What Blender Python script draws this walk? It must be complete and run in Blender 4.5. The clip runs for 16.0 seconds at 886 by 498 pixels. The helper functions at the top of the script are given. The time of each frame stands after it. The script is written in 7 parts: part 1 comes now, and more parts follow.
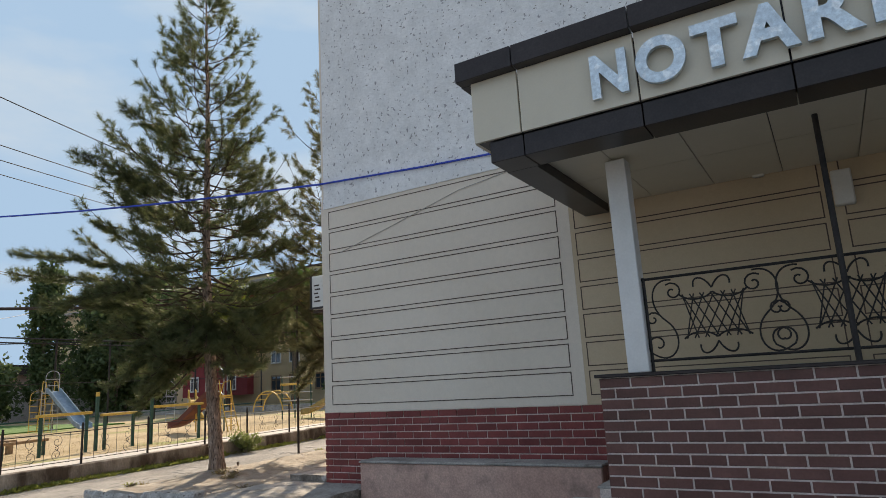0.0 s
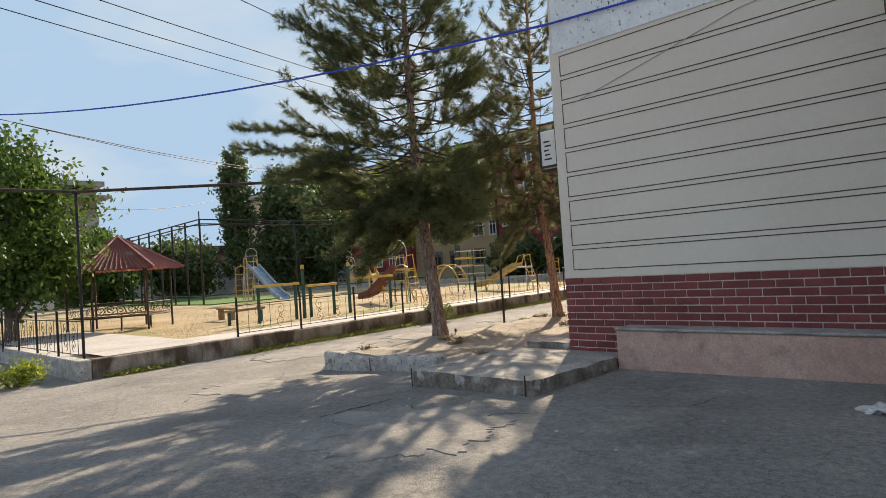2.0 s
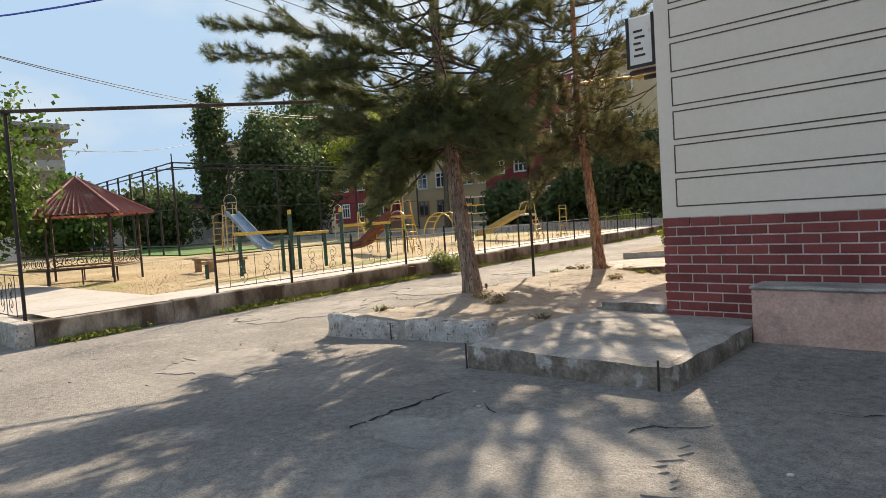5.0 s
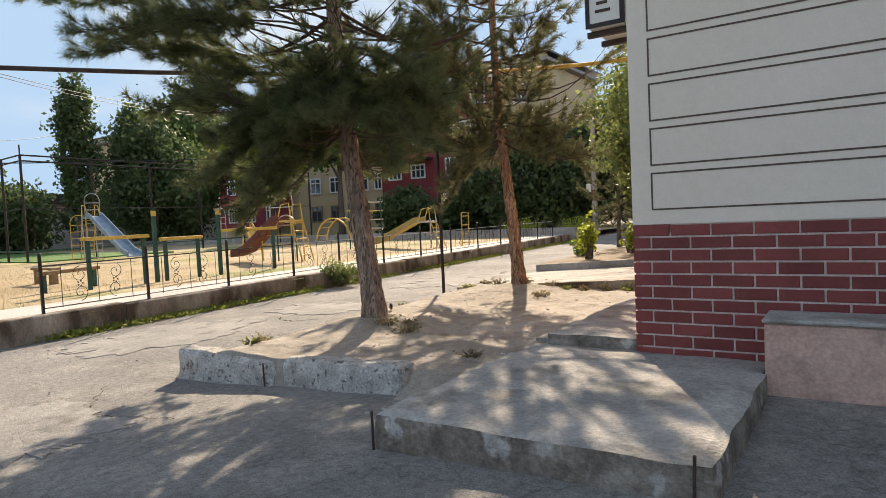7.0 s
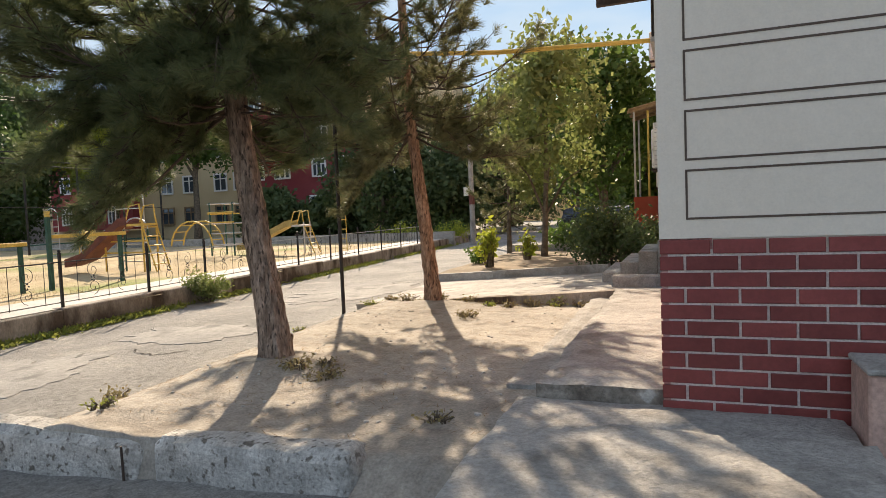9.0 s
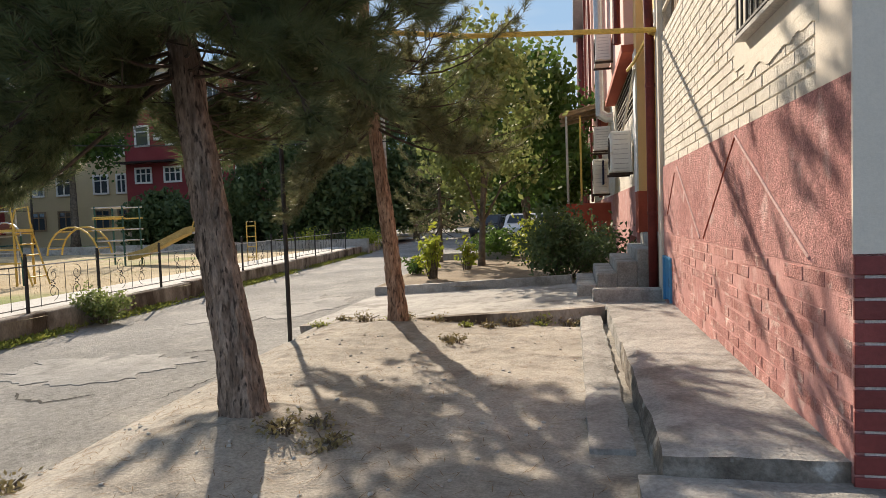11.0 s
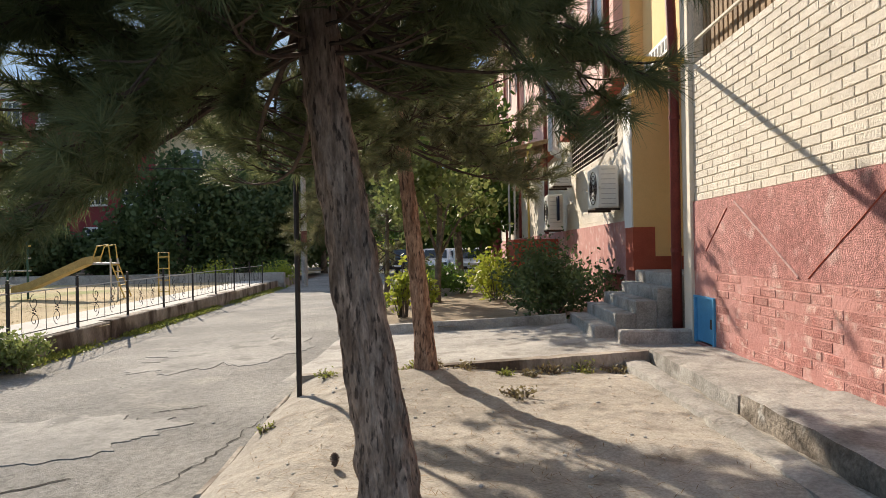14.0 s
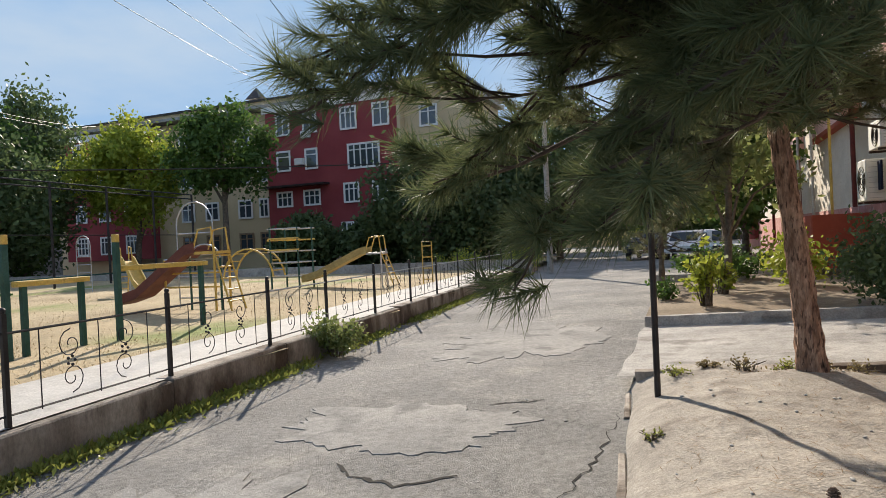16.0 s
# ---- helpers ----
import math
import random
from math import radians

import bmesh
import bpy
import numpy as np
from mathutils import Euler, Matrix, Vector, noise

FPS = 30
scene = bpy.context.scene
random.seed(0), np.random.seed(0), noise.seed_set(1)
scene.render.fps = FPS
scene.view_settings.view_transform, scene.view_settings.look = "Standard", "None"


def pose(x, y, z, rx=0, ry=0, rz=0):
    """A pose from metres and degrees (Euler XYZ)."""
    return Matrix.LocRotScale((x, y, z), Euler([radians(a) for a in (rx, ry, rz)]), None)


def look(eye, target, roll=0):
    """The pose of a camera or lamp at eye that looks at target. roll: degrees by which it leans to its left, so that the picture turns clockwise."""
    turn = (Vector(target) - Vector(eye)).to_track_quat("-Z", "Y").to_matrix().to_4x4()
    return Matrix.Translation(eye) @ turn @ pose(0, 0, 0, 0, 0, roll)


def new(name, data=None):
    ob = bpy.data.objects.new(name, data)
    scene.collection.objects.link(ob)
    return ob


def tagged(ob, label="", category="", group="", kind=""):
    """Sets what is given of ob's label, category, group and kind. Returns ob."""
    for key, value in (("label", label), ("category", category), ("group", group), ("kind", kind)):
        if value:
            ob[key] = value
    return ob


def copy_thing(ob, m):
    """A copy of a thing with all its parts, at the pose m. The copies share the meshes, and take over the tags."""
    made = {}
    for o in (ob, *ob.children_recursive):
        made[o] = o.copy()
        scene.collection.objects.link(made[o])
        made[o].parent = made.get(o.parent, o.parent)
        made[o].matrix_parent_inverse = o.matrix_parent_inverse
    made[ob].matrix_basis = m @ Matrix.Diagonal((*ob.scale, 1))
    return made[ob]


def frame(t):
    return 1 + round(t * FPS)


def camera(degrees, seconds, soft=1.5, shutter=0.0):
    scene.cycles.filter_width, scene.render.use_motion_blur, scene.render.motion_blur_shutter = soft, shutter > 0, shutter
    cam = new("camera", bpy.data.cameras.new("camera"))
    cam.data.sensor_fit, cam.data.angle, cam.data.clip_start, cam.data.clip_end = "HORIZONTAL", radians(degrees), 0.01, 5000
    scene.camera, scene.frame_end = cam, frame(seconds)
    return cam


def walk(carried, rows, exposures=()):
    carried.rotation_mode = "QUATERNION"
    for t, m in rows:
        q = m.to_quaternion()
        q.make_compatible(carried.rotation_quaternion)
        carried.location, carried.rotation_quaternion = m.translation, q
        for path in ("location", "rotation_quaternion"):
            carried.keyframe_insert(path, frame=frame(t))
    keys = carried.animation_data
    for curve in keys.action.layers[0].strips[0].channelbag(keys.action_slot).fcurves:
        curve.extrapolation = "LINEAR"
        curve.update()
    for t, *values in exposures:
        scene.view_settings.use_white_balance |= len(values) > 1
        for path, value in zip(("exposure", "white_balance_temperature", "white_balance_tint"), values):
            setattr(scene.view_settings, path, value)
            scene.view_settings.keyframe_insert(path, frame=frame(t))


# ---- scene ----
cam = camera(69.4, 16.0, soft=0.85)
METRES, EYE, TILT, LEAN, TURN = 11.2, 1.30, 0.0, 0.0, 30.5
ROWS = [
    (0.0, 0.0, 0.0, 0.0, 0.67, 11.5, 3.31),
    (0.5, -0.028, 0.0106, -0.0027, 6.14, 8.94, 3.58),
    (1.0, -0.0588, 0.0244, -0.0038, 10.31, 6.48, 3.86),
    (1.5, -0.0881, 0.0399, -0.0056, 12.57, 3.81, 3.87),
    (2.0, -0.1117, 0.063, -0.0076, 13.72, 1.46, 3.8),
    (2.5, -0.1365, 0.0847, -0.0088, 14.42, -0.29, 3.77),
    (3.0, -0.1576, 0.1068, -0.0069, 14.55, -1.49, 3.85),
    (5.5, -0.2218, 0.2691, -0.018, 10.55, -3.31, 3.68),
    (6.0, -0.2281, 0.3067, -0.0174, 8.44, -3.1, 3.49),
    (6.5, -0.2383, 0.3405, -0.0191, 5.69, -2.82, 3.08),
    (7.0, -0.2462, 0.3776, -0.0203, 2.58, -2.87, 2.7),
    (7.5, -0.2575, 0.412, -0.0168, -0.36, -2.96, 2.49),
    (8.0, -0.2737, 0.4429, -0.014, -3.46, -3.19, 2.4),
    (8.5, -0.2825, 0.472, -0.0157, -6.64, -3.22, 2.4),
    (9.0, -0.2941, 0.501, -0.0151, -9.69, -3.16, 2.36),
    (11.5, -0.3545, 0.6412, -0.0128, -21.43, -2.5, 1.77),
    (12.0, -0.368, 0.6609, -0.011, -24.22, -1.48, 1.41),
    (12.5, -0.3823, 0.6798, -0.0103, -27.12, -0.39, 1.07),
    (13.0, -0.3902, 0.7011, -0.0101, -29.56, 0.5, 0.73),
    (13.5, -0.4069, 0.718, -0.0105, -30.5, 0.51, 0.66),
    (14.0, -0.429, 0.736, -0.0119, -28.82, -0.05, 1.04),
    (14.5, -0.4471, 0.7617, -0.0135, -25.97, -0.53, 1.35),
    (15.0, -0.4654, 0.7809, -0.0133, -22.56, -0.78, 1.57),
    (15.5, -0.4848, 0.8, -0.0134, -17.27, -0.84, 1.92),
    (16.0, -0.4994, 0.8205, -0.0129, -9.36, -0.61, 2.71),
]
EXPOSURES = [(0.0, 0.74, 7600, 13), (0.5, 0.82, 7700, 13), (1.0, 0.42, 7500, 12), (1.5, 0.52, 7500, 12), (2.0, 0.82, 7700, 13), (3.0, 1.02, 7700, 13), (5.5, 0.96, 7800, 13), (7.0, 1.00, 7600, 14), (7.5, 1.18, 7700, 14), (8.2, 1.12, 7700, 13), (9.0, 1.04, 7700, 13), (11.5, 0.70, 6900, 11), (14.5, 0.74, 6900, 11), (16.0, 0.64, 6600, 11)]
walk(cam, [(t, pose(0, 0, EYE, TILT, LEAN, TURN) @ pose(METRES * x, METRES * y, METRES * z, 90 + pitch, roll, yaw)) for t, x, y, z, yaw, pitch, roll in ROWS], EXPOSURES)

# ---- world and sun ----
SUN_TO = Vector((-0.54, 1.0, 0.635)).normalized()
world = bpy.data.worlds.new("sky")
scene.world = world
world.use_nodes = True
wn = world.node_tree
sky = wn.nodes.new("ShaderNodeTexSky")
sky.sky_type = "NISHITA"
sky.sun_disc = False
sky.sun_elevation = math.asin(SUN_TO.z)
sky.sun_rotation = math.atan2(SUN_TO.x, SUN_TO.y)
sky.air_density, sky.dust_density, sky.ozone_density = 1.0, 0.10, 4.0
# thin high cloud streaks
wco = wn.nodes.new("ShaderNodeTexCoord")
wmap = wn.nodes.new("ShaderNodeMapping")
wmap.inputs["Scale"].default_value = (1.2, 2.0, 5.0)
wnoise = wn.nodes.new("ShaderNodeTexNoise")
wnoise.inputs["Scale"].default_value = 1.6
wnoise.inputs["Detail"].default_value = 7
wramp = wn.nodes.new("ShaderNodeValToRGB")
wramp.color_ramp.elements[0].position, wramp.color_ramp.elements[1].position = 0.47, 0.78
# some cloud tone is mixed in everywhere, added to lift the sky's fill light
wramp.color_ramp.elements[0].color = (0.3, 0.3, 0.3, 1)
wramp.color_ramp.elements[1].color = (0.85, 0.85, 0.85, 1)
wmix = wn.nodes.new("ShaderNodeMixRGB")
wmix.inputs[2].default_value = (2.75, 3.15, 3.5, 1)
wn.links.new(wco.outputs["Generated"], wmap.inputs[0])
wn.links.new(wmap.outputs[0], wnoise.inputs["Vector"])
wn.links.new(wnoise.outputs[0], wramp.inputs[0])
wn.links.new(wramp.outputs[0], wmix.inputs[0])
# fixed ceiling on the sky colour, added to hold down its brightest part
wcap = wn.nodes.new("ShaderNodeMixRGB")
wcap.blend_type, wcap.inputs[0].default_value = "DARKEN", 1.0
wcap.inputs[2].default_value = (0.95, 2.0, 3.5, 1)
wn.links.new(sky.outputs[0], wcap.inputs[1])
wn.links.new(wcap.outputs[0], wmix.inputs[1])
wn.links.new(wmix.outputs[0], wn.nodes["Background"].inputs[0])
wn.nodes["Background"].inputs[1].default_value = 0.15
sun = new("sun", bpy.data.lights.new("sun", "SUN"))
sun.data.energy, sun.data.angle, sun.data.color = 4.8, radians(0.6), (1.0, 0.90, 0.76)
sun.matrix_world = look(SUN_TO * 50, (0, 0, 0))

# ---- materials ----


def mat(name, c1, c2, scale=2.0, rough=0.85, bump=0.3, grain=40.0, metal=0.0, speck=0.25, stain=None, rnd=0.0, island=False, wave=None, tall=1.0, crackle=None):
    """Procedural paint: two tones in patches, fine grain, bump; stain: a third tone in sparse blotches."""
    m = bpy.data.materials.new(name)
    m.use_nodes = True
    nt = m.node_tree
    N, L = nt.nodes.new, nt.links.new
    bsdf = nt.nodes["Principled BSDF"]
    geo = N("ShaderNodeNewGeometry")
    place = geo.outputs["Position"]
    if tall != 1.0:
        stretch = N("ShaderNodeMapping")
        stretch.inputs["Scale"].default_value = (1, 1, tall)
        L(place, stretch.inputs[0])
        place = stretch.outputs[0]
    n1 = N("ShaderNodeTexNoise")
    n1.inputs["Scale"].default_value, n1.inputs["Detail"].default_value = scale, 5
    L(place, n1.inputs["Vector"])
    r1 = N("ShaderNodeValToRGB")
    r1.color_ramp.elements[0].position, r1.color_ramp.elements[1].position = 0.35, 0.66
    r1.color_ramp.elements[0].color, r1.color_ramp.elements[1].color = (*c1, 1), (*c2, 1)
    L(n1.outputs[0], r1.inputs[0])
    col = r1.outputs[0]
    if stain:
        n3 = N("ShaderNodeTexNoise")
        n3.inputs["Scale"].default_value, n3.inputs["Detail"].default_value = stain[1], 6
        L(place, n3.inputs["Vector"])
        r3 = N("ShaderNodeValToRGB")
        r3.color_ramp.elements[0].position, r3.color_ramp.elements[1].position = stain[2], stain[2] + stain[3]
        L(n3.outputs[0], r3.inputs[0])
        x3 = N("ShaderNodeMixRGB")
        x3.inputs[2].default_value = (*stain[0], 1)
        L(r3.outputs[0], x3.inputs[0])
        L(col, x3.inputs[1])
        col = x3.outputs[0]
    if crackle:
        warp = N("ShaderNodeTexNoise")
        warp.inputs["Scale"].default_value, warp.inputs["Detail"].default_value = 3.0, 5
        L(place, warp.inputs["Vector"])
        wob = N("ShaderNodeMixRGB")
        wob.blend_type, wob.inputs[0].default_value = "ADD", crackle[2]
        L(place, wob.inputs[1])
        L(warp.outputs["Color"], wob.inputs[2])
        vor = N("ShaderNodeTexVoronoi")
        vor.feature = "DISTANCE_TO_EDGE"
        vor.inputs["Scale"].default_value = crackle[0]
        L(wob.outputs[0], vor.inputs["Vector"])
        rc = N("ShaderNodeValToRGB")
        rc.color_ramp.elements[0].position, rc.color_ramp.elements[1].position = 0.0, crackle[1]
        deep = crackle[3] if len(crackle) > 3 else 0.44
        rc.color_ramp.elements[0].color, rc.color_ramp.elements[1].color = (deep, deep, deep, 1), (1, 1, 1, 1)
        L(vor.outputs["Distance"], rc.inputs[0])
        xc = N("ShaderNodeMixRGB")
        xc.blend_type, xc.inputs[0].default_value = "MULTIPLY", 0.85
        L(col, xc.inputs[1])
        L(rc.outputs[0], xc.inputs[2])
        col = xc.outputs[0]
    n2 = N("ShaderNodeTexNoise")
    n2.inputs["Scale"].default_value, n2.inputs["Detail"].default_value = grain, 6
    n2.inputs["Roughness"].default_value = 0.62
    L(place, n2.inputs["Vector"])
    hs = N("ShaderNodeHueSaturation")
    mr = N("ShaderNodeMapRange")
    mr.inputs["From Min"].default_value, mr.inputs["From Max"].default_value = 0.25, 0.75
    mr.inputs["To Min"].default_value, mr.inputs["To Max"].default_value = 1 - speck, 1 + speck
    L(n2.outputs[0], mr.inputs["Value"])
    n4 = N("ShaderNodeTexNoise")
    n4.inputs["Scale"].default_value, n4.inputs["Detail"].default_value = grain * 0.22, 5
    L(place, n4.inputs["Vector"])
    m4 = N("ShaderNodeMapRange")
    m4.inputs["From Min"].default_value, m4.inputs["From Max"].default_value = 0.3, 0.7
    m4.inputs["To Min"].default_value, m4.inputs["To Max"].default_value = 1 - speck * 0.45, 1 + speck * 0.45
    L(n4.outputs[0], m4.inputs["Value"])
    blotch = N("ShaderNodeMath")
    blotch.operation = "MULTIPLY"
    L(mr.outputs[0], blotch.inputs[0])
    L(m4.outputs[0], blotch.inputs[1])
    value = blotch.outputs[0]
    if rnd:
        info = geo if island else N("ShaderNodeObjectInfo")
        mm = N("ShaderNodeMath")
        mm.operation = "MULTIPLY_ADD"
        mm.inputs[1].default_value, mm.inputs[2].default_value = 2 * rnd, 1 - rnd
        L(info.outputs["Random Per Island" if island else "Random"], mm.inputs[0])
        mu = N("ShaderNodeMath")
        mu.operation = "MULTIPLY"
        L(mm.outputs[0], mu.inputs[0])
        L(value, mu.inputs[1])
        value = mu.outputs[0]
    L(value, hs.inputs["Value"])
    L(col, hs.inputs["Color"])
    L(hs.outputs[0], bsdf.inputs["Base Color"])
    bsdf.inputs["Roughness"].default_value, bsdf.inputs["Metallic"].default_value = rough, metal
    bsdf.inputs["Specular IOR Level"].default_value = 0.3
    if bump:
        bp = N("ShaderNodeBump")
        bp.inputs["Strength"].default_value, bp.inputs["Distance"].default_value = bump, 0.02
        if wave:
            wv = N("ShaderNodeTexVoronoi")
            wv.inputs["Scale"].default_value = wave
            L(place, wv.inputs["Vector"])
            L(wv.outputs["Distance"], bp.inputs["Height"])
        else:
            L(n2.outputs[0], bp.inputs["Height"])
        L(bp.outputs[0], bsdf.inputs["Normal"])
    return m


def leaf_mat(name, c1, c2, trans=0.35):
    m = bpy.data.materials.new(name)
    m.use_nodes = True
    nt = m.node_tree
    N, L = nt.nodes.new, nt.links.new
    bsdf = nt.nodes["Principled BSDF"]
    geo = N("ShaderNodeNewGeometry")
    ramp = N("ShaderNodeValToRGB")
    ramp.color_ramp.elements[0].color, ramp.color_ramp.elements[1].color = (*c1, 1), (*c2, 1)
    nz = N("ShaderNodeTexNoise")
    nz.inputs["Scale"].default_value = 1.3
    L(geo.outputs["Position"], nz.inputs["Vector"])
    ad = N("ShaderNodeMath")
    ad.operation = "MULTIPLY_ADD"
    ad.inputs[1].default_value, ad.inputs[2].default_value = 0.55, -0.05
    L(geo.outputs["Random Per Island"], ad.inputs[0])
    a2 = N("ShaderNodeMath")
    a2.operation = "MULTIPLY_ADD"
    a2.inputs[1].default_value = 0.5
    L(nz.outputs[0], a2.inputs[0])
    L(ad.outputs[0], a2.inputs[2])
    L(a2.outputs[0], ramp.inputs[0])
    L(ramp.outputs[0], bsdf.inputs["Base Color"])
    bsdf.inputs["Roughness"].default_value = 0.55
    bsdf.inputs["Specular IOR Level"].default_value = 0.35
    tr = N("ShaderNodeBsdfTranslucent")
    L(ramp.outputs[0], tr.inputs[0])
    mx = N("ShaderNodeMixShader")
    mx.inputs[0].default_value = trans
    L(bsdf.outputs[0], mx.inputs[1])
    L(tr.outputs[0], mx.inputs[2])
    L(mx.outputs[0], nt.nodes["Material Output"].inputs[0])
    return m


def glass_mat():
    m = bpy.data.materials.new("window_glass")
    m.use_nodes = True
    b = m.node_tree.nodes["Principled BSDF"]
    b.inputs["Base Color"].default_value = (0.05, 0.065, 0.08, 1)
    b.inputs["Roughness"].default_value = 0.06
    b.inputs["Specular IOR Level"].default_value = 0.9
    return m


ASPHALT = mat("worn_asphalt", (0.21, 0.203, 0.192), (0.31, 0.297, 0.277), 0.55, 0.93, 0.9, 95, speck=0.5, crackle=(1.1, 0.007, 0.5, 0.6), stain=((0.34, 0.32, 0.29), 1.7, 0.54, 0.16))
CONCRETE = mat("grey_concrete", (0.31, 0.294, 0.272), (0.44, 0.418, 0.387), 1.3, 0.9, 0.8, 46, speck=0.3, stain=((0.235, 0.217, 0.195), 3.4, 0.53, 0.16))
KERBWALL = mat("stained_kerb_concrete", (0.22, 0.182, 0.15), (0.42, 0.37, 0.315), 2.4, 0.92, 0.6, 40, speck=0.3, tall=0.5, stain=((0.105, 0.078, 0.058), 1.5, 0.49, 0.1))
PATHCON = mat("pale_path_concrete", (0.42, 0.40, 0.37), (0.50, 0.48, 0.45), 1.0, 0.9, 0.3, 50)
WHITEBLOCK = mat("chipped_whitewashed_concrete", (0.40, 0.38, 0.35), (0.60, 0.58, 0.545), 6.0, 0.92, 1.0, 55, speck=0.4, stain=((0.17, 0.15, 0.13), 24.0, 0.56, 0.10))
SAND = mat("dusty_sand", (0.315, 0.283, 0.242), (0.425, 0.385, 0.333), 0.9, 0.97, 0.7, 60, speck=0.32, stain=((0.235, 0.204, 0.172), 3.5, 0.54, 0.16))
DRYGRASS = mat("dry_straw_grass", (0.335, 0.262, 0.155), (0.455, 0.36, 0.222), 0.5, 0.97, 0.7, 45, speck=0.3, stain=((0.20, 0.235, 0.07), 0.26, 0.55, 0.14))
EARTH = mat("garden_earth", (0.20, 0.155, 0.105), (0.30, 0.24, 0.17), 1.2, 0.97, 0.7, 40, speck=0.3)
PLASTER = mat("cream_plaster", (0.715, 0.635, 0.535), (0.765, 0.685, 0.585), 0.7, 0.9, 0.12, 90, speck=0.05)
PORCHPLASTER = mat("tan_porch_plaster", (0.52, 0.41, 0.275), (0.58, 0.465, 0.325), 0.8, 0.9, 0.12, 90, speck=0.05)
GROOVE = mat("dark_brown_groove_paint", (0.10, 0.07, 0.055), (0.13, 0.095, 0.075), 5, 0.85, 0.1, 60)
WHITEROUGH = mat("whitewashed_rough_brick", (0.74, 0.745, 0.74), (0.82, 0.825, 0.82), 2.5, 0.92, 0.5, 28, speck=0.10, stain=((0.36, 0.36, 0.37), 17.0, 0.62, 0.05))
TILE = mat("glazed_maroon_tile", (0.185, 0.040, 0.037), (0.24, 0.056, 0.050), 3, 0.42, 0.15, 45, speck=0.14, rnd=0.2)
TILEBROWN = mat("glazed_brown_tile", (0.13, 0.060, 0.050), (0.17, 0.080, 0.066), 3, 0.42, 0.15, 45, speck=0.14, rnd=0.2)
GROUT = mat("pale_grout", (0.66, 0.56, 0.51), (0.76, 0.66, 0.61), 3, 0.95, 0.3, 70)
PINKCON = mat("pink_washed_concrete", (0.52, 0.33, 0.27), (0.60, 0.40, 0.33), 1.6, 0.9, 0.3, 45, stain=((0.28, 0.20, 0.165), 3.5, 0.56, 0.2))
PINKSTUCCO = mat("rough_pink_stucco", (0.43, 0.185, 0.172), (0.53, 0.26, 0.24), 1.6, 0.92, 1.0, 85, speck=0.5, stain=((0.60, 0.37, 0.345), 5.0, 0.58, 0.12))
PINKSMOOTH = mat("smooth_pink_plaster", (0.46, 0.21, 0.19), (0.55, 0.28, 0.255), 2.0, 0.9, 0.4, 40, speck=0.12, stain=((0.60, 0.40, 0.36), 6.0, 0.54, 0.16))
CREAMBRICK = mat("cream_painted_brick", (0.65, 0.595, 0.51), (0.73, 0.675, 0.59), 2.0, 0.85, 0.7, 45, speck=0.12, rnd=0.07)
CREAMJOINT = mat("grimy_cream_mortar", (0.62, 0.56, 0.465), (0.74, 0.68, 0.58), 9.0, 0.95, 0.5, 60, stain=((0.46, 0.39, 0.29), 12.0, 0.62, 0.12))
CREAMPLASTER = mat("warm_cream_plaster", (0.66, 0.605, 0.51), (0.72, 0.665, 0.57), 1.2, 0.88, 0.25, 50, speck=0.06, stain=((0.56, 0.48, 0.37), 5.0, 0.62, 0.15))
ORANGE = mat("peach_painted_plaster", (0.80, 0.53, 0.24), (0.86, 0.59, 0.29), 1.0, 0.85, 0.15, 50, speck=0.05)
REDPAINT = mat("brick_red_paint", (0.36, 0.075, 0.045), (0.42, 0.10, 0.06), 2.0, 0.75, 0.25, 50, speck=0.1)
PINKFACADE = mat("faded_pink_facade_paint", (0.78, 0.47, 0.42), (0.83, 0.54, 0.49), 1.0, 0.88, 0.2, 40, speck=0.06)
REDFACADE = mat("maroon_facade_paint", (0.25, 0.045, 0.050), (0.30, 0.062, 0.065), 0.5, 0.88, 0.2, 30, speck=0.08)
TANFACADE = mat("tan_facade_plaster", (0.56, 0.44, 0.27), (0.62, 0.50, 0.32), 0.4, 0.9, 0.2, 30, speck=0.06)
GREYBRICKFAR = mat("grey_brown_brick", (0.30, 0.22, 0.17), (0.36, 0.27, 0.21), 0.6, 0.9, 0.2, 30)
WHITEPAINT = mat("white_paint", (0.74, 0.73, 0.70), (0.80, 0.79, 0.77), 2.0, 0.6, 0.08, 50, speck=0.05)
AGEDWHITE = mat("yellowed_white_plastic", (0.68, 0.66, 0.60), (0.74, 0.72, 0.67), 3.0, 0.5, 0.05, 50, speck=0.05, stain=((0.52, 0.47, 0.38), 7.0, 0.62, 0.15))
BEIGEPANEL = mat("beige_composite_panel", (0.64, 0.585, 0.47), (0.68, 0.625, 0.51), 1.0, 0.38, 0.02, 60, speck=0.03)
BROWNPANEL = mat("dark_brown_composite_panel", (0.028, 0.022, 0.022), (0.04, 0.032, 0.032), 2.0, 0.3, 0.02, 60)
IRON = mat("black_painted_iron", (0.018, 0.016, 0.016), (0.04, 0.034, 0.032), 7.0, 0.55, 0.1, 60)
RUSTIRON = mat("weathered_dark_iron", (0.045, 0.032, 0.027), (0.09, 0.062, 0.05), 7.0, 0.7, 0.2, 60)
PALERAIL = mat("pale_worn_rail_paint", (0.45, 0.43, 0.40), (0.55, 0.53, 0.50), 6.0, 0.5, 0.1, 60, metal=0.2)
DARKRED = mat("oxide_red_pipe_paint", (0.12, 0.022, 0.020), (0.17, 0.035, 0.03), 4.0, 0.55, 0.1, 60)
GALV = mat("galvanised_sheet", (0.40, 0.42, 0.44), (0.52, 0.54, 0.55), 4.0, 0.4, 0.1, 60, metal=0.6)
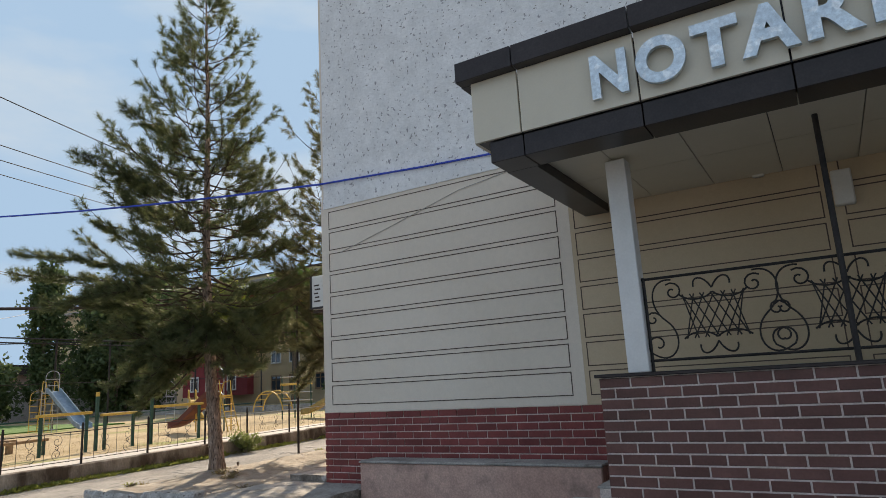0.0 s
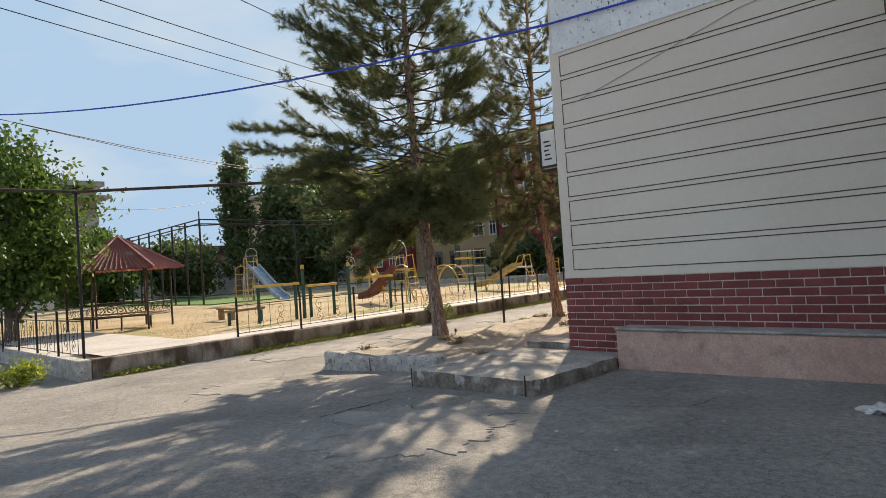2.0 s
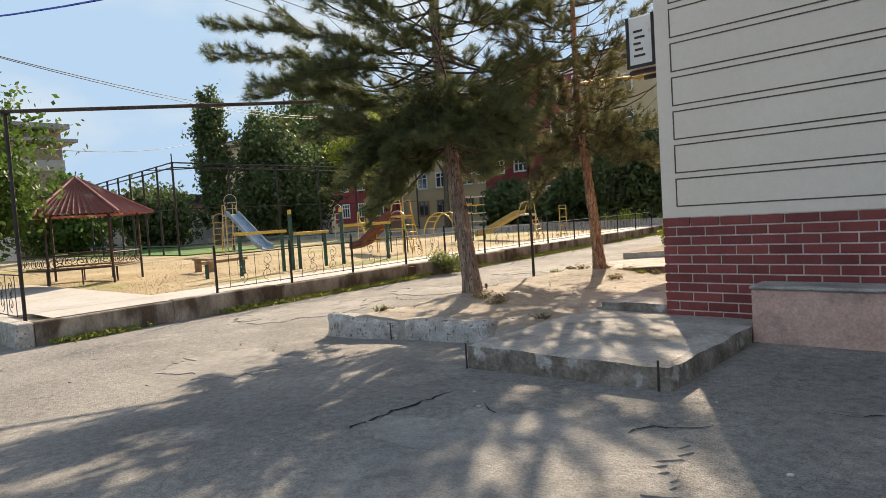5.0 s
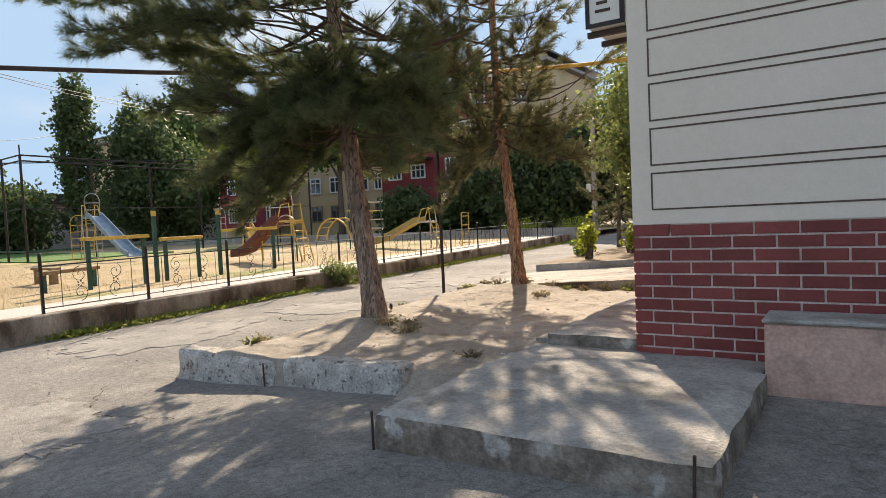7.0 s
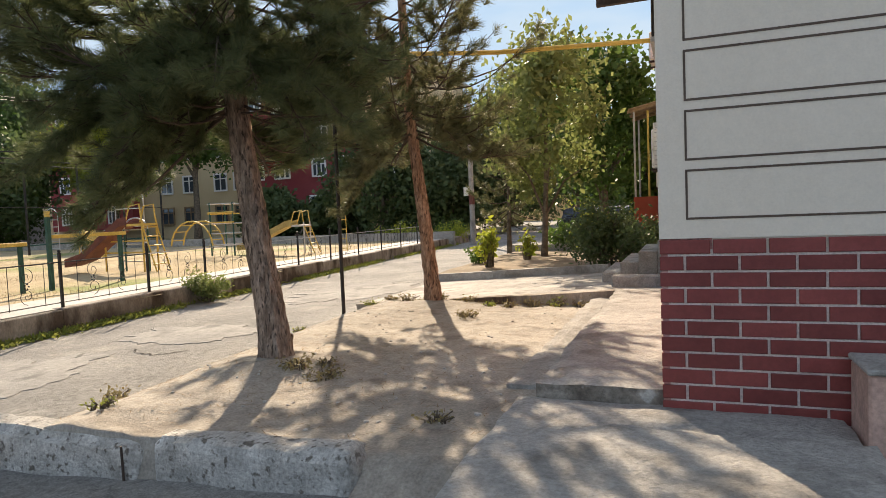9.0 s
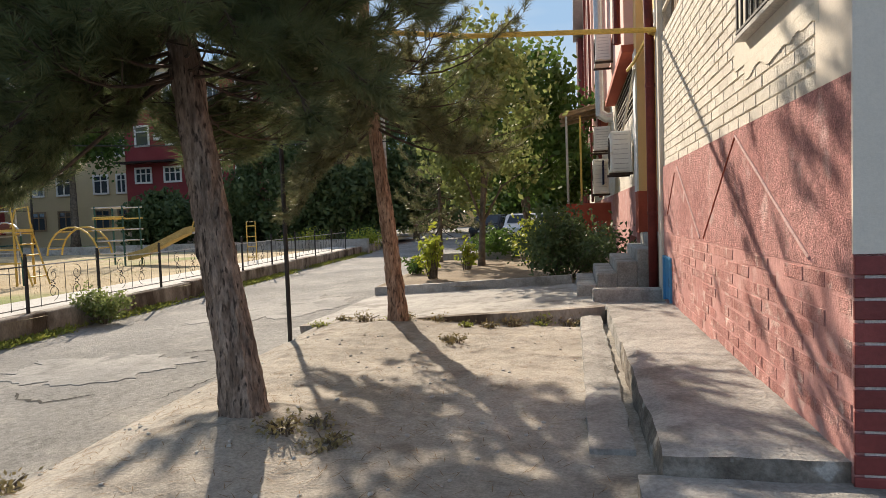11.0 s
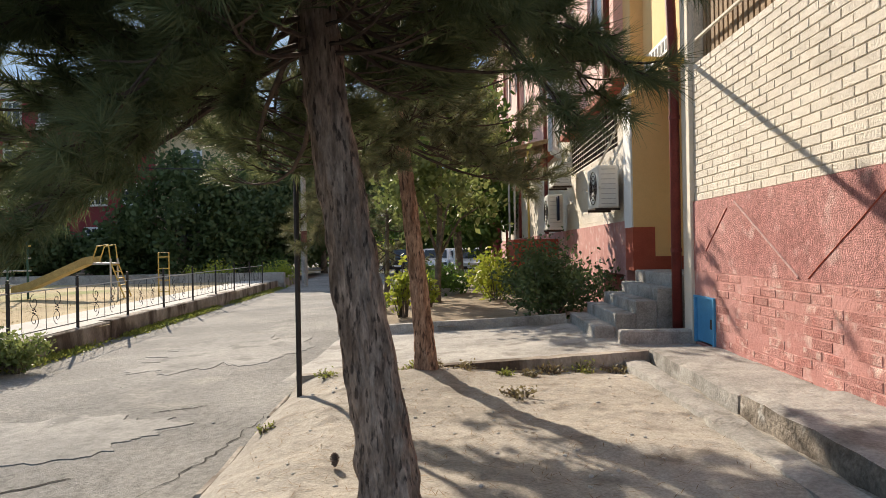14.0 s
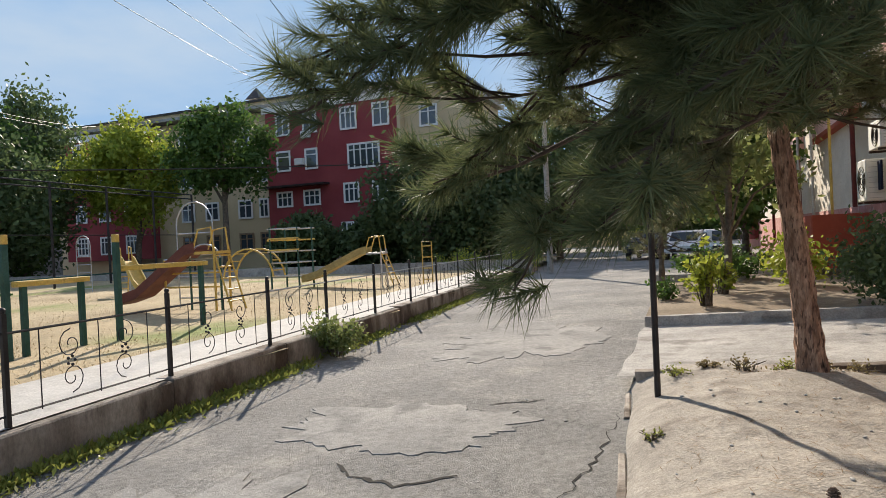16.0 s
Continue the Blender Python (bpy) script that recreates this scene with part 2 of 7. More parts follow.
YELLOW = mat("chalky_yellow_paint", (0.55, 0.37, 0.085), (0.64, 0.45, 0.13), 4.0, 0.6, 0.15, 50, stain=((0.42, 0.27, 0.08), 8.0, 0.62, 0.1))
GREENPAINT = mat("dark_green_paint", (0.022, 0.075, 0.06), (0.04, 0.10, 0.085), 4.0, 0.6, 0.15, 50)
BLUEPAINT = mat("bright_blue_door_paint", (0.07, 0.30, 0.56), (0.10, 0.36, 0.62), 3.0, 0.5, 0.1, 50, speck=0.08)
BLUEGREY = mat("scuffed_blue_steel", (0.17, 0.25, 0.32), (0.26, 0.35, 0.42), 4.0, 0.45, 0.1, 50)
RUSTSLIDE = mat("rusty_red_steel", (0.115, 0.038, 0.03), (0.175, 0.065, 0.05), 3.0, 0.65, 0.2, 50)
ROOFRED = mat("dusty_pink_red_roof_sheet", (0.30, 0.125, 0.115), (0.38, 0.175, 0.16), 1.2, 0.6, 0.1, 50, stain=((0.45, 0.36, 0.28), 2.5, 0.60, 0.1))
OLDWOOD = mat("weathered_timber", (0.23, 0.155, 0.09), (0.33, 0.235, 0.15), 6.0, 0.85, 0.4, 70, rnd=0.25)
BARK = mat("pine_bark", (0.20, 0.142, 0.108), (0.40, 0.305, 0.243), 26.0, 0.95, 1.0, 70, speck=0.55, tall=0.26, stain=((0.085, 0.062, 0.05), 46.0, 0.55, 0.09))
BARKRED = mat("orange_pine_bark", (0.26, 0.148, 0.096), (0.48, 0.315, 0.225), 26.0, 0.95, 1.0, 70, speck=0.55, tall=0.26, stain=((0.12, 0.07, 0.05), 46.0, 0.55, 0.09))
TWIG = mat("dark_pine_twig", (0.05, 0.036, 0.028), (0.10, 0.07, 0.052), 9.0, 0.95, 0.4, 40)
DULLYELLOW = mat("faded_mustard_paint", (0.34, 0.25, 0.09), (0.43, 0.33, 0.13), 4.0, 0.6, 0.15, 50)
BARKGREY = mat("grey_bark", (0.10, 0.08, 0.06), (0.19, 0.155, 0.12), 8.0, 0.95, 0.9, 40, speck=0.4)
CLOTH = mat("dingy_white_cotton", (0.60, 0.585, 0.56), (0.70, 0.685, 0.66), 6.0, 0.95, 0.3, 120, stain=((0.30, 0.22, 0.15), 9.0, 0.64, 0.1))
BLACKVOID = mat("dark_interior", (0.010, 0.009, 0.008), (0.018, 0.015, 0.013), 3, 0.95, 0.0, 30)
LETTER = mat("scratched_mirror_steel", (0.50, 0.56, 0.60), (0.62, 0.68, 0.71), 9.0, 0.28, 0.08, 40, metal=0.75, stain=((0.74, 0.76, 0.76), 14.0, 0.55, 0.08))
BLUECABLE = mat("blue_cable_sheath", (0.02, 0.06, 0.45), (0.03, 0.08, 0.52), 5, 0.5, 0.0, 50)
BLACKCABLE = mat("black_cable", (0.012, 0.012, 0.014), (0.02, 0.02, 0.022), 5, 0.6, 0.0, 50)
TYRE = mat("tyre_rubber", (0.012, 0.012, 0.012), (0.025, 0.025, 0.025), 5, 0.85, 0.1, 60)
CARWHITE = mat("white_car_paint", (0.72, 0.73, 0.74), (0.76, 0.77, 0.78), 1, 0.25, 0.0, 30, speck=0.02)
CARDARK = mat("dark_car_paint", (0.03, 0.032, 0.036), (0.04, 0.042, 0.046), 1, 0.25, 0.0, 30, speck=0.02)
NAVY = mat("navy_fabric", (0.012, 0.016, 0.04), (0.02, 0.025, 0.06), 5, 0.9, 0.2, 60)
GLASS = glass_mat()
NEEDLES = leaf_mat("pine_needles", (0.052, 0.088, 0.038), (0.205, 0.215, 0.095), 0.42)
NEEDLESDRY = leaf_mat("sunburnt_pine_needles", (0.066, 0.092, 0.042), (0.25, 0.23, 0.118), 0.38)
LEAVES = leaf_mat("broad_leaves", (0.045, 0.095, 0.020), (0.12, 0.20, 0.042), 0.4)
LEAVESYELLOW = leaf_mat("yellow_green_leaves", (0.17, 0.25, 0.032), (0.46, 0.47, 0.068), 0.45)
LEAVESPALE = leaf_mat("pale_sunlit_leaves", (0.12, 0.17, 0.05), (0.30, 0.33, 0.12), 0.45)
LEAVESDARK = leaf_mat("dark_leaves", (0.052, 0.088, 0.036), (0.145, 0.195, 0.075), 0.38)
GRASSGREEN = leaf_mat("weed_blades", (0.16, 0.20, 0.038), (0.38, 0.39, 0.095), 0.35)
PINKBRICK = mat("worn_red_painted_brick", (0.40, 0.165, 0.145), (0.55, 0.29, 0.26), 5.0, 0.92, 0.8, 70, speck=0.3, rnd=0.14, stain=((0.64, 0.45, 0.40), 9.0, 0.56, 0.14))
BROWNFACE = mat("dark_brown_broken_concrete", (0.155, 0.128, 0.103), (0.30, 0.262, 0.22), 5.0, 0.95, 1.0, 34, speck=0.45, stain=((0.42, 0.395, 0.36), 7.0, 0.58, 0.08))
TURF = mat("green_turf", (0.06, 0.14, 0.03), (0.10, 0.20, 0.05), 0.6, 0.95, 0.5, 60, speck=0.3)

# ---- builders ----


def part(name, bm, material, parent=None, label="", smooth=False):
    """Links a bmesh as one mesh object, under a thing or part if one is given."""
    me = bpy.data.meshes.new(name)
    bm.normal_update()
    bm.to_mesh(me)
    bm.free()
    return shell(name, me, material, parent, label, smooth)


def shell(name, me, material, parent=None, label="", smooth=False):
    if smooth:
        me.polygons.foreach_set("use_smooth", [True] * len(me.polygons))
    if not me.materials:
        me.materials.append(material)
    ob = new(name, me)
    if parent:
        ob.parent = parent
    if label:
        ob["label"] = label
    return ob


def empty(name, x, y, z, rz=0.0):
    ob = new(name)
    ob.empty_display_size = 0.1
    ob.matrix_world = pose(x, y, z, 0, 0, rz)
    return ob


def box(bm, x0, x1, y0, y1, z0, z1, bev=0.0, m=None):
    c = ((x0 + x1) / 2, (y0 + y1) / 2, (z0 + z1) / 2)
    mm = Matrix.Translation(c) @ Matrix.Diagonal((abs(x1 - x0), abs(y1 - y0), abs(z1 - z0), 1))
    if m is not None:
        mm = m @ mm
    r = bmesh.ops.create_cube(bm, size=1, matrix=mm)
    if bev:
        edges = list({e for v in r["verts"] for e in v.link_edges})
        bmesh.ops.bevel(bm, geom=edges, offset=bev, segments=1, affect="EDGES")
    return bm


def boxed(*args, **kw):
    return box(bmesh.new(), *args, **kw)


def tube(bm, pts, r, n=6, taper=None, closed=True):
    """A round bar along pts; taper: radius at the end, or a list of radii."""
    pts = [Vector(p) for p in pts]
    rings = []
    up = Vector((0, 0, 1))
    prev = None
    for i, p in enumerate(pts):
        a, b = pts[max(0, i - 1)], pts[min(len(pts) - 1, i + 1)]
        d = (b - a).normalized()
        if prev is None:
            s = d.cross(up)
            if s.length < 0.1:
                s = d.cross(Vector((1, 0, 0)))
        else:
            s = prev - d * prev.dot(d)
        s.normalize()
        prev = s
        w = d.cross(s)
        f = i / max(1, len(pts) - 1)
        rr = taper[i] if isinstance(taper, (list, tuple)) else (r if taper is None else r + (taper - r) * f)
        rings.append([bm.verts.new(p + (s * math.cos(2 * math.pi * k / n) + w * math.sin(2 * math.pi * k / n)) * rr) for k in range(n)])
    for a, b in zip(rings, rings[1:]):
        for k in range(n):
            bm.faces.new((a[k], a[(k + 1) % n], b[(k + 1) % n], b[k]))
    if closed:
        bm.faces.new(rings[0][::-1])
        bm.faces.new(rings[-1])
    return bm


def tubed(*args, **kw):
    return tube(bmesh.new(), *args, **kw)


def sag(a, b, drop, n=14):
    a, b = Vector(a), Vector(b)
    return [a.lerp(b, i / n) - Vector((0, 0, drop * 4 * (i / n) * (1 - i / n))) for i in range(n + 1)]


def structure(ob, label, category):
    return tagged(ob, label, category, kind="structure")


def holed(u0, u1, z0, z1, holes):
    """Cells (u0, u1, z0, z1) of a wall round its openings."""
    us = sorted({u0, u1, *[h[0] for h in holes], *[h[1] for h in holes]})
    zs = sorted({z0, z1, *[h[2] for h in holes], *[h[3] for h in holes]})
    for ua, ub in zip(us, us[1:]):
        for za, zb in zip(zs, zs[1:]):
            if not any(h[0] - 1e-6 <= ua and ub <= h[1] + 1e-6 and h[2] - 1e-6 <= za and zb <= h[3] + 1e-6 for h in holes):
                yield ua, ub, za, zb


def soup(name, tris, material, parent=None, kind=""):
    """A mesh of loose triangles or quads from an array (faces, corners, 3)."""
    arr = np.asarray(tris, dtype=np.float32)
    nf, nc = arr.shape[0], arr.shape[1]
    me = bpy.data.meshes.new(name)
    me.vertices.add(nf * nc)
    me.vertices.foreach_set("co", arr.reshape(-1))
    me.loops.add(nf * nc)
    me.loops.foreach_set("vertex_index", np.arange(nf * nc, dtype=np.int32))
    me.polygons.add(nf)
    me.polygons.foreach_set("loop_start", np.arange(0, nf * nc, nc, dtype=np.int32))
    me.update(calc_edges=True)
    ob = shell(name, me, material, parent)
    if kind:
        ob["kind"] = kind
    return ob


def unit(v):
    return v / np.maximum(np.linalg.norm(v, axis=-1, keepdims=True), 1e-9)


def sheet(name, xs, ys, height, material, inside=None):
    """A ground sheet on a grid."""
    vs, index = [], {}
    for i, x in enumerate(xs):
        for j, y in enumerate(ys):
            index[i, j] = len(vs)
            vs.append((x, y, height(x, y)))
    fs = []
    for i in range(len(xs) - 1):
        for j in range(len(ys) - 1):
            if inside is None or inside((xs[i] + xs[i + 1]) / 2, (ys[j] + ys[j + 1]) / 2):
                fs.append((index[i, j], index[i + 1, j], index[i + 1, j + 1], index[i, j + 1]))
    me = bpy.data.meshes.new(name)
    me.from_pydata(vs, [], fs)
    me.update()
    return shell(name, me, material, smooth=True)


def n2(x, y, s, k=0.0):
    return noise.noise(Vector((x * s, y * s, k)))

# ---- ground ----
CORNER_X, FRONT_Y, SIDE_X = -5.77, 6.594, -5.80


def road_z(x, y):
    return float(np.interp(x, [-13.5, -12, -9, -7.8, -6.5, -2.5], [-0.34, -0.31, -0.225, -0.145, -0.055, 0.0])) + 0.012 * n2(x, y, 0.7) + 0.006 * n2(x, y, 2.3, 4)


def kerb_x(y):
    """The line of the playground's retaining kerb."""
    return -13.52 - 0.085 * (y - 4.0)


def steps_of(a, b, d):
    n = max(1, round((b - a) / d))
    return [a + (b - a) * i / n for i in range(n + 1)]


gx = [-900, -300, -120, -70] + steps_of(-45, -18, 1.5) + steps_of(-17.8, 3, 0.2) + [4, 6, 9, 14, 25, 60, 200, 900]
gy = [-900, -300, -100, -40, -20, -10, -6] + steps_of(-4, 14, 0.2) + steps_of(14.5, 44, 0.6) + [48, 55, 70, 110, 300, 900]
structure(sheet("ground", gx, gy, road_z, ASPHALT), "cracked grey asphalt yard and road, patched and dusty", "ground")


def bed_left(y):
    return -9.66 - 0.07 * (y - 5.7) + 0.05 * n2(y, 0, 1.1)


def bed_z(x, y):
    z = 0.025 + 0.03 * n2(x, y, 0.6, 2) + 0.022 * n2(x, y, 1.7, 7) + 0.014 * n2(x, y, 5.0, 3) + 0.007 * n2(x, y, 11.0, 5)
    z += 0.09 * math.exp(-((x + 8.6) ** 2 + (y - 7.2) ** 2) / 0.25) + 0.07 * math.exp(-((x + 8.66) ** 2 + (y - 10.55) ** 2) / 0.2)
    z -= 0.07 * min(1.0, max(0.0, (y - 9.9) / 0.9)) * min(1.0, max(0.0, (x + 9.8) / 0.8))
    edge = min(1.0, max(0.0, (x - bed_left(y)) / 0.65)) ** 0.6
    return z * edge + (road_z(x, y) + 0.02) * (1 - edge)


def skewed(name, us, ys, left, right, height, material, front=None):
    """A sheet between two side lines; front: pulls the first rows to a line."""
    vs, fs = [], []
    for j, y in enumerate(ys):
        for u in us:
            x = left(y) + (right(y) - left(y)) * u
            vs.append((x, y, height(x, y)))
    n = len(us)
    for j in range(len(ys) - 1):
        for i in range(n - 1):
            fs.append((j * n + i, j * n + i + 1, (j + 1) * n + i + 1, (j + 1) * n + i))
    me = bpy.data.meshes.new(name)
    me.from_pydata(vs, [], fs)
    me.update()
    return shell(name, me, material, smooth=True)


def bed_full(x, y):
    z = bed_z(x, y)
    lip = min(1.0, max(0.0, (y - 5.42) / 0.33))
    if x < -7.1:
        lip = 1.0 if y > 5.66 else 0.0
    return z * lip + (road_z(x, y) - 0.02) * (1 - lip)


structure(skewed("sand_bed", steps_of(0, 1, 0.0125), steps_of(5.40, 11.1, 0.045), bed_left, lambda y: -6.42, bed_full, SAND), "bare dusty sand bed round the pines", "sand")
# broken concrete edging between road and bed
edging = structure(new("bed_edging"), "broken thin concrete edging between road and sand bed", "kerb")
redge = random.Random(31)
y = 5.95
while y < 10.9:
    run = redge.uniform(0.35, 0.8)
    if redge.random() < 0.85:
        xa, xb = bed_left(y) - 0.03, bed_left(y + run) - 0.03
        za, zb = road_z(xa, y), road_z(xb, y + run)
        up = redge.uniform(0.012, 0.03)
        bm = bmesh.new()
        ring = [(xa - 0.02, y, za), (xa + 0.035, y, za), (xb + 0.035 + redge.uniform(-0.02, 0.02), y + run - 0.02, zb), (xb - 0.02, y + run - 0.02, zb)]
        low_ring = [bm.verts.new((px, py, pz - 0.1)) for px, py, pz in ring]
        top_ring = [bm.verts.new((px, py, pz + up + redge.uniform(-0.008, 0.008))) for px, py, pz in ring]
        bm.faces.new(top_ring)
        for k in range(4):
            bm.faces.new((low_ring[k], low_ring[(k + 1) % 4], top_ring[(k + 1) % 4], top_ring[k]))
        bmesh.ops.bevel(bm, geom=[e for e in bm.edges if e.verts[0].co.z > za - 0.04 and e.verts[1].co.z > za - 0.04], offset=0.01, segments=1, affect="EDGES")
        part("edging_length", bm, KERBWALL, edging)
    y += run
# playground lawn, raised behind its kerb
structure(sheet("lawn", steps_of(-52, -13.4, 0.35), steps_of(3.2, 46, 0.5), lambda x, y: -0.05 + 0.03 * n2(x, y, 0.4), DRYGRASS, lambda x, y: x < kerb_x(y) - 0.12 and y > 3.7), "dry straw-coloured playground lawn with green patches", "lawn")
bm = bmesh.new()
ys = steps_of(3.9, 34, 1.0)
for a, b in zip(ys, ys[1:]):
    vs = [bm.verts.new(p) for p in ((kerb_x(a) - 1.5, a, 0.0), (kerb_x(a) - 0.1, a, 0.0), (kerb_x(b) - 0.1, b, 0.0), (kerb_x(b) - 1.5, b, 0.0))]
    bm.faces.new(vs)
box(bm, -22.5, -14.8, 3.4, 5.9, -0.1, 0.002)
structure(part("footpath", bm, PATHCON), "pale concrete footpath beside the playground fence", "path")
structure(part("sports_turf", boxed(-60, -33.1, 15.2, 21.5, -0.1, 0.005), TURF), "green artificial turf of a caged sports pitch", "turf")

# retaining kerb in cast lengths
kerb = structure(new("retaining_kerb"), "stained grey concrete retaining kerb below the fence", "kerb")
ys = steps_of(3.6, 34, 2.0)
for i, (a, b) in enumerate(zip(ys, ys[1:])):
    bm = bmesh.new()
    lo = -0.5
    xa, xb = kerb_x(a), kerb_x(b)
    top = 0.0 + 0.012 * math.sin(i * 2.3)
    p = [(xa - 0.24, a + 0.004), (xa, a + 0.004), (xb, b - 0.004), (xb - 0.24, b - 0.004)]
    lower = [bm.verts.new((x, y, lo)) for x, y in p]
    upper = [bm.verts.new((x, y, top)) for x, y in p]
    bm.faces.new(upper)
    for k in range(4):
        bm.faces.new((lower[k], lower[(k + 1) % 4], upper[(k + 1) % 4], upper[k]))
    bmesh.ops.bevel(bm, geom=[e for e in bm.edges if e.verts[0].co.z > -0.2 and e.verts[1].co.z > -0.2], offset=0.015, segments=1, affect="EDGES")
    part("kerb_length", bm, KERBWALL, kerb)
part("kerb_length", boxed(-22, kerb_x(3.5) - 0.02, 3.38, 3.6, -0.5, 0.0, bev=0.015), WHITEBLOCK, kerb)

# ---- the corner building ----
ROOF = 12.0
front = structure(new("wall_front"), "shaded building wall, cream scored plaster under rough whitewashed brick", "wall")
part("upper_wall", boxed(CORNER_X, 14, FRONT_Y, FRONT_Y + 0.4, 3.82, ROOF), WHITEROUGH, front, "rough pockmarked whitewashed brickwork")
# The porch part of the field has a darker, warmer tone than the rest.
part("porch_field", boxed(-2.2595, 14, FRONT_Y, FRONT_Y + 0.011, 0.956, 3.69), PORCHPLASTER, front, "tan plaster field inside the porch")
part("plaster_field_top", boxed(-2.2595, 14, FRONT_Y, FRONT_Y + 0.011, 3.691, 3.82), PLASTER, front)
part("plaster_field", boxed(SIDE_X - 0.02, -2.26, FRONT_Y, FRONT_Y + 0.011, 0.956, 3.82), PLASTER, front)
part("plaster_backing", boxed(CORNER_X + 0.2, 14, FRONT_Y + 0.0115, FRONT_Y + 0.4, 0.9, 3.82), PLASTER, front)
part("plaster_lip", boxed(CORNER_X - 0.004, 14, FRONT_Y - 0.012, FRONT_Y - 0.001, 3.70, 3.845), WHITEROUGH, front, "ragged upper plaster edge")
part("plinth_core", boxed(SIDE_X + 0.02, 14, FRONT_Y + 0.004, FRONT_Y + 0.4, -0.4, 0.9), GROUT, front)


def groove_frame(u0, u1, z0, z1, y, w=0.011):
    bm = bmesh.new()
    for a in ((u0, u1, z0, z0 + w), (u0, u1, z1 - w, z1), (u0, u0 + w, z0 + w, z1 - w), (u1 - w, u1, z0 + w, z1 - w)):
        box(bm, a[0], a[1], y - 0.003, y - 0.0005, a[2], a[3])
    return bm


for row in range(9):
    z = 1.05 + 0.294 * row
    part("scored_panel", groove_frame(-5.69, -2.40, z, z + 0.25, FRONT_Y), GROOVE, front)
    part("scored_panel", groove_frame(-2.21, 0.12, z, z + 0.25, FRONT_Y), GROOVE, front)
    part("scored_panel", groove_frame(0.28, 3.6, z, z + 0.25, FRONT_Y), GROOVE, front)

# recess for the stair, side walls with their openings
side = structure(new("wall_side"), "sunlit side wall, cream brick over rough pink stucco", "wall")
WIN = (7.26, 8.06, 2.13, 3.35)
LOGGIA = (9.2, 11.62, 3.08, 5.3)
bm = bmesh.new()
for a, b, c, d in holed(FRONT_Y + 0.4, 11.9, 1.60, ROOF, [WIN, LOGGIA]):
    box(bm, SIDE_X + 0.007, SIDE_X + 0.4, a, b, c, d)
part("brick_backing", bm, CREAMJOINT, side)
part("corner_return", boxed(CORNER_X, SIDE_X + 0.4, FRONT_Y + 0.4005, FRONT_Y + 0.405, 1.6, ROOF), CREAMPLASTER, side)
part("stucco_plinth", boxed(SIDE_X - 0.015, SIDE_X + 0.4, FRONT_Y + 0.012, 11.66, 0.88, 1.62), PINKSTUCCO, side, "rough pink pebble stucco")
bm = bmesh.new()
for a, b, c, d in holed(FRONT_Y + 0.01, 11.66, -0.4, 0.88, [(11.1, 11.64, 0.12, 0.62)]):
    box(bm, SIDE_X - 0.012, SIDE_X + 0.4, a, b, c, d)
part("lower_plinth", bm, PINKSMOOTH, side, "pink painted brick plinth")
part("edge_pilaster", boxed(SIDE_X - 0.045, SIDE_X + 0.4, 11.661, 11.9, -0.3, ROOF, bev=0.006), CREAMPLASTER, side, "cream plastered edge")
part("corner_edge", boxed(SIDE_X - 0.006, CORNER_X - 0.001, FRONT_Y + 0.003, FRONT_Y + 0.4, 1.62, ROOF), PLASTER, side)
bm = bmesh.new()
for a, b, c, d in holed(6.95, 8.12, 1.98, 5.0, [WIN]):
    box(bm, SIDE_X - 0.008, SIDE_X + 0.013, a, b, c, d)
for k in range(76):
    z = 1.98 + 0.0395 * k
    reach = 8.34 + 0.16 * noise.noise(Vector((0.3, z * 1.4, 2))) + 0.07 * noise.noise(Vector((1.7, z * 7, 5)))
    box(bm, SIDE_X - 0.008, SIDE_X + 0.013, 8.1205, reach, z, z + 0.0394)
for k in range(36):
    y = 6.95 + 0.0325 * k
    box(bm, SIDE_X - 0.008, SIDE_X + 0.013, y, y + 0.0324, 1.90 + 0.05 * noise.noise(Vector((y * 6, 0.4, 1))), 1.9795)
part("smooth_plaster_field", bm, CREAMPLASTER, side, "smooth cream plaster round the window")
# upper storeys above the loggia, slab edges
part("floor_slab_edge", boxed(SIDE_X - 0.03, SIDE_X + 0.2, 9.1, 11.66, 5.3, 5.5), CREAMPLASTER, side)
part("recess_upper", boxed(-5.68, -5.4, 11.9, 13.9, 3.45, ROOF), ORANGE, side)
part("recess_back", boxed(-4.9, -4.7, 11.9, 13.9, -0.3, ROOF), ORANGE, side, "peach painted back of the stair recess")

far = structure(new("wall_side_far"), "long side wall in pink, cream brick and brick-red bands", "wall")
part("pier_face", boxed(-5.86, -4.7, 13.9, 14.3, 0.8, ROOF), ORANGE, far, "peach painted pier")
part("pier_foot", boxed(-5.875, -5.56, 13.885, 14.299, 0.8, 1.42), REDPAINT, far, "brick-red painted foot of the pier")
part("pier_foot", boxed(-5.559, -4.7, 13.885, 13.899, 0.8, 1.0), REDPAINT, far, "brick-red painted foot of the pier")
part("pier_edge", boxed(-5.885, -5.862, 13.895, 14.3, 1.42, 3.5), WHITEPAINT, far)
FARWIN = [(14.9, 19.2, 2.75, 3.55)]
bm = bmesh.new()
for a, b, c, d in holed(14.3, 46, 1.53, 3.62, FARWIN):
    box(bm, -5.82, -5.4, a, b, c, d)
part("brick_band", bm, CREAMBRICK, far, "cream painted brick band")
bm = bmesh.new()
z = 1.6
while z < 3.55:
    box(bm, -5.823, -5.8195, 14.3, 46, z, z + 0.012)
    z += 0.1
part("brick_joint_lines", bm, CREAMJOINT, far)
bm = bmesh.new()
for a, b, c, d in holed(14.3, 46, -0.3, 1.53, [(14.5, 15.9, 0.28, 0.72)]):
    box(bm, -5.86, -5.4, a, b, c, d)
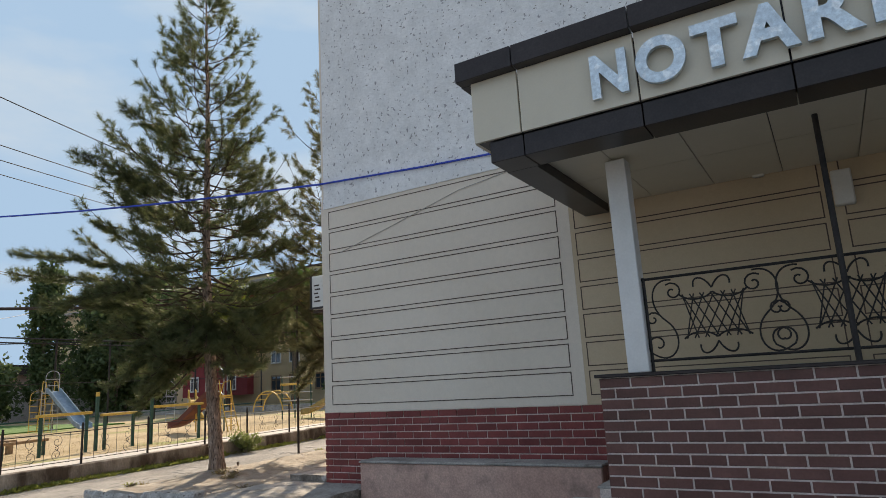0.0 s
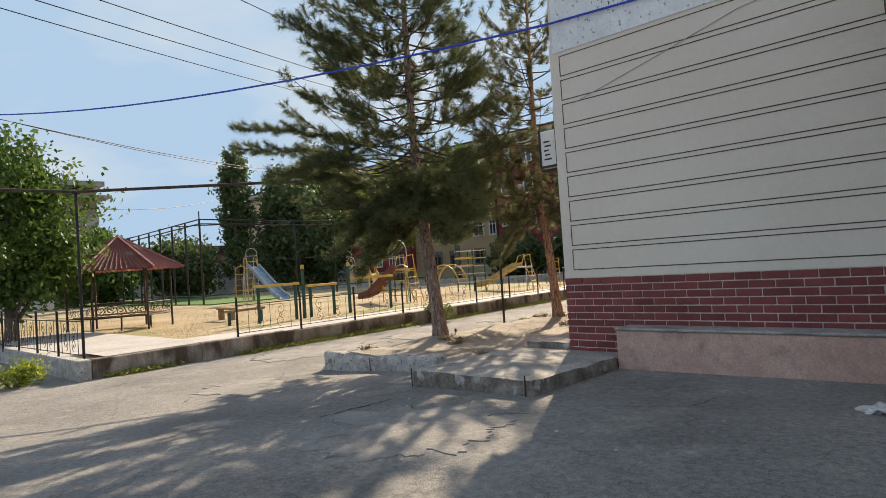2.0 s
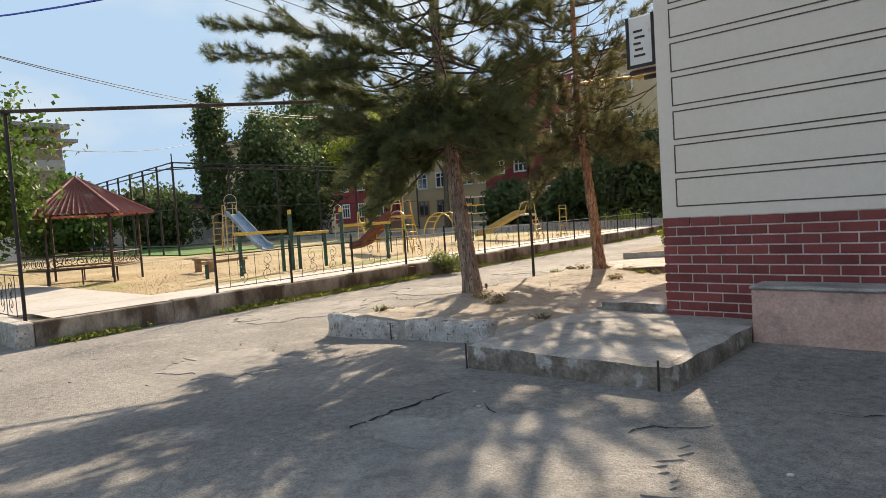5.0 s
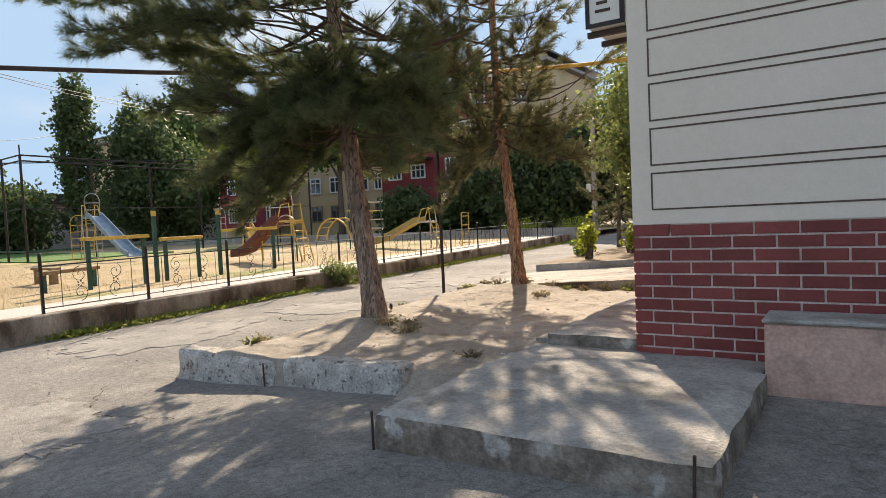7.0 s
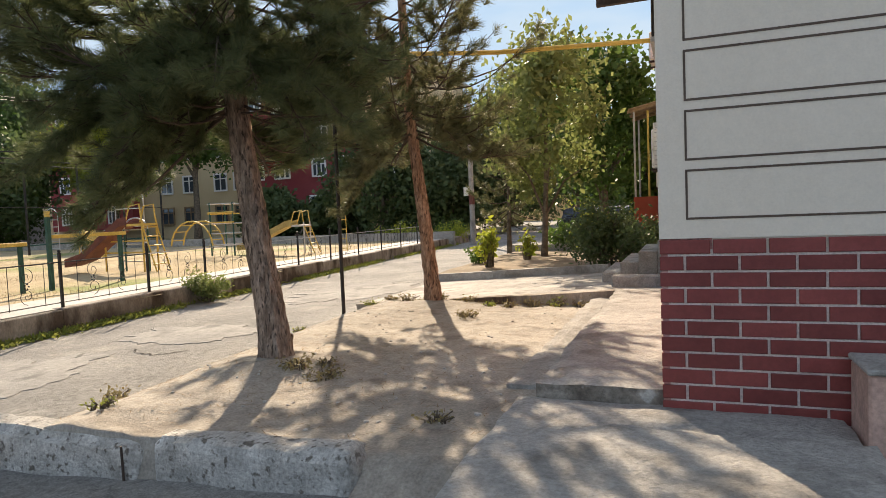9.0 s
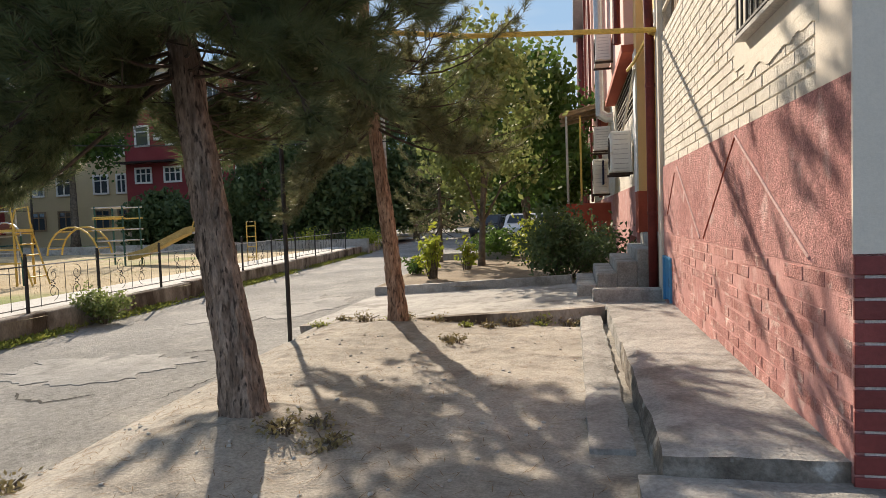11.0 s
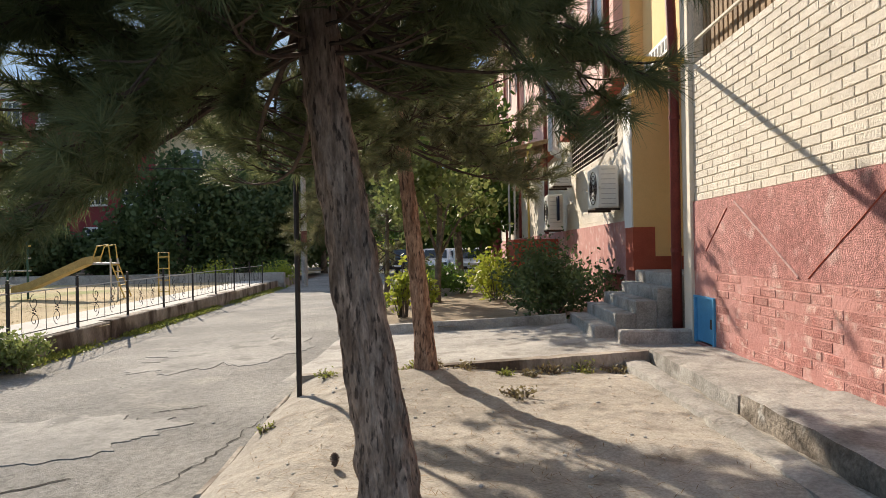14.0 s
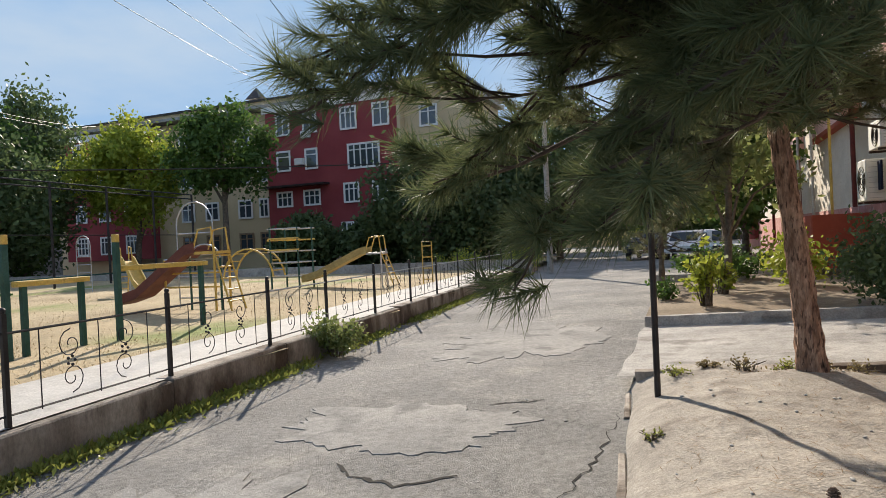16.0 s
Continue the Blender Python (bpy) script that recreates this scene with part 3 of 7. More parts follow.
part("red_plinth", bm, PINKSMOOTH, far, "pink-red plinth with a dark basement opening")
part("basement_dark", boxed(-5.5, -5.42, 14.45, 15.95, 0.2, 0.8), BLACKVOID, far)
BAYS = [(14.3, 19.4), (21.5, 27.0), (29.5, 35.0), (37.5, 44.0)]
for a, b in BAYS:
    holes = [(a + 0.7, a + 1.9, zz, zz + 1.45) for zz in (4.6, 7.4)] + [(b - 1.9, b - 0.7, zz, zz + 1.45) for zz in (4.6, 7.4)]
    bm = bmesh.new()
    for ua, ub, za, zb in holed(a, b, 3.66, ROOF, holes):
        box(bm, -6.00, -5.7, ua, ub, za, zb)
    part("bay_wall", bm, PINKFACADE, far, "faded pink projecting bay")
    part("bay_edge", boxed(-6.04, -5.45, a - 0.02, b + 0.02, 3.55, 3.66), REDPAINT, far, "brick-red slab edge under the bay")
    for h in holes:
        fr = part("window_frame", groove_frame(h[0], h[1], h[2], h[3], 0, 0.07), WHITEPAINT, far)
        fr.matrix_world = Matrix.Translation((-5.95, 0, 0)) @ Matrix(((0, -8, 0, 0), (1, 0, 0, 0), (0, 0, 1, 0), (0, 0, 0, 1)))
        part("pane", boxed(-5.91, -5.90, h[0], h[1], h[2], h[3]), GLASS, far)
for a, b in ((19.4, 21.5), (27.0, 29.5), (35.0, 37.5), (44.0, 46.0)):
    part("upper_wall", boxed(-5.82, -5.4, a, b, 3.62, ROOF), CREAMPLASTER, far)
part("end_wall", boxed(-6.4, 6, 46, 46.4, -0.3, ROOF), PINKFACADE, far)
bm = bmesh.new()
for i in range(20):
    box(bm, -5.80, -5.77, 14.95 + i * 0.22, 14.97 + i * 0.22, 2.75, 3.55)
for i in range(4):
    box(bm, -5.80, -5.77, 14.9, 19.2, 2.82 + i * 0.2, 2.84 + i * 0.2)
part("lattice_grille", bm, RUSTIRON, far, "rusty lattice over the openings")
part("dark_inside", boxed(-5.5, -5.45, 14.8, 19.3, 2.7, 3.6), BLACKVOID, far)
structure(part("roof", boxed(-6.6, 14.2, FRONT_Y - 0.2, 46.6, ROOF, ROOF + 0.25), GALV), "flat grey roof of the corner building", "roof")
structure(part("wall_back", boxed(13.6, 14, FRONT_Y + 0.4, 46, -0.3, ROOF), CREAMPLASTER), "plain plastered rear wall", "wall")

# ---- trees ----


def bark_trunk(name, pts, radii, material, parent, seed):
    """A trunk with ridged bark relief."""
    rng = random.Random(seed)
    fine = []
    rad = []
    for i in range(len(pts) - 1):
        a, b = Vector(pts[i]), Vector(pts[i + 1])
        steps = max(2, int((b - a).length / 0.03))
        for k in range(steps):
            f = k / steps
            fine.append(a.lerp(b, f))
            rad.append(radii[i] + (radii[i + 1] - radii[i]) * f)
    fine.append(Vector(pts[-1]))
    rad.append(radii[-1])
    # soften the path
    for _ in range(6):
        fine = [fine[0]] + [(fine[i - 1] + fine[i] * 2 + fine[i + 1]) / 4 for i in range(1, len(fine) - 1)] + [fine[-1]]
    n = 60
    vs, fs = [], []
    for i, (p, r) in enumerate(zip(fine, rad)):
        for k in range(n):
            a = 2 * math.pi * k / n
            q = Vector((math.cos(a) * 5.2, math.sin(a) * 5.2, p.z * 3.4 + seed * 7))
            ridge = abs(noise.noise(q * 1.7)) * 0.30 + noise.noise(q * 4.1) * 0.10 - 0.06
            rr = r * (0.93 + ridge) + 0.003 * noise.noise(q * 0.6)
            vs.append((p.x + math.cos(a) * rr, p.y + math.sin(a) * rr, p.z))
    for i in range(len(fine) - 1):
        for k in range(n):
            fs.append((i * n + k, i * n + (k + 1) % n, (i + 1) * n + (k + 1) % n, (i + 1) * n + k))
    me = bpy.data.meshes.new(name)
    me.from_pydata(vs, [], fs)
    me.update()
    return shell(name, me, material, parent, smooth=True)


def tufts(centres, dirs, count, length, width, rng, spread=0.62, brush=0.10):
    """Needles as thin slivers fanned forward round each shoot."""
    c = np.repeat(np.asarray(centres), count, axis=0)
    d = np.repeat(unit(np.asarray(dirs)), count, axis=0)
    k = len(c)
    rnd = rng.normal(size=(k, 3))
    rnd = unit(rnd - d * np.sum(rnd * d, axis=1, keepdims=True))
    way = unit(d * rng.uniform(0.25, 1.1, (k, 1)) + rnd * spread)
    base = c + d * rng.uniform(-brush, 0.02, (k, 1))
    ln = length * rng.uniform(0.75, 1.15, (k, 1))
    across = unit(np.cross(way, unit(rng.normal(size=(k, 3))))) * width / 2
    droop = np.concatenate([rng.normal(size=(k, 2)) * 0.006, -np.abs(rng.normal(size=(k, 1))) * 0.012], 1)
    return np.stack([base - across, base + across, base + way * ln + droop], axis=1)


def pine(name, x, y, z, height, lean, reach, low, limbs, seed, label, bark, needles, radius=0.14, needle=(44, 0.105, 0.0065), twigs=9, shy=None, droop=-0.34, sprays=(), thin=-0.08):
    """lean: sideways offsets (height, dx, dy); reach: crown radius at heights; shy: a direction in which limbs stay short; sprays: single limbs (start height, tip); thin: how much is bare."""
    rng = np.random.default_rng(seed)
    tree = tagged(empty(name, x, y, z), label, "tree")

    def axis(h):
        hs = [0.0] + [l[0] for l in lean]
        return Vector((float(np.interp(h, hs, [0] + [l[1] for l in lean])), float(np.interp(h, hs, [0] + [l[2] for l in lean])), h))

    hs = [-0.1, 0.12, 0.5] + list(np.linspace(1.0, height, 12))
    rad = [radius * 1.55, radius * 1.18, radius * 1.03] + [max(0.012, radius * (1 - 0.93 * ((h - 0.5) / (height - 0.5)) ** 0.9)) for h in hs[3:]]
    bark_trunk("trunk", [axis(h) for h in hs], rad, bark, tree, seed)
    wood = bmesh.new()
    cs, ds = [], []

    def twig(q, dirv, length, step=0.115):
        """A shoot with needle brushes along its outer part, turning upward at its tip."""
        e = q + dirv * length + Vector((0, 0, 0.22 * length))
        mid = q.lerp(e, 0.5) - Vector((0, 0, 0.05 * length))
        tube(wood, [q, mid, e], 0.005, 3, taper=0.003, closed=False)
        m = max(1, int(length * 0.8 / step))
        for k in range(m):
            g = 1 - k * step / length
            at = mid.lerp(e, g * 2 - 1) if g > 0.5 else q.lerp(mid, g * 2)
            cs.append(at + Vector(rng.normal(size=3) * 0.012))
            ds.append(dirv + Vector((0, 0, 0.25 + 0.35 * g)) + Vector(rng.normal(size=3) * 0.22))

    for i in range(limbs):
        f = min(0.99, max(0.0, (i + rng.uniform(-0.4, 0.4)) / limbs))
        h = low + (height - 0.15 - low) * f ** 1.45
        ang = i * 2.39996 + rng.uniform(-0.35, 0.35)
        L = max(0.16, float(np.interp(h, [r[0] for r in reach], [r[1] for r in reach])) * rng.uniform(0.55, 1.14))
        out = Vector((math.cos(ang), math.sin(ang), 0))
        bias = 1.0
        if shy is not None:
            bias = ((1 - (out.x * shy[0] + out.y * shy[1])) / 2) ** 0.8
            keep = float(np.interp(h, [2.6, 3.2, 4.4], [0.34, 0.45, 0.8]))
            L *= keep + (1 - keep) * bias
        rise = float(np.interp(h / height, [0.2, 0.27, 0.35, 0.5, 0.7, 1.0], [droop * (1.4 * bias - 0.4), droop * 0.5 * bias, 0.06, 0.2, 0.5, 1.0])) + rng.uniform(-0.12, 0.12)
        side_v = Vector((-out.y, out.x, 0))
        wig = rng.uniform(-0.14, 0.14)
        p0 = axis(h)
        pts = []
        for s in np.linspace(0, 1, 7):
            up = rise * s - 0.10 * math.sin(s * math.pi) + (0.22 if rise > -0.1 else 0.04) * s ** 3
            pts.append(p0 + out * (L * s) + side_v * (wig * L * math.sin(s * 3)) + Vector((0, 0, L * up)))
        tube(wood, pts, 0.007 + 0.006 * L, 5, taper=0.003)
        n_tw = max(4, int(twigs * (0.35 + L)))
        for j in range(n_tw):
            s = 0.22 + 0.78 * (j + rng.uniform(0.2, 0.8)) / n_tw
            q = pts[min(5, int(s * 6))].lerp(pts[min(6, int(s * 6) + 1)], s * 6 - int(s * 6))
            if noise.noise(Vector((q.x * 1.7 + seed, q.y * 1.7, q.z * 2.1))) < thin + (0.05 if h > 4.0 else 0.14 if h > 2.7 else 0.03) + 0.2 * (s < 0.4 and h > 2.9):
                continue
            sgn = 1 if j % 2 else -1
            tl = 0.15 + 0.30 * L * (1.08 - s) * rng.uniform(0.5, 1.2)
            dirv = (out * rng.uniform(0.5, 1.0) + side_v * sgn * rng.uniform(0.35, 0.95) + Vector((0, 0, rng.uniform(-0.15, 0.5)))).normalized()
            twig(q, dirv, tl)
        twig(pts[-1], (pts[-1] - pts[-2]).normalized(), 0.14)
    big = len(cs)
    for h, tip in sprays:
        p0, p1 = axis(h), Vector(tip)
        mid = p0.lerp(p1, 0.5) + Vector((0, 0, 0.16))
        tube(wood, [p0, p0.lerp(mid, 0.5) + Vector((0, 0, 0.03)), mid, mid.lerp(p1, 0.5) + Vector((0, 0, 0.04)), p1], 0.014, 5, taper=0.003)
        run = (p1 - mid).normalized()
        across = run.cross(Vector((0, 0, 1))).normalized()
        many = int(23 * max(1.0, (p1 - p0).length / 1.3))
        for j in range(many):
            s = 0.34 + 0.66 * (j + rng.uniform(0, 1)) / many
            q = p0.lerp(mid, s * 2) if s < 0.5 else mid.lerp(p1, s * 2 - 1)
            dirv = (run * rng.uniform(0.5, 1.0) + across * (1 if j % 2 else -1) * rng.uniform(0.2, 0.9) + Vector((0, 0, rng.uniform(-0.45, 0.3)))).normalized()
            twig(q, dirv, rng.uniform(0.14, 0.38) * (1.15 - 0.5 * s), 0.085)
        twig(p1, run, 0.12)
    part("branchwork", wood, TWIG, tree)["kind"] = "stuff"
    cs, ds = np.array(cs), np.array(ds)
    blades = tufts(cs[:big], ds[:big], needle[0], needle[1], needle[2], rng)
    if sprays:
        blades = np.concatenate([blades, tufts(cs[big:], ds[big:], int(needle[0] * 1.8), needle[1] * 0.9, needle[2] * 0.55, rng)])
    soup("crown", blades, needles, tree, "stuff")
    return tree


def leafy(name, x, y, z, height, crown, bottom, count, leaf, material, seed, label, bark=None, clumps=60, limbs=9, trunk=None, power=1.0):
    """A broadleaf tree: trunk, limbs and a ragged crown of leaf clumps; crown: half widths (x, y)."""
    rng = np.random.default_rng(seed)
    tree = tagged(empty(name, x, y, z), label, "tree")
    r = trunk or height * 0.018
    bend = rng.uniform(-0.04, 0.04, 2) * height
    wood = bmesh.new()
    hs = np.linspace(-0.2, height * 0.86, 9)
    axis = [Vector((bend[0] * math.sin(h / height * 2.5), bend[1] * math.sin(h / height * 2.0), h)) for h in hs]
    part("trunk", tubed(axis, r, 9, taper=[r * 1.3] + [max(0.02, r * (1 - 0.9 * h / height)) for h in hs[1:]]), bark or BARKGREY, tree, smooth=True)
    mid, half = (height + bottom) / 2, (height - bottom) / 2
    u = unit(rng.normal(size=(clumps, 3))) * rng.uniform(0.35, 1.0, (clumps, 1)) ** 0.6
    taper = 1 - 0.35 * np.clip(u[:, 2:3], 0, 1) ** power
    cc = u * np.array([[crown[0], crown[1], half]]) * np.concatenate([taper, taper, np.ones_like(taper)], 1) + np.array([[0, 0, mid]])
    cc += rng.normal(size=cc.shape) * 0.12 * min(crown)
    for c in cc[: limbs]:
        k = int(np.clip((c[2] - 0.35 * half) / height * 9, 1, 7))
        tube(wood, [axis[k], axis[k].lerp(Vector(c), 0.5) + Vector((0, 0, 0.05 * height)), Vector(c)], r * 0.45, 5, taper=0.012)
    part("branchwork", wood, bark or BARKGREY, tree)["kind"] = "stuff"
    size = 0.30 * (crown[0] * crown[1] * half) ** (1 / 3) * rng.uniform(0.6, 1.3, (clumps, 1))
    per = max(4, int(count * 1.5) // clumps)
    centre = np.repeat(cc, per, 0) + rng.normal(size=(clumps * per, 3)) * np.repeat(size, per, 0) * 0.5
    k = len(centre)
    a = unit(rng.normal(size=(k, 3)) + np.array([[0, 0, -0.3]]))
    b = unit(np.cross(a, rng.normal(size=(k, 3))))
    s = leaf * rng.uniform(0.6, 1.3, (k, 1))
    quads = np.stack([centre - a * s, centre + b * s * 0.55, centre + a * s, centre - b * s * 0.55], 1)
    soup("crown", quads, material, tree, "stuff")
    return tree


pine("pine_tree", -8.60, 7.20, 0.02, 8.6, [(0.6, -0.08, 0), (2.0, -0.30, 0.04), (3.5, -0.40, 0.03), (6, -0.38, 0.0), (8.6, -0.36, -0.1)],
     [(1.7, 1.65), (2.3, 2.0), (2.9, 2.7), (3.5, 2.6), (4.3, 1.85), (5.2, 1.45), (6.6, 0.9), (7.8, 0.45), (8.7, 0.14)], 1.95, 165, 3,
     "tall pine with dark ridged bark leaning from the sand bed", BARK, NEEDLES, 0.108, shy=(0.75, -0.66), twigs=17, droop=-0.46, needle=(66, 0.125, 0.0066), thin=-0.13,
     sprays=[(2.0, (-1.28, -0.50, 1.08)), (2.1, (-1.0, -0.72, 1.22)), (2.2, (-0.72, -0.85, 1.45)), (2.4, (-1.35, -0.70, 1.68)), (2.5, (-1.4, -0.55, 1.98)),
             (2.3, (-0.15, -0.85, 2.02)), (2.4, (0.10, -0.70, 2.06)), (2.5, (-0.45, -0.80, 1.86)), (2.25, (-0.42, -0.64, 1.96)), (2.35, (-0.22, -0.58, 2.08)), (2.4, (0.90, -0.36, 1.72)), (2.5, (0.62, -0.40, 1.62)), (2.6, (0.80, -0.05, 1.75)),
             (2.9, (-1.15, -2.1, 2.68)), (3.0, (-1.7, -1.6, 2.80)), (3.1, (-1.4, -1.3, 3.0)),
             (2.7, (-2.27, -2.06, 3.28)), (2.9, (-2.04, -2.11, 3.58)), (2.5, (-2.02, -1.67, 2.76)), (3.4, (-1.81, -1.05, 4.20)), (4.1, (-0.83, -2.0, 4.94)), (5.0, (-0.59, -1.33, 5.85)),
             (2.2, (-1.5, -0.25, 1.35)), (2.3, (-1.7, -0.75, 1.5)), (2.5, (-1.9, -0.35, 1.75)), (2.6, (-1.0, -1.0, 1.9)), (2.6, (0.3, -0.9, 1.95)), (2.8, (1.1, -0.3, 2.1)), (2.7, (-1.6, -1.2, 2.2)), (2.4, (-0.75, -0.5, 1.55)), (2.4, (-0.9, -0.3, 1.5)),
             (2.5, (-0.75, -0.3, 1.9)), (2.6, (-0.6, -0.45, 2.15)), (2.7, (-0.95, -0.2, 2.2)), (2.5, (-1.1, -0.45, 1.95)), (2.6, (-1.2, -0.1, 2.1)), (2.4, (-0.55, -0.1, 1.8)), (2.5, (0.35, -0.55, 1.95)), (2.6, (0.15, -0.4, 2.15))])
pine("pine_tree", -8.66, 10.55, 0.02, 8.2, [(1.0, -0.08, 0), (2.5, -0.24, 0.0), (4, -0.28, 0.02), (8.3, -0.25, 0.05)],
     [(2.0, 1.5), (2.6, 1.8), (3.6, 1.75), (5.0, 1.35), (6.6, 0.85), (8.3, 0.12)], 2.1, 96, 11,
     "slimmer pine with sunlit orange bark and browning needles", BARKRED, NEEDLESDRY, 0.088, needle=(56, 0.125, 0.0078), twigs=15, thin=-0.15, droop=-0.25, sprays=[(2.1, (-0.95, -0.45, 1.25)), (2.2, (-0.7, -0.75, 1.5)), (2.2, (-1.2, 0.1, 1.4)), (2.3, (0.7, -0.6, 1.75)), (2.3, (0.95, 0.1, 1.7)), (2.4, (-0.2, -0.95, 1.8))])
pine("pine_tree", -10.1, 19.6, -0.1, 4.6, [(4.6, 0.1, 0)], [(0.9, 0.9), (1.6, 1.25), (3.0, 0.9), (4.6, 0.1)], 0.95, 44, 17,
     "young pale pine beside the road", BARKGREY, NEEDLESDRY, 0.06, needle=(34, 0.13, 0.011), twigs=11)
leafy("garden_tree", -8.87, 18.2, 0.0, 5.2, (1.6, 1.5), 1.5, 4200, 0.085, LEAVESPALE, 21, "young broadleaf tree in the garden bed", trunk=0.08)
leafy("street_tree", -8.4, 27, -0.2, 7.2, (2.1, 2.4), 1.8, 6000, 0.13, LEAVES, 22, "tall leafy tree beside the parked cars", trunk=0.16)
leafy("street_tree", -7.4, 34, -0.2, 5.6, (1.6, 3.0), 1.6, 5000, 0.15, LEAVES, 23, "tall leafy tree beside the building wall", trunk=0.16)
leafy("street_tree", -17.5, 47, -0.2, 10.0, (5.5, 3.5), 0.8, 9000, 0.2, LEAVESDARK, 24, "broad dark tree at the end of the road", trunk=0.2, clumps=90)
leafy("street_tree", -24.5, 42, -0.2, 7.2, (4.2, 3.2), 0.3, 8000, 0.18, LEAVESDARK, 25, "dark bushy tree before the red facade", trunk=0.2, clumps=90)
leafy("street_tree", -15.5, 66, -0.2, 11.0, (6.5, 4), 1.0, 8000, 0.24, LEAVES, 26, "leafy tree closing the far end of the road", trunk=0.2, clumps=90)
leafy("street_tree", -38.6, 40, -0.1, 10.6, (3.6, 3.0), 5.4, 7000, 0.17, LEAVES, 27, "round-crowned tree with a bare trunk before the flats", trunk=0.28, clumps=80)
leafy("street_tree", -46.6, 40, -0.1, 10.2, (4.0, 3.2), 4.0, 9000, 0.18, LEAVESYELLOW, 28, "yellowing leafy tree before the flats", trunk=0.24, clumps=90)
leafy("street_tree", -56.5, 39, -0.1, 14.5, (5.0, 4.0), 1.0, 10000, 0.2, LEAVESDARK, 29, "tall dark tree behind the playground", trunk=0.3, clumps=100)
for i, (tx, ty, th, tr, m) in enumerate([(-50, 31.5, 9.6, 4.4, LEAVESDARK), (-54, 35.0, 11.2, 4.4, LEAVES), (-33.5, 42, 3.2, 2.4, LEAVESDARK), (-29, 43, 2.9, 2.6, LEAVESDARK), (-54, 23, 4.6, 3.6, LEAVESDARK), (-52, 16, 5.0, 3.0, LEAVES), (-20.5, 44, 5.0, 3.2, LEAVESDARK)]):
    leafy("hedge_tree", tx, ty, -0.1, th, (tr, tr * 0.9), 0.1, 6500, 0.19, m, 40 + i, "dark leafy growth behind the playground", trunk=0.15, clumps=90)
leafy("poplar_tree", -50, 25.9, -0.1, 12.3, (1.15, 1.15), 1.5, 7000, 0.16, LEAVESDARK, 31, "narrow upright dark green poplar", trunk=0.2, clumps=110, power=2.0)
leafy("poplar_tree", -52, 31.0, -0.1, 11.0, (1.3, 1.3), 1.5, 6000, 0.16, LEAVESDARK, 32, "narrow upright dark green poplar", trunk=0.2, clumps=110, power=2.0)
leafy("street_tree", -21.0, 4.0, -0.1, 5.0, (2.0, 1.9), 1.2, 14000, 0.085, LEAVES, 33, "dense green tree beside the garden shelter", trunk=0.16, clumps=110)
leafy("street_tree", -31, 2.0, -0.1, 6.2, (4.0, 3.0), 0.2, 15000, 0.16, LEAVES, 34, "dense green tree beside the garden shelter", trunk=0.16, clumps=110)
for i, (tx, ty, th, tr, m) in enumerate([(-9.5, 70, 6.5, 4.5, LEAVES), (-3, 66, 8.0, 4.5, LEAVESDARK), (-21, 62, 8.5, 5.0, LEAVESDARK), (-12.5, 78, 8.0, 5.0, LEAVESYELLOW), (-5, 52, 5.5, 2.6, LEAVES), (-26, 56, 9.0, 4.0, LEAVESDARK)]):
    leafy("street_tree", tx, ty, -0.3, th, (tr, tr * 0.8), 0.1, 6000, 0.22, m, 140 + i, "leafy growth closing the end of the road", trunk=0.18, clumps=90)

# ---- flats behind the playground ----
def flats_window(house, x0, x1, z0, z1, y, bars=2, label="", frame_m=None):
    w = part("window", boxed(x0, x1, y - 0.05, y + 0.02, z0, z1), GLASS, house)
    bm = bmesh.new()
    t = 0.09
    for a in ((x0 - 0.06, x1 + 0.06, z0 - 0.06, z0 + t), (x0 - 0.06, x1 + 0.06, z1 - t, z1 + 0.06), (x0 - 0.06, x0 + t, z0 + t, z1 - t), (x1 - t, x1 + 0.06, z0 + t, z1 - t), (x0 + t, x1 - t, z1 - 0.5, z1 - 0.42)):
        box(bm, a[0], a[1], y - 0.11, y - 0.051, a[2], a[3])
    for i in range(1, bars + 1):
        xx = x0 + (x1 - x0) * i / (bars + 1)
        box(bm, xx - 0.05, xx + 0.05, y - 0.10, y - 0.051, z0 + t, z1 - t)
    part("frame", bm, frame_m or WHITEPAINT, w, label)
    return w


flats = tagged(empty("apartment_building", -40, 50, 0), "four-storey block of flats with maroon and tan facade", "building")
flats.matrix_world = Matrix.Identity(4)
part("wall", boxed(-95, -25.5, 50.9, 62, -0.5, 13.0), TANFACADE, flats, "tan plastered wall")
part("bay", boxed(-42.3, -30.2, 50, 50.9, 0.9, 12.55), REDFACADE, flats, "maroon painted projecting front")
part("bay_base", boxed(-42.3, -30.2, 50.05, 50.9, -0.5, 0.9), GREYBRICKFAR, flats)
part("bay_cornice", boxed(-42.6, -29.9, 49.9, 50.9, 12.55, 13.1), WHITEPAINT, flats, "off-white band below the eaves")
part("bay_side", boxed(-30.2, -29.95, 50.0, 50.9, 0.2, 12.55), TANFACADE, flats)
part("bay", boxed(-66, -55.2, 50, 50.9, 0.9, 12.3), REDFACADE, flats, "maroon painted projecting front")
part("bay_cornice", boxed(-66.3, -54.9, 49.9, 50.9, 12.3, 12.9), WHITEPAINT, flats)
part("roof_overhang", boxed(-96, -25, 49.8, 62.5, 13.1, 13.35), CONCRETE, flats)
part("parapet", boxed(-95.5, -25.5, 50.4, 51, 13.35, 13.8), TANFACADE, flats, "tan parapet")
part("roof", boxed(-96, -25, 50.2, 62.8, 13.8, 13.95), BROWNPANEL, flats, "dark roof edge")
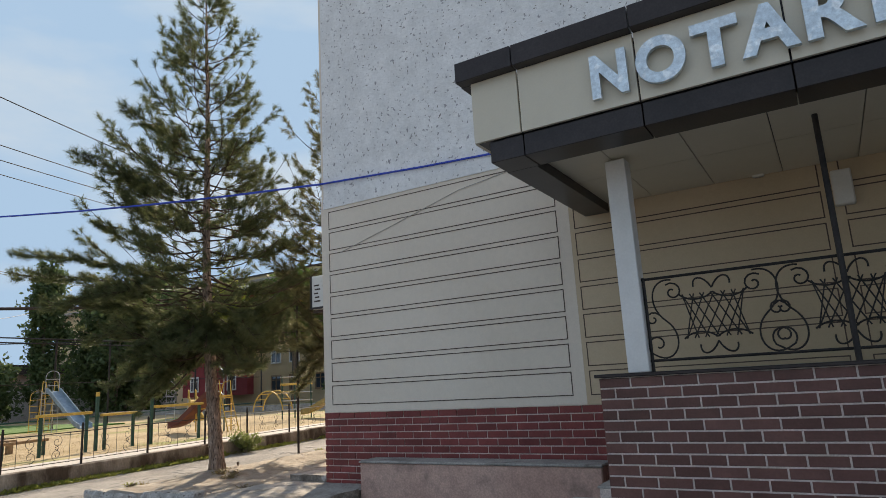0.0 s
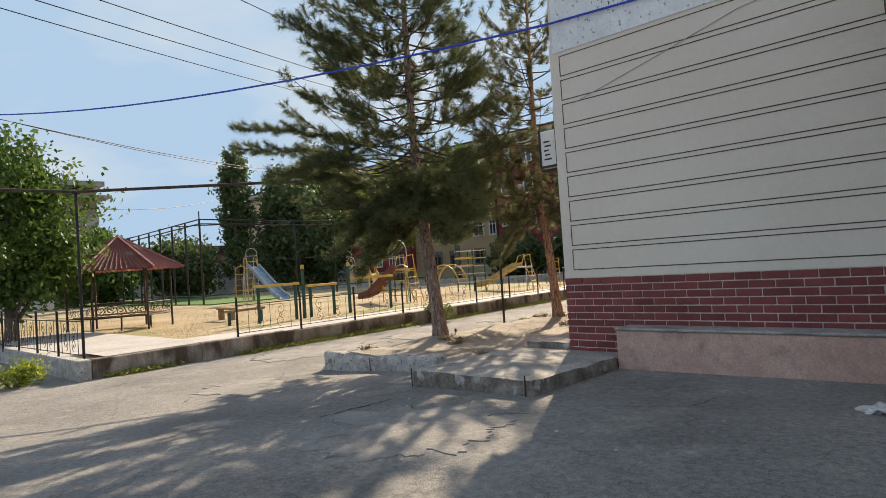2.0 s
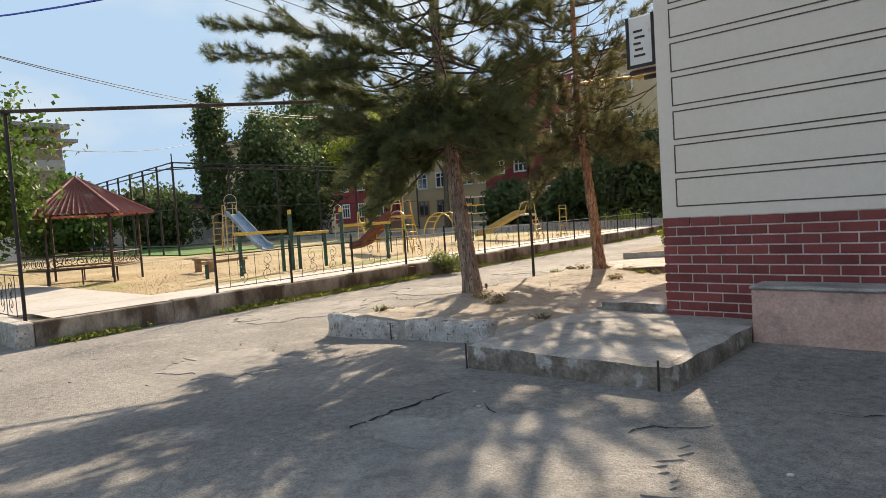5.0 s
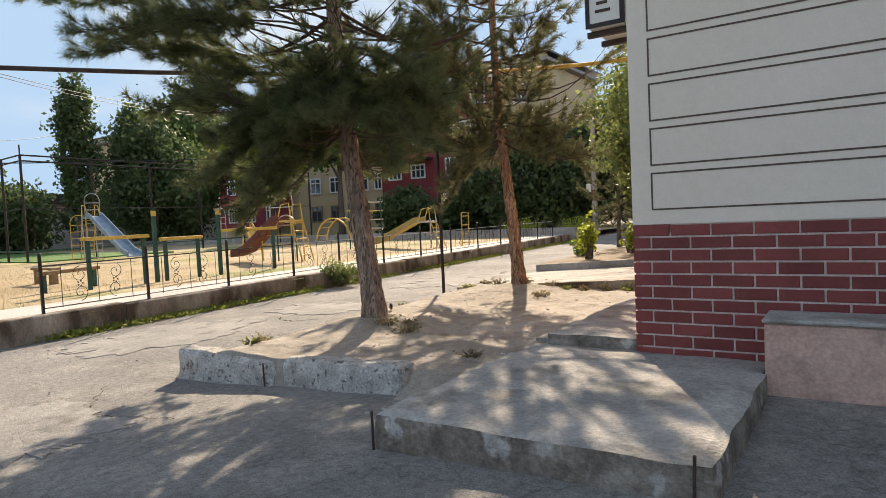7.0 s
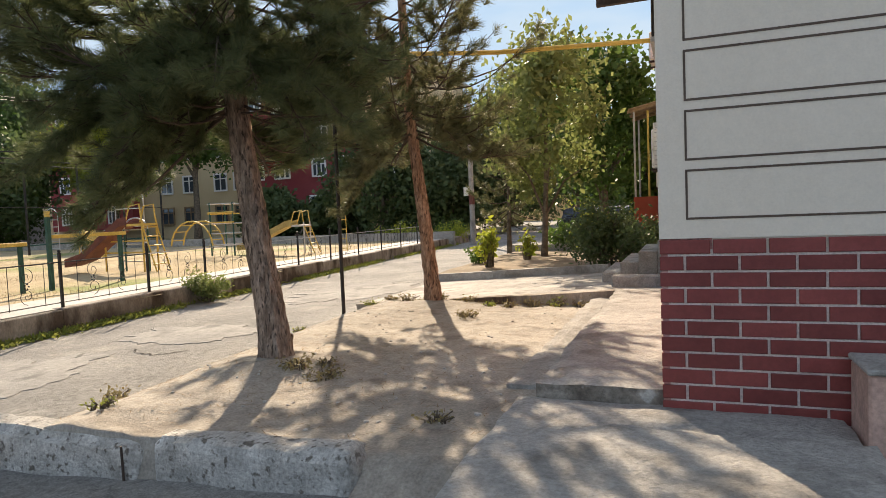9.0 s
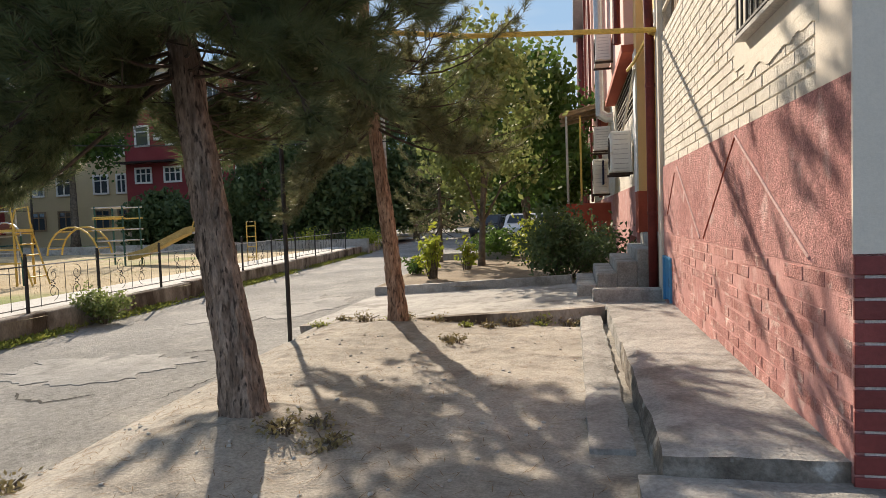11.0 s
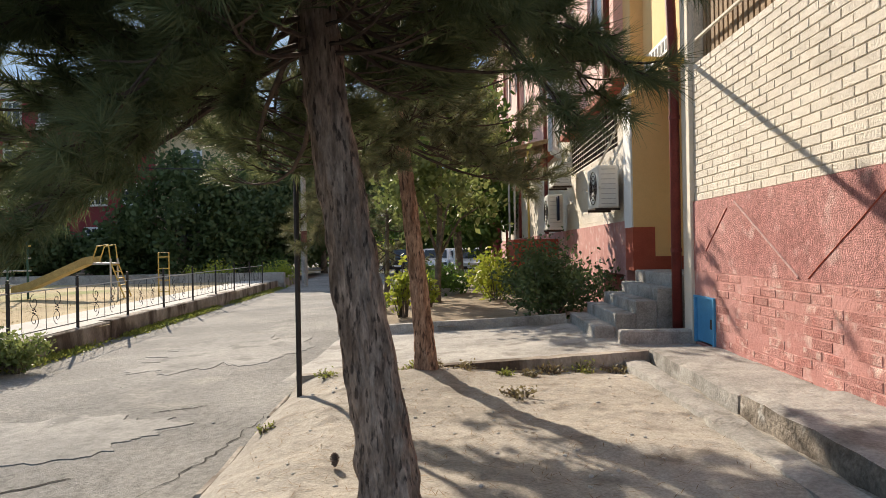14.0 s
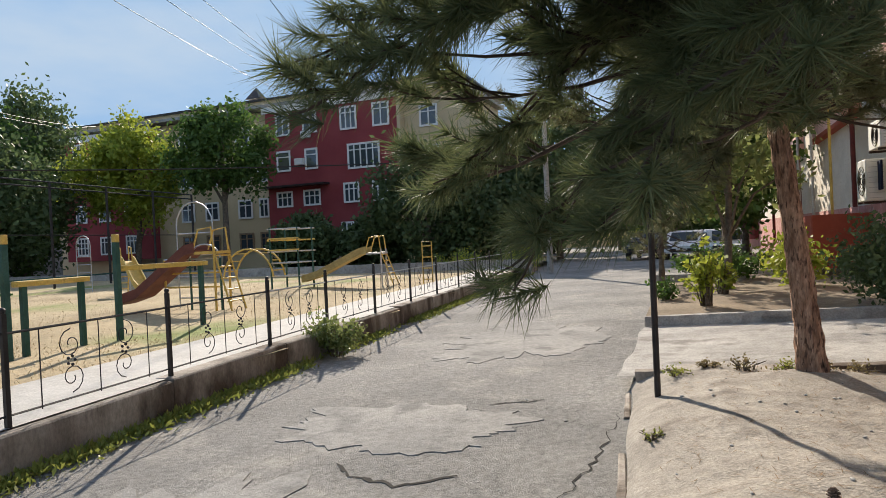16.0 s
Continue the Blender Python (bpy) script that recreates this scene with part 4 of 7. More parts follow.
for hx in (-45.0, -38.6, -56.0, -63.0):
    part("roof_vent", boxed(hx, hx + 1.0, 52, 53, 13.9, 14.7 if hx == -45.0 else 14.35), GREYBRICKFAR, flats)
bm = bmesh.new()
bmesh.ops.create_cone(bm, cap_ends=True, segments=4, radius1=1.0, radius2=0.03, depth=1.1, matrix=pose(-44.9, 52.5, 15.1, 0, 0, 45))
part("roof_cap", bm, BROWNPANEL, flats)
for x0, x1, z0, z1, k in [(-41.2, -39.95, 10.6, 12.3, 1), (-38.6, -37.35, 10.6, 12.3, 1), (-35.1, -33.7, 10.5, 12.25, 2), (-32.2, -30.85, 10.5, 12.25, 1),
                          (-41.25, -40.0, 7.65, 9.25, 0), (-38.5, -37.4, 7.65, 9.25, 0), (-34.55, -31.8, 7.35, 9.25, 4),
                          (-41.4, -39.95, 4.7, 5.9, 2), (-38.8, -37.3, 4.7, 5.9, 2), (-35.05, -33.75, 4.7, 6.2, 2), (-32.5, -31.15, 4.7, 6.2, 2),
                          (-40.9, -38.0, 1.6, 3.25, 4), (-35.4, -34.05, 1.55, 3.1, 2), (-32.6, -31.25, 1.65, 3.1, 2)]:
    flats_window(flats, x0, x1, z0, z1, 50.0, k)
for x0 in (-64.5, -61.5, -58.3):
    for z0 in (1.5, 4.6, 7.6, 10.5):
        flats_window(flats, x0, x0 + 1.35, z0, z0 + 1.6, 50.0, 2)
for x0 in (-52.4, -49.7, -46.1, -43.9, -28.6, -70, -73.5, -77, -80):
    for z0 in (1.15, 4.05, 7.1, 10.2):
        flats_window(flats, x0, x0 + (0.9 if x0 == -43.9 else 1.4), z0, z0 + 1.55, 50.9, 1, frame_m=WHITEPAINT if z0 > 4 else OLDWOOD)
part("canopy_ledge", boxed(-42.6, -36.4, 49.1, 50.0, 6.25, 6.4), BROWNPANEL, flats, "dark sheet canopy over the windows")
for ax, az in ((-39.4, 8.0), (-38.7, 10.15)):
    part("air_conditioner", boxed(ax, ax + 0.8, 49.6, 49.95, az, az + 0.55, bev=0.03), AGEDWHITE, flats)

block = tagged(empty("apartment_building", 0, 0, 0), "grey-brown block of flats rising behind trees", "building")
part("wall", boxed(-78, -61, 2, 18.9, -0.5, 9.7), GREYBRICKFAR, block)
part("roof", boxed(-79, -60, 1, 19.3, 9.9, 10.3), CONCRETE, block)
part("band", boxed(-78.2, -60.9, 1.9, 19.0, 6.6, 7.5), PATHCON, block, "pale concrete band")
part("cornice", boxed(-78.3, -60.2, 1.8, 19.9, 8.9, 9.15), CONCRETE, block)
structure(part("boundary_wall", boxed(-62, -61.7, -30, 46, -0.5, 2.6), PATHCON), "pale boundary wall behind the pitch", "wall")
shed = tagged(empty("low_building", 0, 0, 0), "low white building behind the pitch", "building")
part("wall", boxed(-60, -56, -14, 14, -0.3, 3.0), WHITEPAINT, shed)
part("roof", boxed(-61, -55.4, -14.5, 14.5, 3.0, 3.3), ROOFRED, shed)
for k in range(5):
    w = part("window", boxed(-56.02, -55.96, 11 - k * 4.2, 12.4 - k * 4.2, 1.0, 2.2), GLASS, shed)
hall = tagged(empty("long_roof", 0, 0, 0), "long low roofed hall on the skyline", "building")
part("wall", boxed(-100, -90, 20, 70, -0.3, 5.0), GREYBRICKFAR, hall)
part("roof", boxed(-101, -89, 19, 71, 5.0, 6.2), BROWNPANEL, hall)

house = tagged(empty("low_house", 0, 0, 0), "low pale house at the end of the road", "building")
part("wall", boxed(-34, 14, 88, 96, -0.5, 3.4), TANFACADE, house)
part("roof", boxed(-35, 15, 87, 97, 3.4, 4.3), GREYBRICKFAR, house)
for hx in (-14, -10, -6):
    part("window", boxed(hx, hx + 1.4, 87.95, 88.02, 1.0, 2.4), GLASS, house)

# ---- sports cage ----
cage = tagged(empty("sports_cage", 0, 0, 0), "tall dark steel posts and rails of a sports pitch cage", "fence")
for k in range(9):
    x, y = -33 - 2.15 * k, 14.8 + 0.2 * k
    part("post", tubed([(x, y, 0), (x, y, 4.4)], 0.055, 6), IRON, cage)
for k in range(1, 7):
    part("post", tubed([(-33 - k * 0.3, 14.8 + k * 3.0, 0), (-33 - k * 0.3, 14.8 + k * 3.0, 4.4)], 0.055, 6), IRON, cage)
for z in (4.38, 4.15):
    part("rail", tubed([(-50.2, 16.4, z), (-33, 14.8, z), (-34.8, 32.8, z)], 0.035, 5), IRON, cage)
part("rail", tubed([(-50.2, 16.4, 2.2), (-33, 14.8, 2.2), (-34.8, 32.8, 2.2)], 0.02, 5), IRON, cage)
part("low_rail", tubed([(-50.2, 16.4, 0.45), (-33, 14.8, 0.45), (-34.8, 32.8, 0.45)], 0.035, 5), GREENPAINT, cage)
part("finial_mast", tubed([(-33, 14.8, 4.4), (-33, 14.8, 4.8)], 0.03, 5), IRON, cage)

# ---- playground fence ----


def scroll(cx, cz, r, turns, start, sense, n=20):
    """Points (u, z) of a spiral."""
    return [(cx + r * (1 - 0.8 * i / n) * math.cos(start + sense * turns * 2 * math.pi * i / n), cz + r * (1 - 0.8 * i / n) * math.sin(start + sense * turns * 2 * math.pi * i / n)) for i in range(n + 1)]


POSTS = [6.5, 8.13, 9.78, 11.52, 13.05, 14.85, 16.7, 18.5, 20.4, 22.3, 24.2, 26.1, 28.0]
fence = tagged(empty("iron_fence", 0, 0, 0), "low black iron fence with scrolled panels on the kerb", "fence")


def fence_post(x, y):
    bm = boxed(x - 0.017, x + 0.017, y - 0.017, y + 0.017, -0.08, 0.80)
    bmesh.ops.create_uvsphere(bm, u_segments=8, v_segments=5, radius=0.024, matrix=pose(x, y, 0.82))
    part("post", bm, IRON, fence)


def fence_panel(a, b, n):
    a, b = Vector(a), Vector(b)
    d = b - a
    pale = n > 2
    part("top_rail", tubed([a + Vector((0, 0, 0.66)), b + Vector((0, 0, 0.66))], 0.010, 5), PALERAIL if pale else IRON, fence, "worn pale top rail" if pale else "")
    part("bottom_rail", tubed([a + Vector((0, 0, 0.08)), b + Vector((0, 0, 0.08))], 0.008, 4), IRON, fence)
    for k in range(1, 6):
        if k in (2, 4):
            continue
        p = a + d * (k / 6)
        part("bar", tubed([p + Vector((0, 0, 0.06)), p + Vector((0, 0, 0.66))], 0.006, 4), IRON, fence)
    for k in (2, 4):
        c = a + d * (k / 6)
        w = d.normalized()
        for sgn, zc in ((1, 0.50), (-1, 0.24)):
            pts_s = scroll(0.0, 0, 0.12, 1.3, math.pi / 2 if sgn > 0 else -math.pi / 2, 1 if k == 2 else -1, 16)
            part("scroll", tubed([c + w * u + Vector((0, 0, zc + z)) for u, z in pts_s], 0.0055, 4), IRON, fence)
        bm = bmesh.new()
        for q in range(5):
            t = tuple(c + w * (0.035 * math.cos(q * 1.257)) + Vector((0, 0, 0.37 + 0.035 * math.sin(q * 1.257))))
            bmesh.ops.create_icosphere(bm, subdivisions=1, radius=0.014, matrix=Matrix.Translation(t))
        part("rosette", bm, IRON, fence)


pts = [Vector((kerb_x(y) - 0.12, y, 0)) for y in POSTS]
for p in pts:
    fence_post(p.x, p.y)
for i, (a, b) in enumerate(zip(pts, pts[1:])):
    fence_panel(a, b, i)
west = [Vector((kerb_x(3.62) - 0.12 - 1.3 * k, 3.5 - 0.03 * k, 0)) for k in range(0, 7)]
for a, b in zip(west, west[1:]):
    fence_post(b.x, b.y)
    fence_panel(a, b, 0)

# ---- garden shelter ----
hut = tagged(empty("garden_shelter", 0, 0, 0), "open shelter with six-sided dusty red corrugated roof", "shelter")
HC = Vector((-21.75, 6.95, 0))
ring = [HC + Vector((1.4 * math.cos(radians(10.6 + 60 * k)), 1.4 * math.sin(radians(10.6 + 60 * k)), 0)) for k in range(6)]
eave = [HC + (p - HC) * 1.3 + Vector((0, 0, 1.70)) for p in ring]
apex = HC + Vector((0, 0, 2.72))
for k in range(6):
    a, b = eave[k], eave[(k + 1) % 6]
    A, B = ring[k], ring[(k + 1) % 6]
    part("post", tubed([A + Vector((0, 0, -0.1)), A + Vector((0, 0, 1.8))], 0.032, 6), RUSTIRON, hut)
    nrm = (b - a).cross(apex - a).normalized()
    bm = bmesh.new()
    n = 26
    base_v, top_v = [], []
    for i in range(n + 1):
        off = nrm * (0.02 * math.cos(i * math.pi))
        e = a.lerp(b, i / n)
        base_v.append(bm.verts.new(e + off))
        top_v.append(bm.verts.new(e.lerp(apex, 0.97) + off * 0.1))
    for i in range(n):
        bm.faces.new((base_v[i], base_v[i + 1], top_v[i + 1], top_v[i]))
    bmesh.ops.solidify(bm, geom=bm.faces[:], thickness=0.012)
    part("roof_sheet", bm, ROOFRED, hut)
    part("hip_cap", tubed([a + Vector((0, 0, 0.03)), apex], 0.035, 6), ROOFRED, hut)
    part("eaves_beam", tubed([A + Vector((0, 0, 1.78)), B + Vector((0, 0, 1.78))], 0.03, 5), RUSTIRON, hut)
    if k != 3:
        for z in (0.72, 0.36):
            part("rail", tubed([A + Vector((0, 0, z)), B + Vector((0, 0, z))], 0.018, 5), RUSTIRON, hut)
        w = (B - A).normalized()
        for q in range(5):
            cc = A.lerp(B, (q + 0.5) / 5)
            part("scroll", tubed([cc + w * u + Vector((0, 0, 0.54 + z)) for u, z in scroll(0, 0, 0.15, 1.6, q, 1 if q % 2 else -1, 18)], 0.009, 4), RUSTIRON, hut)
        bm = bmesh.new()
        inn = [A.lerp(HC, 0.1), B.lerp(HC, 0.1), B.lerp(HC, 0.32), A.lerp(HC, 0.32)]
        lo_v = [bm.verts.new(p + Vector((0, 0, 0.36))) for p in inn]
        hi_v = [bm.verts.new(p + Vector((0, 0, 0.40))) for p in inn]
        bm.faces.new(hi_v)
        bm.faces.new(lo_v[::-1])
        for i in range(4):
            bm.faces.new((lo_v[i], lo_v[(i + 1) % 4], hi_v[(i + 1) % 4], hi_v[i]))
        part("bench_board", bm, OLDWOOD, hut)
        part("bench_leg", tubed([A.lerp(B, 0.5).lerp(HC, 0.25) + Vector((0, 0, -0.1)), A.lerp(B, 0.5).lerp(HC, 0.25) + Vector((0, 0, 0.36))], 0.02, 5), RUSTIRON, hut)
hut2 = copy_thing(hut, Matrix.Translation((-5.2, -5.2, 0)))

# ---- playground equipment ----


def bars_gate(x, y, x2, y2, h, bar=YELLOW, first=True):
    g = tagged(empty("exercise_bar", 0, 0, 0), "dark green posts carrying a yellow exercise bar", "bar", "exercise bars")
    if first:
        part("post", boxed(x - 0.033, x + 0.033, y - 0.033, y + 0.033, -0.1, h), GREENPAINT, g)
    part("post", boxed(x2 - 0.033, x2 + 0.033, y2 - 0.033, y2 + 0.033, -0.1, h), GREENPAINT, g)
    d = Vector((x2 - x, y2 - y, 0))
    a, b = Vector((x, y, h)) - d.normalized() * 0.12, Vector((x2, y2, h)) + d.normalized() * 0.12
    ang = math.degrees(math.atan2(d.y, d.x))
    bm = boxed(0, (b - a).length, -0.055, 0.055, 0, 0.075, bev=0.01, m=pose(a.x, a.y, a.z, 0, 0, ang))
    part("beam", bm, bar, g)
    return g


bars_gate(-17.35, 9.0, -17.3, 10.15, 0.93)
bars_gate(-17.45, 10.75, -17.5, 11.62, 0.84)
bars_gate(-17.9, 8.4, -18.3, 9.6, 0.3, OLDWOOD)
for (x, y, h) in ((-17.3, 10.42, 1.5), (-17.32, 12.08, 1.5)):
    pole = tagged(empty("tall_post", x, y, 0), "tall dark green square post with a yellow cap", "post", "tall posts")
    part("shaft", boxed(-0.036, 0.036, -0.036, 0.036, -0.1, h - 0.12), GREENPAINT, pole)
    part("cap", boxed(-0.04, 0.04, -0.04, 0.04, h - 0.12, h, bev=0.008), YELLOW, pole)
bars_gate(-17.33, 12.25, -17.15, 13.6, 0.96, first=False)
log = tagged(empty("bench_plank", 0, 0, 0), "low weathered plank bench on the grass", "bench")
part("seat", boxed(-20.9, -19.9, 9.5, 9.7, 0.28, 0.33), OLDWOOD, log)
part("leg", boxed(-20.8, -20.7, 9.52, 9.68, -0.1, 0.28), OLDWOOD, log)
part("leg", boxed(-20.1, -20.0, 9.52, 9.68, -0.1, 0.28), OLDWOOD, log)


def ladder(th, x, y, z0, z1, width, ang, lean=0.0, m=YELLOW, rungs=6, arch=True):
    """Two stiles with rungs, joined by an arch on top."""
    M = pose(x, y, 0, 0, 0, ang)
    hw = width / 2
    pts = [(-hw, 0, z0), (-hw, lean, z1)]
    if arch:
        pts += [(-hw * math.cos(a), lean, z1 + hw * math.sin(a)) for a in np.linspace(0.3, math.pi - 0.3, 8)]
    pts += [(hw, lean, z1), (hw, 0, z0)]
    part("stile", tubed([M @ Vector(p) for p in pts], 0.016, 6), m, th)
    for k in range(rungs):
        f = (k + 0.6) / rungs
        z = z0 + (z1 - z0) * f
        part("rung", tubed([M @ Vector((-hw, lean * f, z)), M @ Vector((hw, lean * f, z))], 0.016, 5), m, th)


def slide(x, y, ang, h, length, chute, frame_m, label, lw=0.55):
    s = tagged(empty("playground_slide", 0, 0, 0), label, "slide", "slides")
    M = pose(x, y, 0, 0, 0, ang)
    bm = bmesh.new()
    prof = [(0, h), (0.25, h - 0.05), (length - 0.5, 0.28), (length, 0.14)]
    w = lw / 2
    for (a, za), (b, zb) in zip(prof, prof[1:]):
        for y0, y1, dz in ((-w, w, 0.0), (-w - 0.03, -w, 0.16), (w, w + 0.03, 0.16)):
            vs = [bm.verts.new(M @ Vector(p)) for p in ((a, y0, za - 0.02), (b, y0, zb - 0.02), (b, y1, zb - 0.02), (a, y1, za - 0.02), (a, y0, za + 0.03 + dz), (b, y0, zb + 0.03 + dz), (b, y1, zb + 0.03 + dz), (a, y1, za + 0.03 + dz))]
            for f in ((0, 1, 2, 3), (7, 6, 5, 4), (0, 4, 5, 1), (1, 5, 6, 2), (2, 6, 7, 3), (3, 7, 4, 0)):
                bm.faces.new([vs[i] for i in f])
    part("chute", bm, chute, s)
    for sx in (-0.45,):
        for sy in (-w, w):
            part("leg", tubed([M @ Vector((sx, sy, -0.1)), M @ Vector((sx, sy, h + 0.1))], 0.025, 6), frame_m, s)
    part("platform", boxed(-0.5, 0.02, -w, w, h - 0.06, h, m=M), frame_m, s)
    for k in range(5):
        z = h * (k + 0.6) / 5
        part("rung", tubed([M @ Vector((-0.75 + 0.3 * z / h, -w, z)), M @ Vector((-0.75 + 0.3 * z / h, w, z))], 0.018, 5), YELLOW, s)
    for sy in (-w, w):
        part("stile", tubed([M @ Vector((-0.82, sy, -0.1)), M @ Vector((-0.45, sy, h)), M @ Vector((-0.4, sy, h + 0.5)), M @ Vector((-0.1, sy, h + 0.45)), M @ Vector((0.05, sy, h))], 0.02, 5), YELLOW, s)
    return s


# red slide climbing frame: chute runs down towards the fence side
slide(-19.15, 15.9, 188, 1.2, 1.95, RUSTSLIDE, YELLOW, "rusty red steel slide on a yellow frame")
climb = tagged(empty("jungle_gym", 0, 0, 0), "tubular climbing frame with a tall arch and side rails", "climbing frame")
ladder(climb, -19.1, 15.9, -0.1, 1.8, 1.0, 0, 0, GALV, 4)
for z in (0.45, 0.75, 1.05):
    part("rail", tubed([(-19.6, 15.5, z), (-18.1, 15.5, z)], 0.022, 6), GALV if z > 0.8 else YELLOW, climb)
for x in (-19.6, -18.9, -18.1):
    part("leg", tubed([(x, 15.5, -0.1), (x, 15.5, 1.05)], 0.024, 6), YELLOW if x < -19 else GREENPAINT, climb)
part("arch", tubed([(-18.9 + 0.8 * (1 - math.cos(a)) / 2 + 0.0, 15.5, 1.05 + 0.3 * math.sin(a)) for a in np.linspace(0, math.pi, 10)], 0.02, 6), GALV, climb)

climb.location = (-0.55, 0.35, 0)
slide(-30.8, 16.4, -5, 1.75, 3.3, BLUEGREY, GALV, "blue steel slide with a yellow ladder", 0.5)
l2 = tagged(empty("arched_ladder", 0, 0, 0), "tall arched yellow play ladder", "ladder")
ladder(l2, -31.5, 16.15, -0.1, 1.55, 0.6, 65, 0, YELLOW, 6)
ladder(l2, -31.2, 16.6, -0.1, 2.45, 0.55, 65, 0, GALV, 9)
slide(-26.3, 20.5, -30, 1.0, 2.0, YELLOW, GALV, "small yellow slide at the back of the playground", 0.32)
l3 = tagged(empty("arched_ladder", 0, 0, 0), "grey tubular arched play ladder", "ladder")
ladder(l3, -30.0, 22, -0.1, 1.65, 0.7, 0, 0, GALV, 6)

# climbing tower with yellow arch ladder
tower = tagged(empty("climbing_tower", 0, 0, 0), "green and yellow tubular climbing tower with curved ladder", "climbing frame")
for x in (-21.6, -20.6):
    for y in (21.6, 22.4):
        part("post", tubed([(x, y, -0.1), (x, y, 1.85)], 0.03, 6), GREENPAINT, tower)
for z in (0.35, 0.75, 1.1, 1.45, 1.8):
    for y in (21.6, 22.4):
        part("rung", tubed([(-21.7, y, z), (-20.5, y, z)], 0.024, 5), YELLOW if z == 1.45 else PALERAIL, tower)
for z in (1.15, 1.5):
    part("guard", tubed([(-21.6, 21.5, z), (-20.5, 21.5, z)], 0.025, 5), YELLOW, tower)
for sy in (21.5, 22.1):
    part("arch_stile", tubed([(-22.4 + 0.95 * math.cos(a), sy, 0.25 + 0.98 * math.sin(a)) for a in np.linspace(0.1, math.pi - 0.1, 12)], 0.03, 6), YELLOW, tower)
for a in np.linspace(0.3, math.pi - 0.3, 8):
    part("rung", tubed([(-22.4 + 0.95 * math.cos(a), 21.5, 0.25 + 0.98 * math.sin(a)), (-22.4 + 0.95 * math.cos(a), 22.1, 0.25 + 0.98 * math.sin(a))], 0.018, 5), YELLOW, tower)

slide(-18.6, 22.4, 190, 0.95, 2.1, DULLYELLOW, PALERAIL, "dull yellow slide with a pale platform")
g = tagged(empty("wall_bars", 0, 0, 0), "small yellow climbing wall bars", "ladder")
ladder(g, -16.7, 22.4, -0.1, 1.2, 0.3, 0, 0, YELLOW, 4, False)
low = structure(part("low_wall", boxed(-60, -15.5, 30.2, 30.45, -0.3, 0.32), CONCRETE), "low grey wall behind the playground", "wall")

# ---- paving, kerbs and steps by the corner ----


def rough_block(name, x0, x1, y0, y1, z0, z1, material, label, cat, seed, amp=0.012, cut=0.09, m=None, kind="structure", face=None):
    """A worn cast block: subdivided, its edges knocked off unevenly."""
    bm = bmesh.new()
    nx, ny, nz = max(1, round((x1 - x0) / cut)), max(1, round((y1 - y0) / cut)), max(1, round((z1 - z0) / cut))
    box(bm, x0, x1, y0, y1, z0, z1)
    for axis, cnt, lo, hi in ((0, nx, x0, x1), (1, ny, y0, y1), (2, nz, z0, z1)):
        for i in range(1, min(cnt, 40)):
            co = [0, 0, 0]
            no = [0, 0, 0]
            co[axis], no[axis] = lo + (hi - lo) * i / min(cnt, 40), 1
            bmesh.ops.bisect_plane(bm, geom=bm.verts[:] + bm.edges[:] + bm.faces[:], plane_co=co, plane_no=no)
    for v in bm.verts:
        c = v.co
        onedge = sum((abs(c.x - x0) < 1e-4 or abs(c.x - x1) < 1e-4, abs(c.y - y0) < 1e-4 or abs(c.y - y1) < 1e-4, abs(c.z - z1) < 1e-4))
        q = Vector((c.x * 5 + seed, c.y * 5, c.z * 5))
        c += Vector((noise.noise(q), noise.noise(q + Vector((9, 0, 0))), noise.noise(q + Vector((0, 9, 0))) * 0.7)) * amp
        if onedge >= 2:
            mid = Vector(((x0 + x1) / 2, (y0 + y1) / 2, (z0 + z1) / 2))
            k = amp * (0.6 + 1.6 * abs(noise.noise(q * 0.8)))
            for ax, lo, hi in ((0, x0, x1), (1, y0, y1), (2, z0, z1)):
                if abs(c[ax] - lo) < 0.03 and ax != 2:
                    c[ax] += k
                elif abs(c[ax] - hi) < 0.03:
                    c[ax] -= k
    if m is not None:
        bm.transform(m)
    # Steep faces get the second material; the slabs' is darker and browner.
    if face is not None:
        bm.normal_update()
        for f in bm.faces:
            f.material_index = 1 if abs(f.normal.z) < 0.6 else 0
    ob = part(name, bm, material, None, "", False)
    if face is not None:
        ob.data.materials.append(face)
    return tagged(ob, label, cat, kind=kind)


rough_block("corner_slab", -6.58, -4.97, 4.66, 6.2, -0.35, 0.12, CONCRETE, "worn concrete slab step at the building corner", "slab", 3, 0.013, 0.07, face=BROWNFACE)
rough_block("corner_slab_rear", -6.6, -5.0, 6.2, 6.64, -0.35, 0.095, CONCRETE, "worn concrete apron under the corner", "slab", 5, 0.010, 0.1, face=BROWNFACE)
rough_block("side_pavement", -6.50, -5.78, 6.62, 9.0, -0.3, 0.18, CONCRETE, "cracked concrete pavement along the side wall", "pavement", 7, 0.014, 0.09, face=BROWNFACE)
rough_block("side_pavement_far", -6.50, -5.78, 9.01, 11.12, -0.3, 0.15, CONCRETE, "concrete pavement along the side wall", "pavement", 8, 0.012, 0.1)
rough_block("gutter_strip", -6.78, -6.55, 7.0, 11.0, -0.3, 0.055, CONCRETE, "sunken concrete edging beside the pavement", "edging", 9, 0.012, 0.1)
blk = pose(-8.98, 5.72, -0.055, 0, 1.6, 0.8)
rough_block("kerb_block", -0.62, 0.62, -0.11, 0.11, -0.2, 0.07, WHITEBLOCK, "chipped whitewashed concrete kerb block", "kerb", 12, 0.024, 0.045, blk, "")
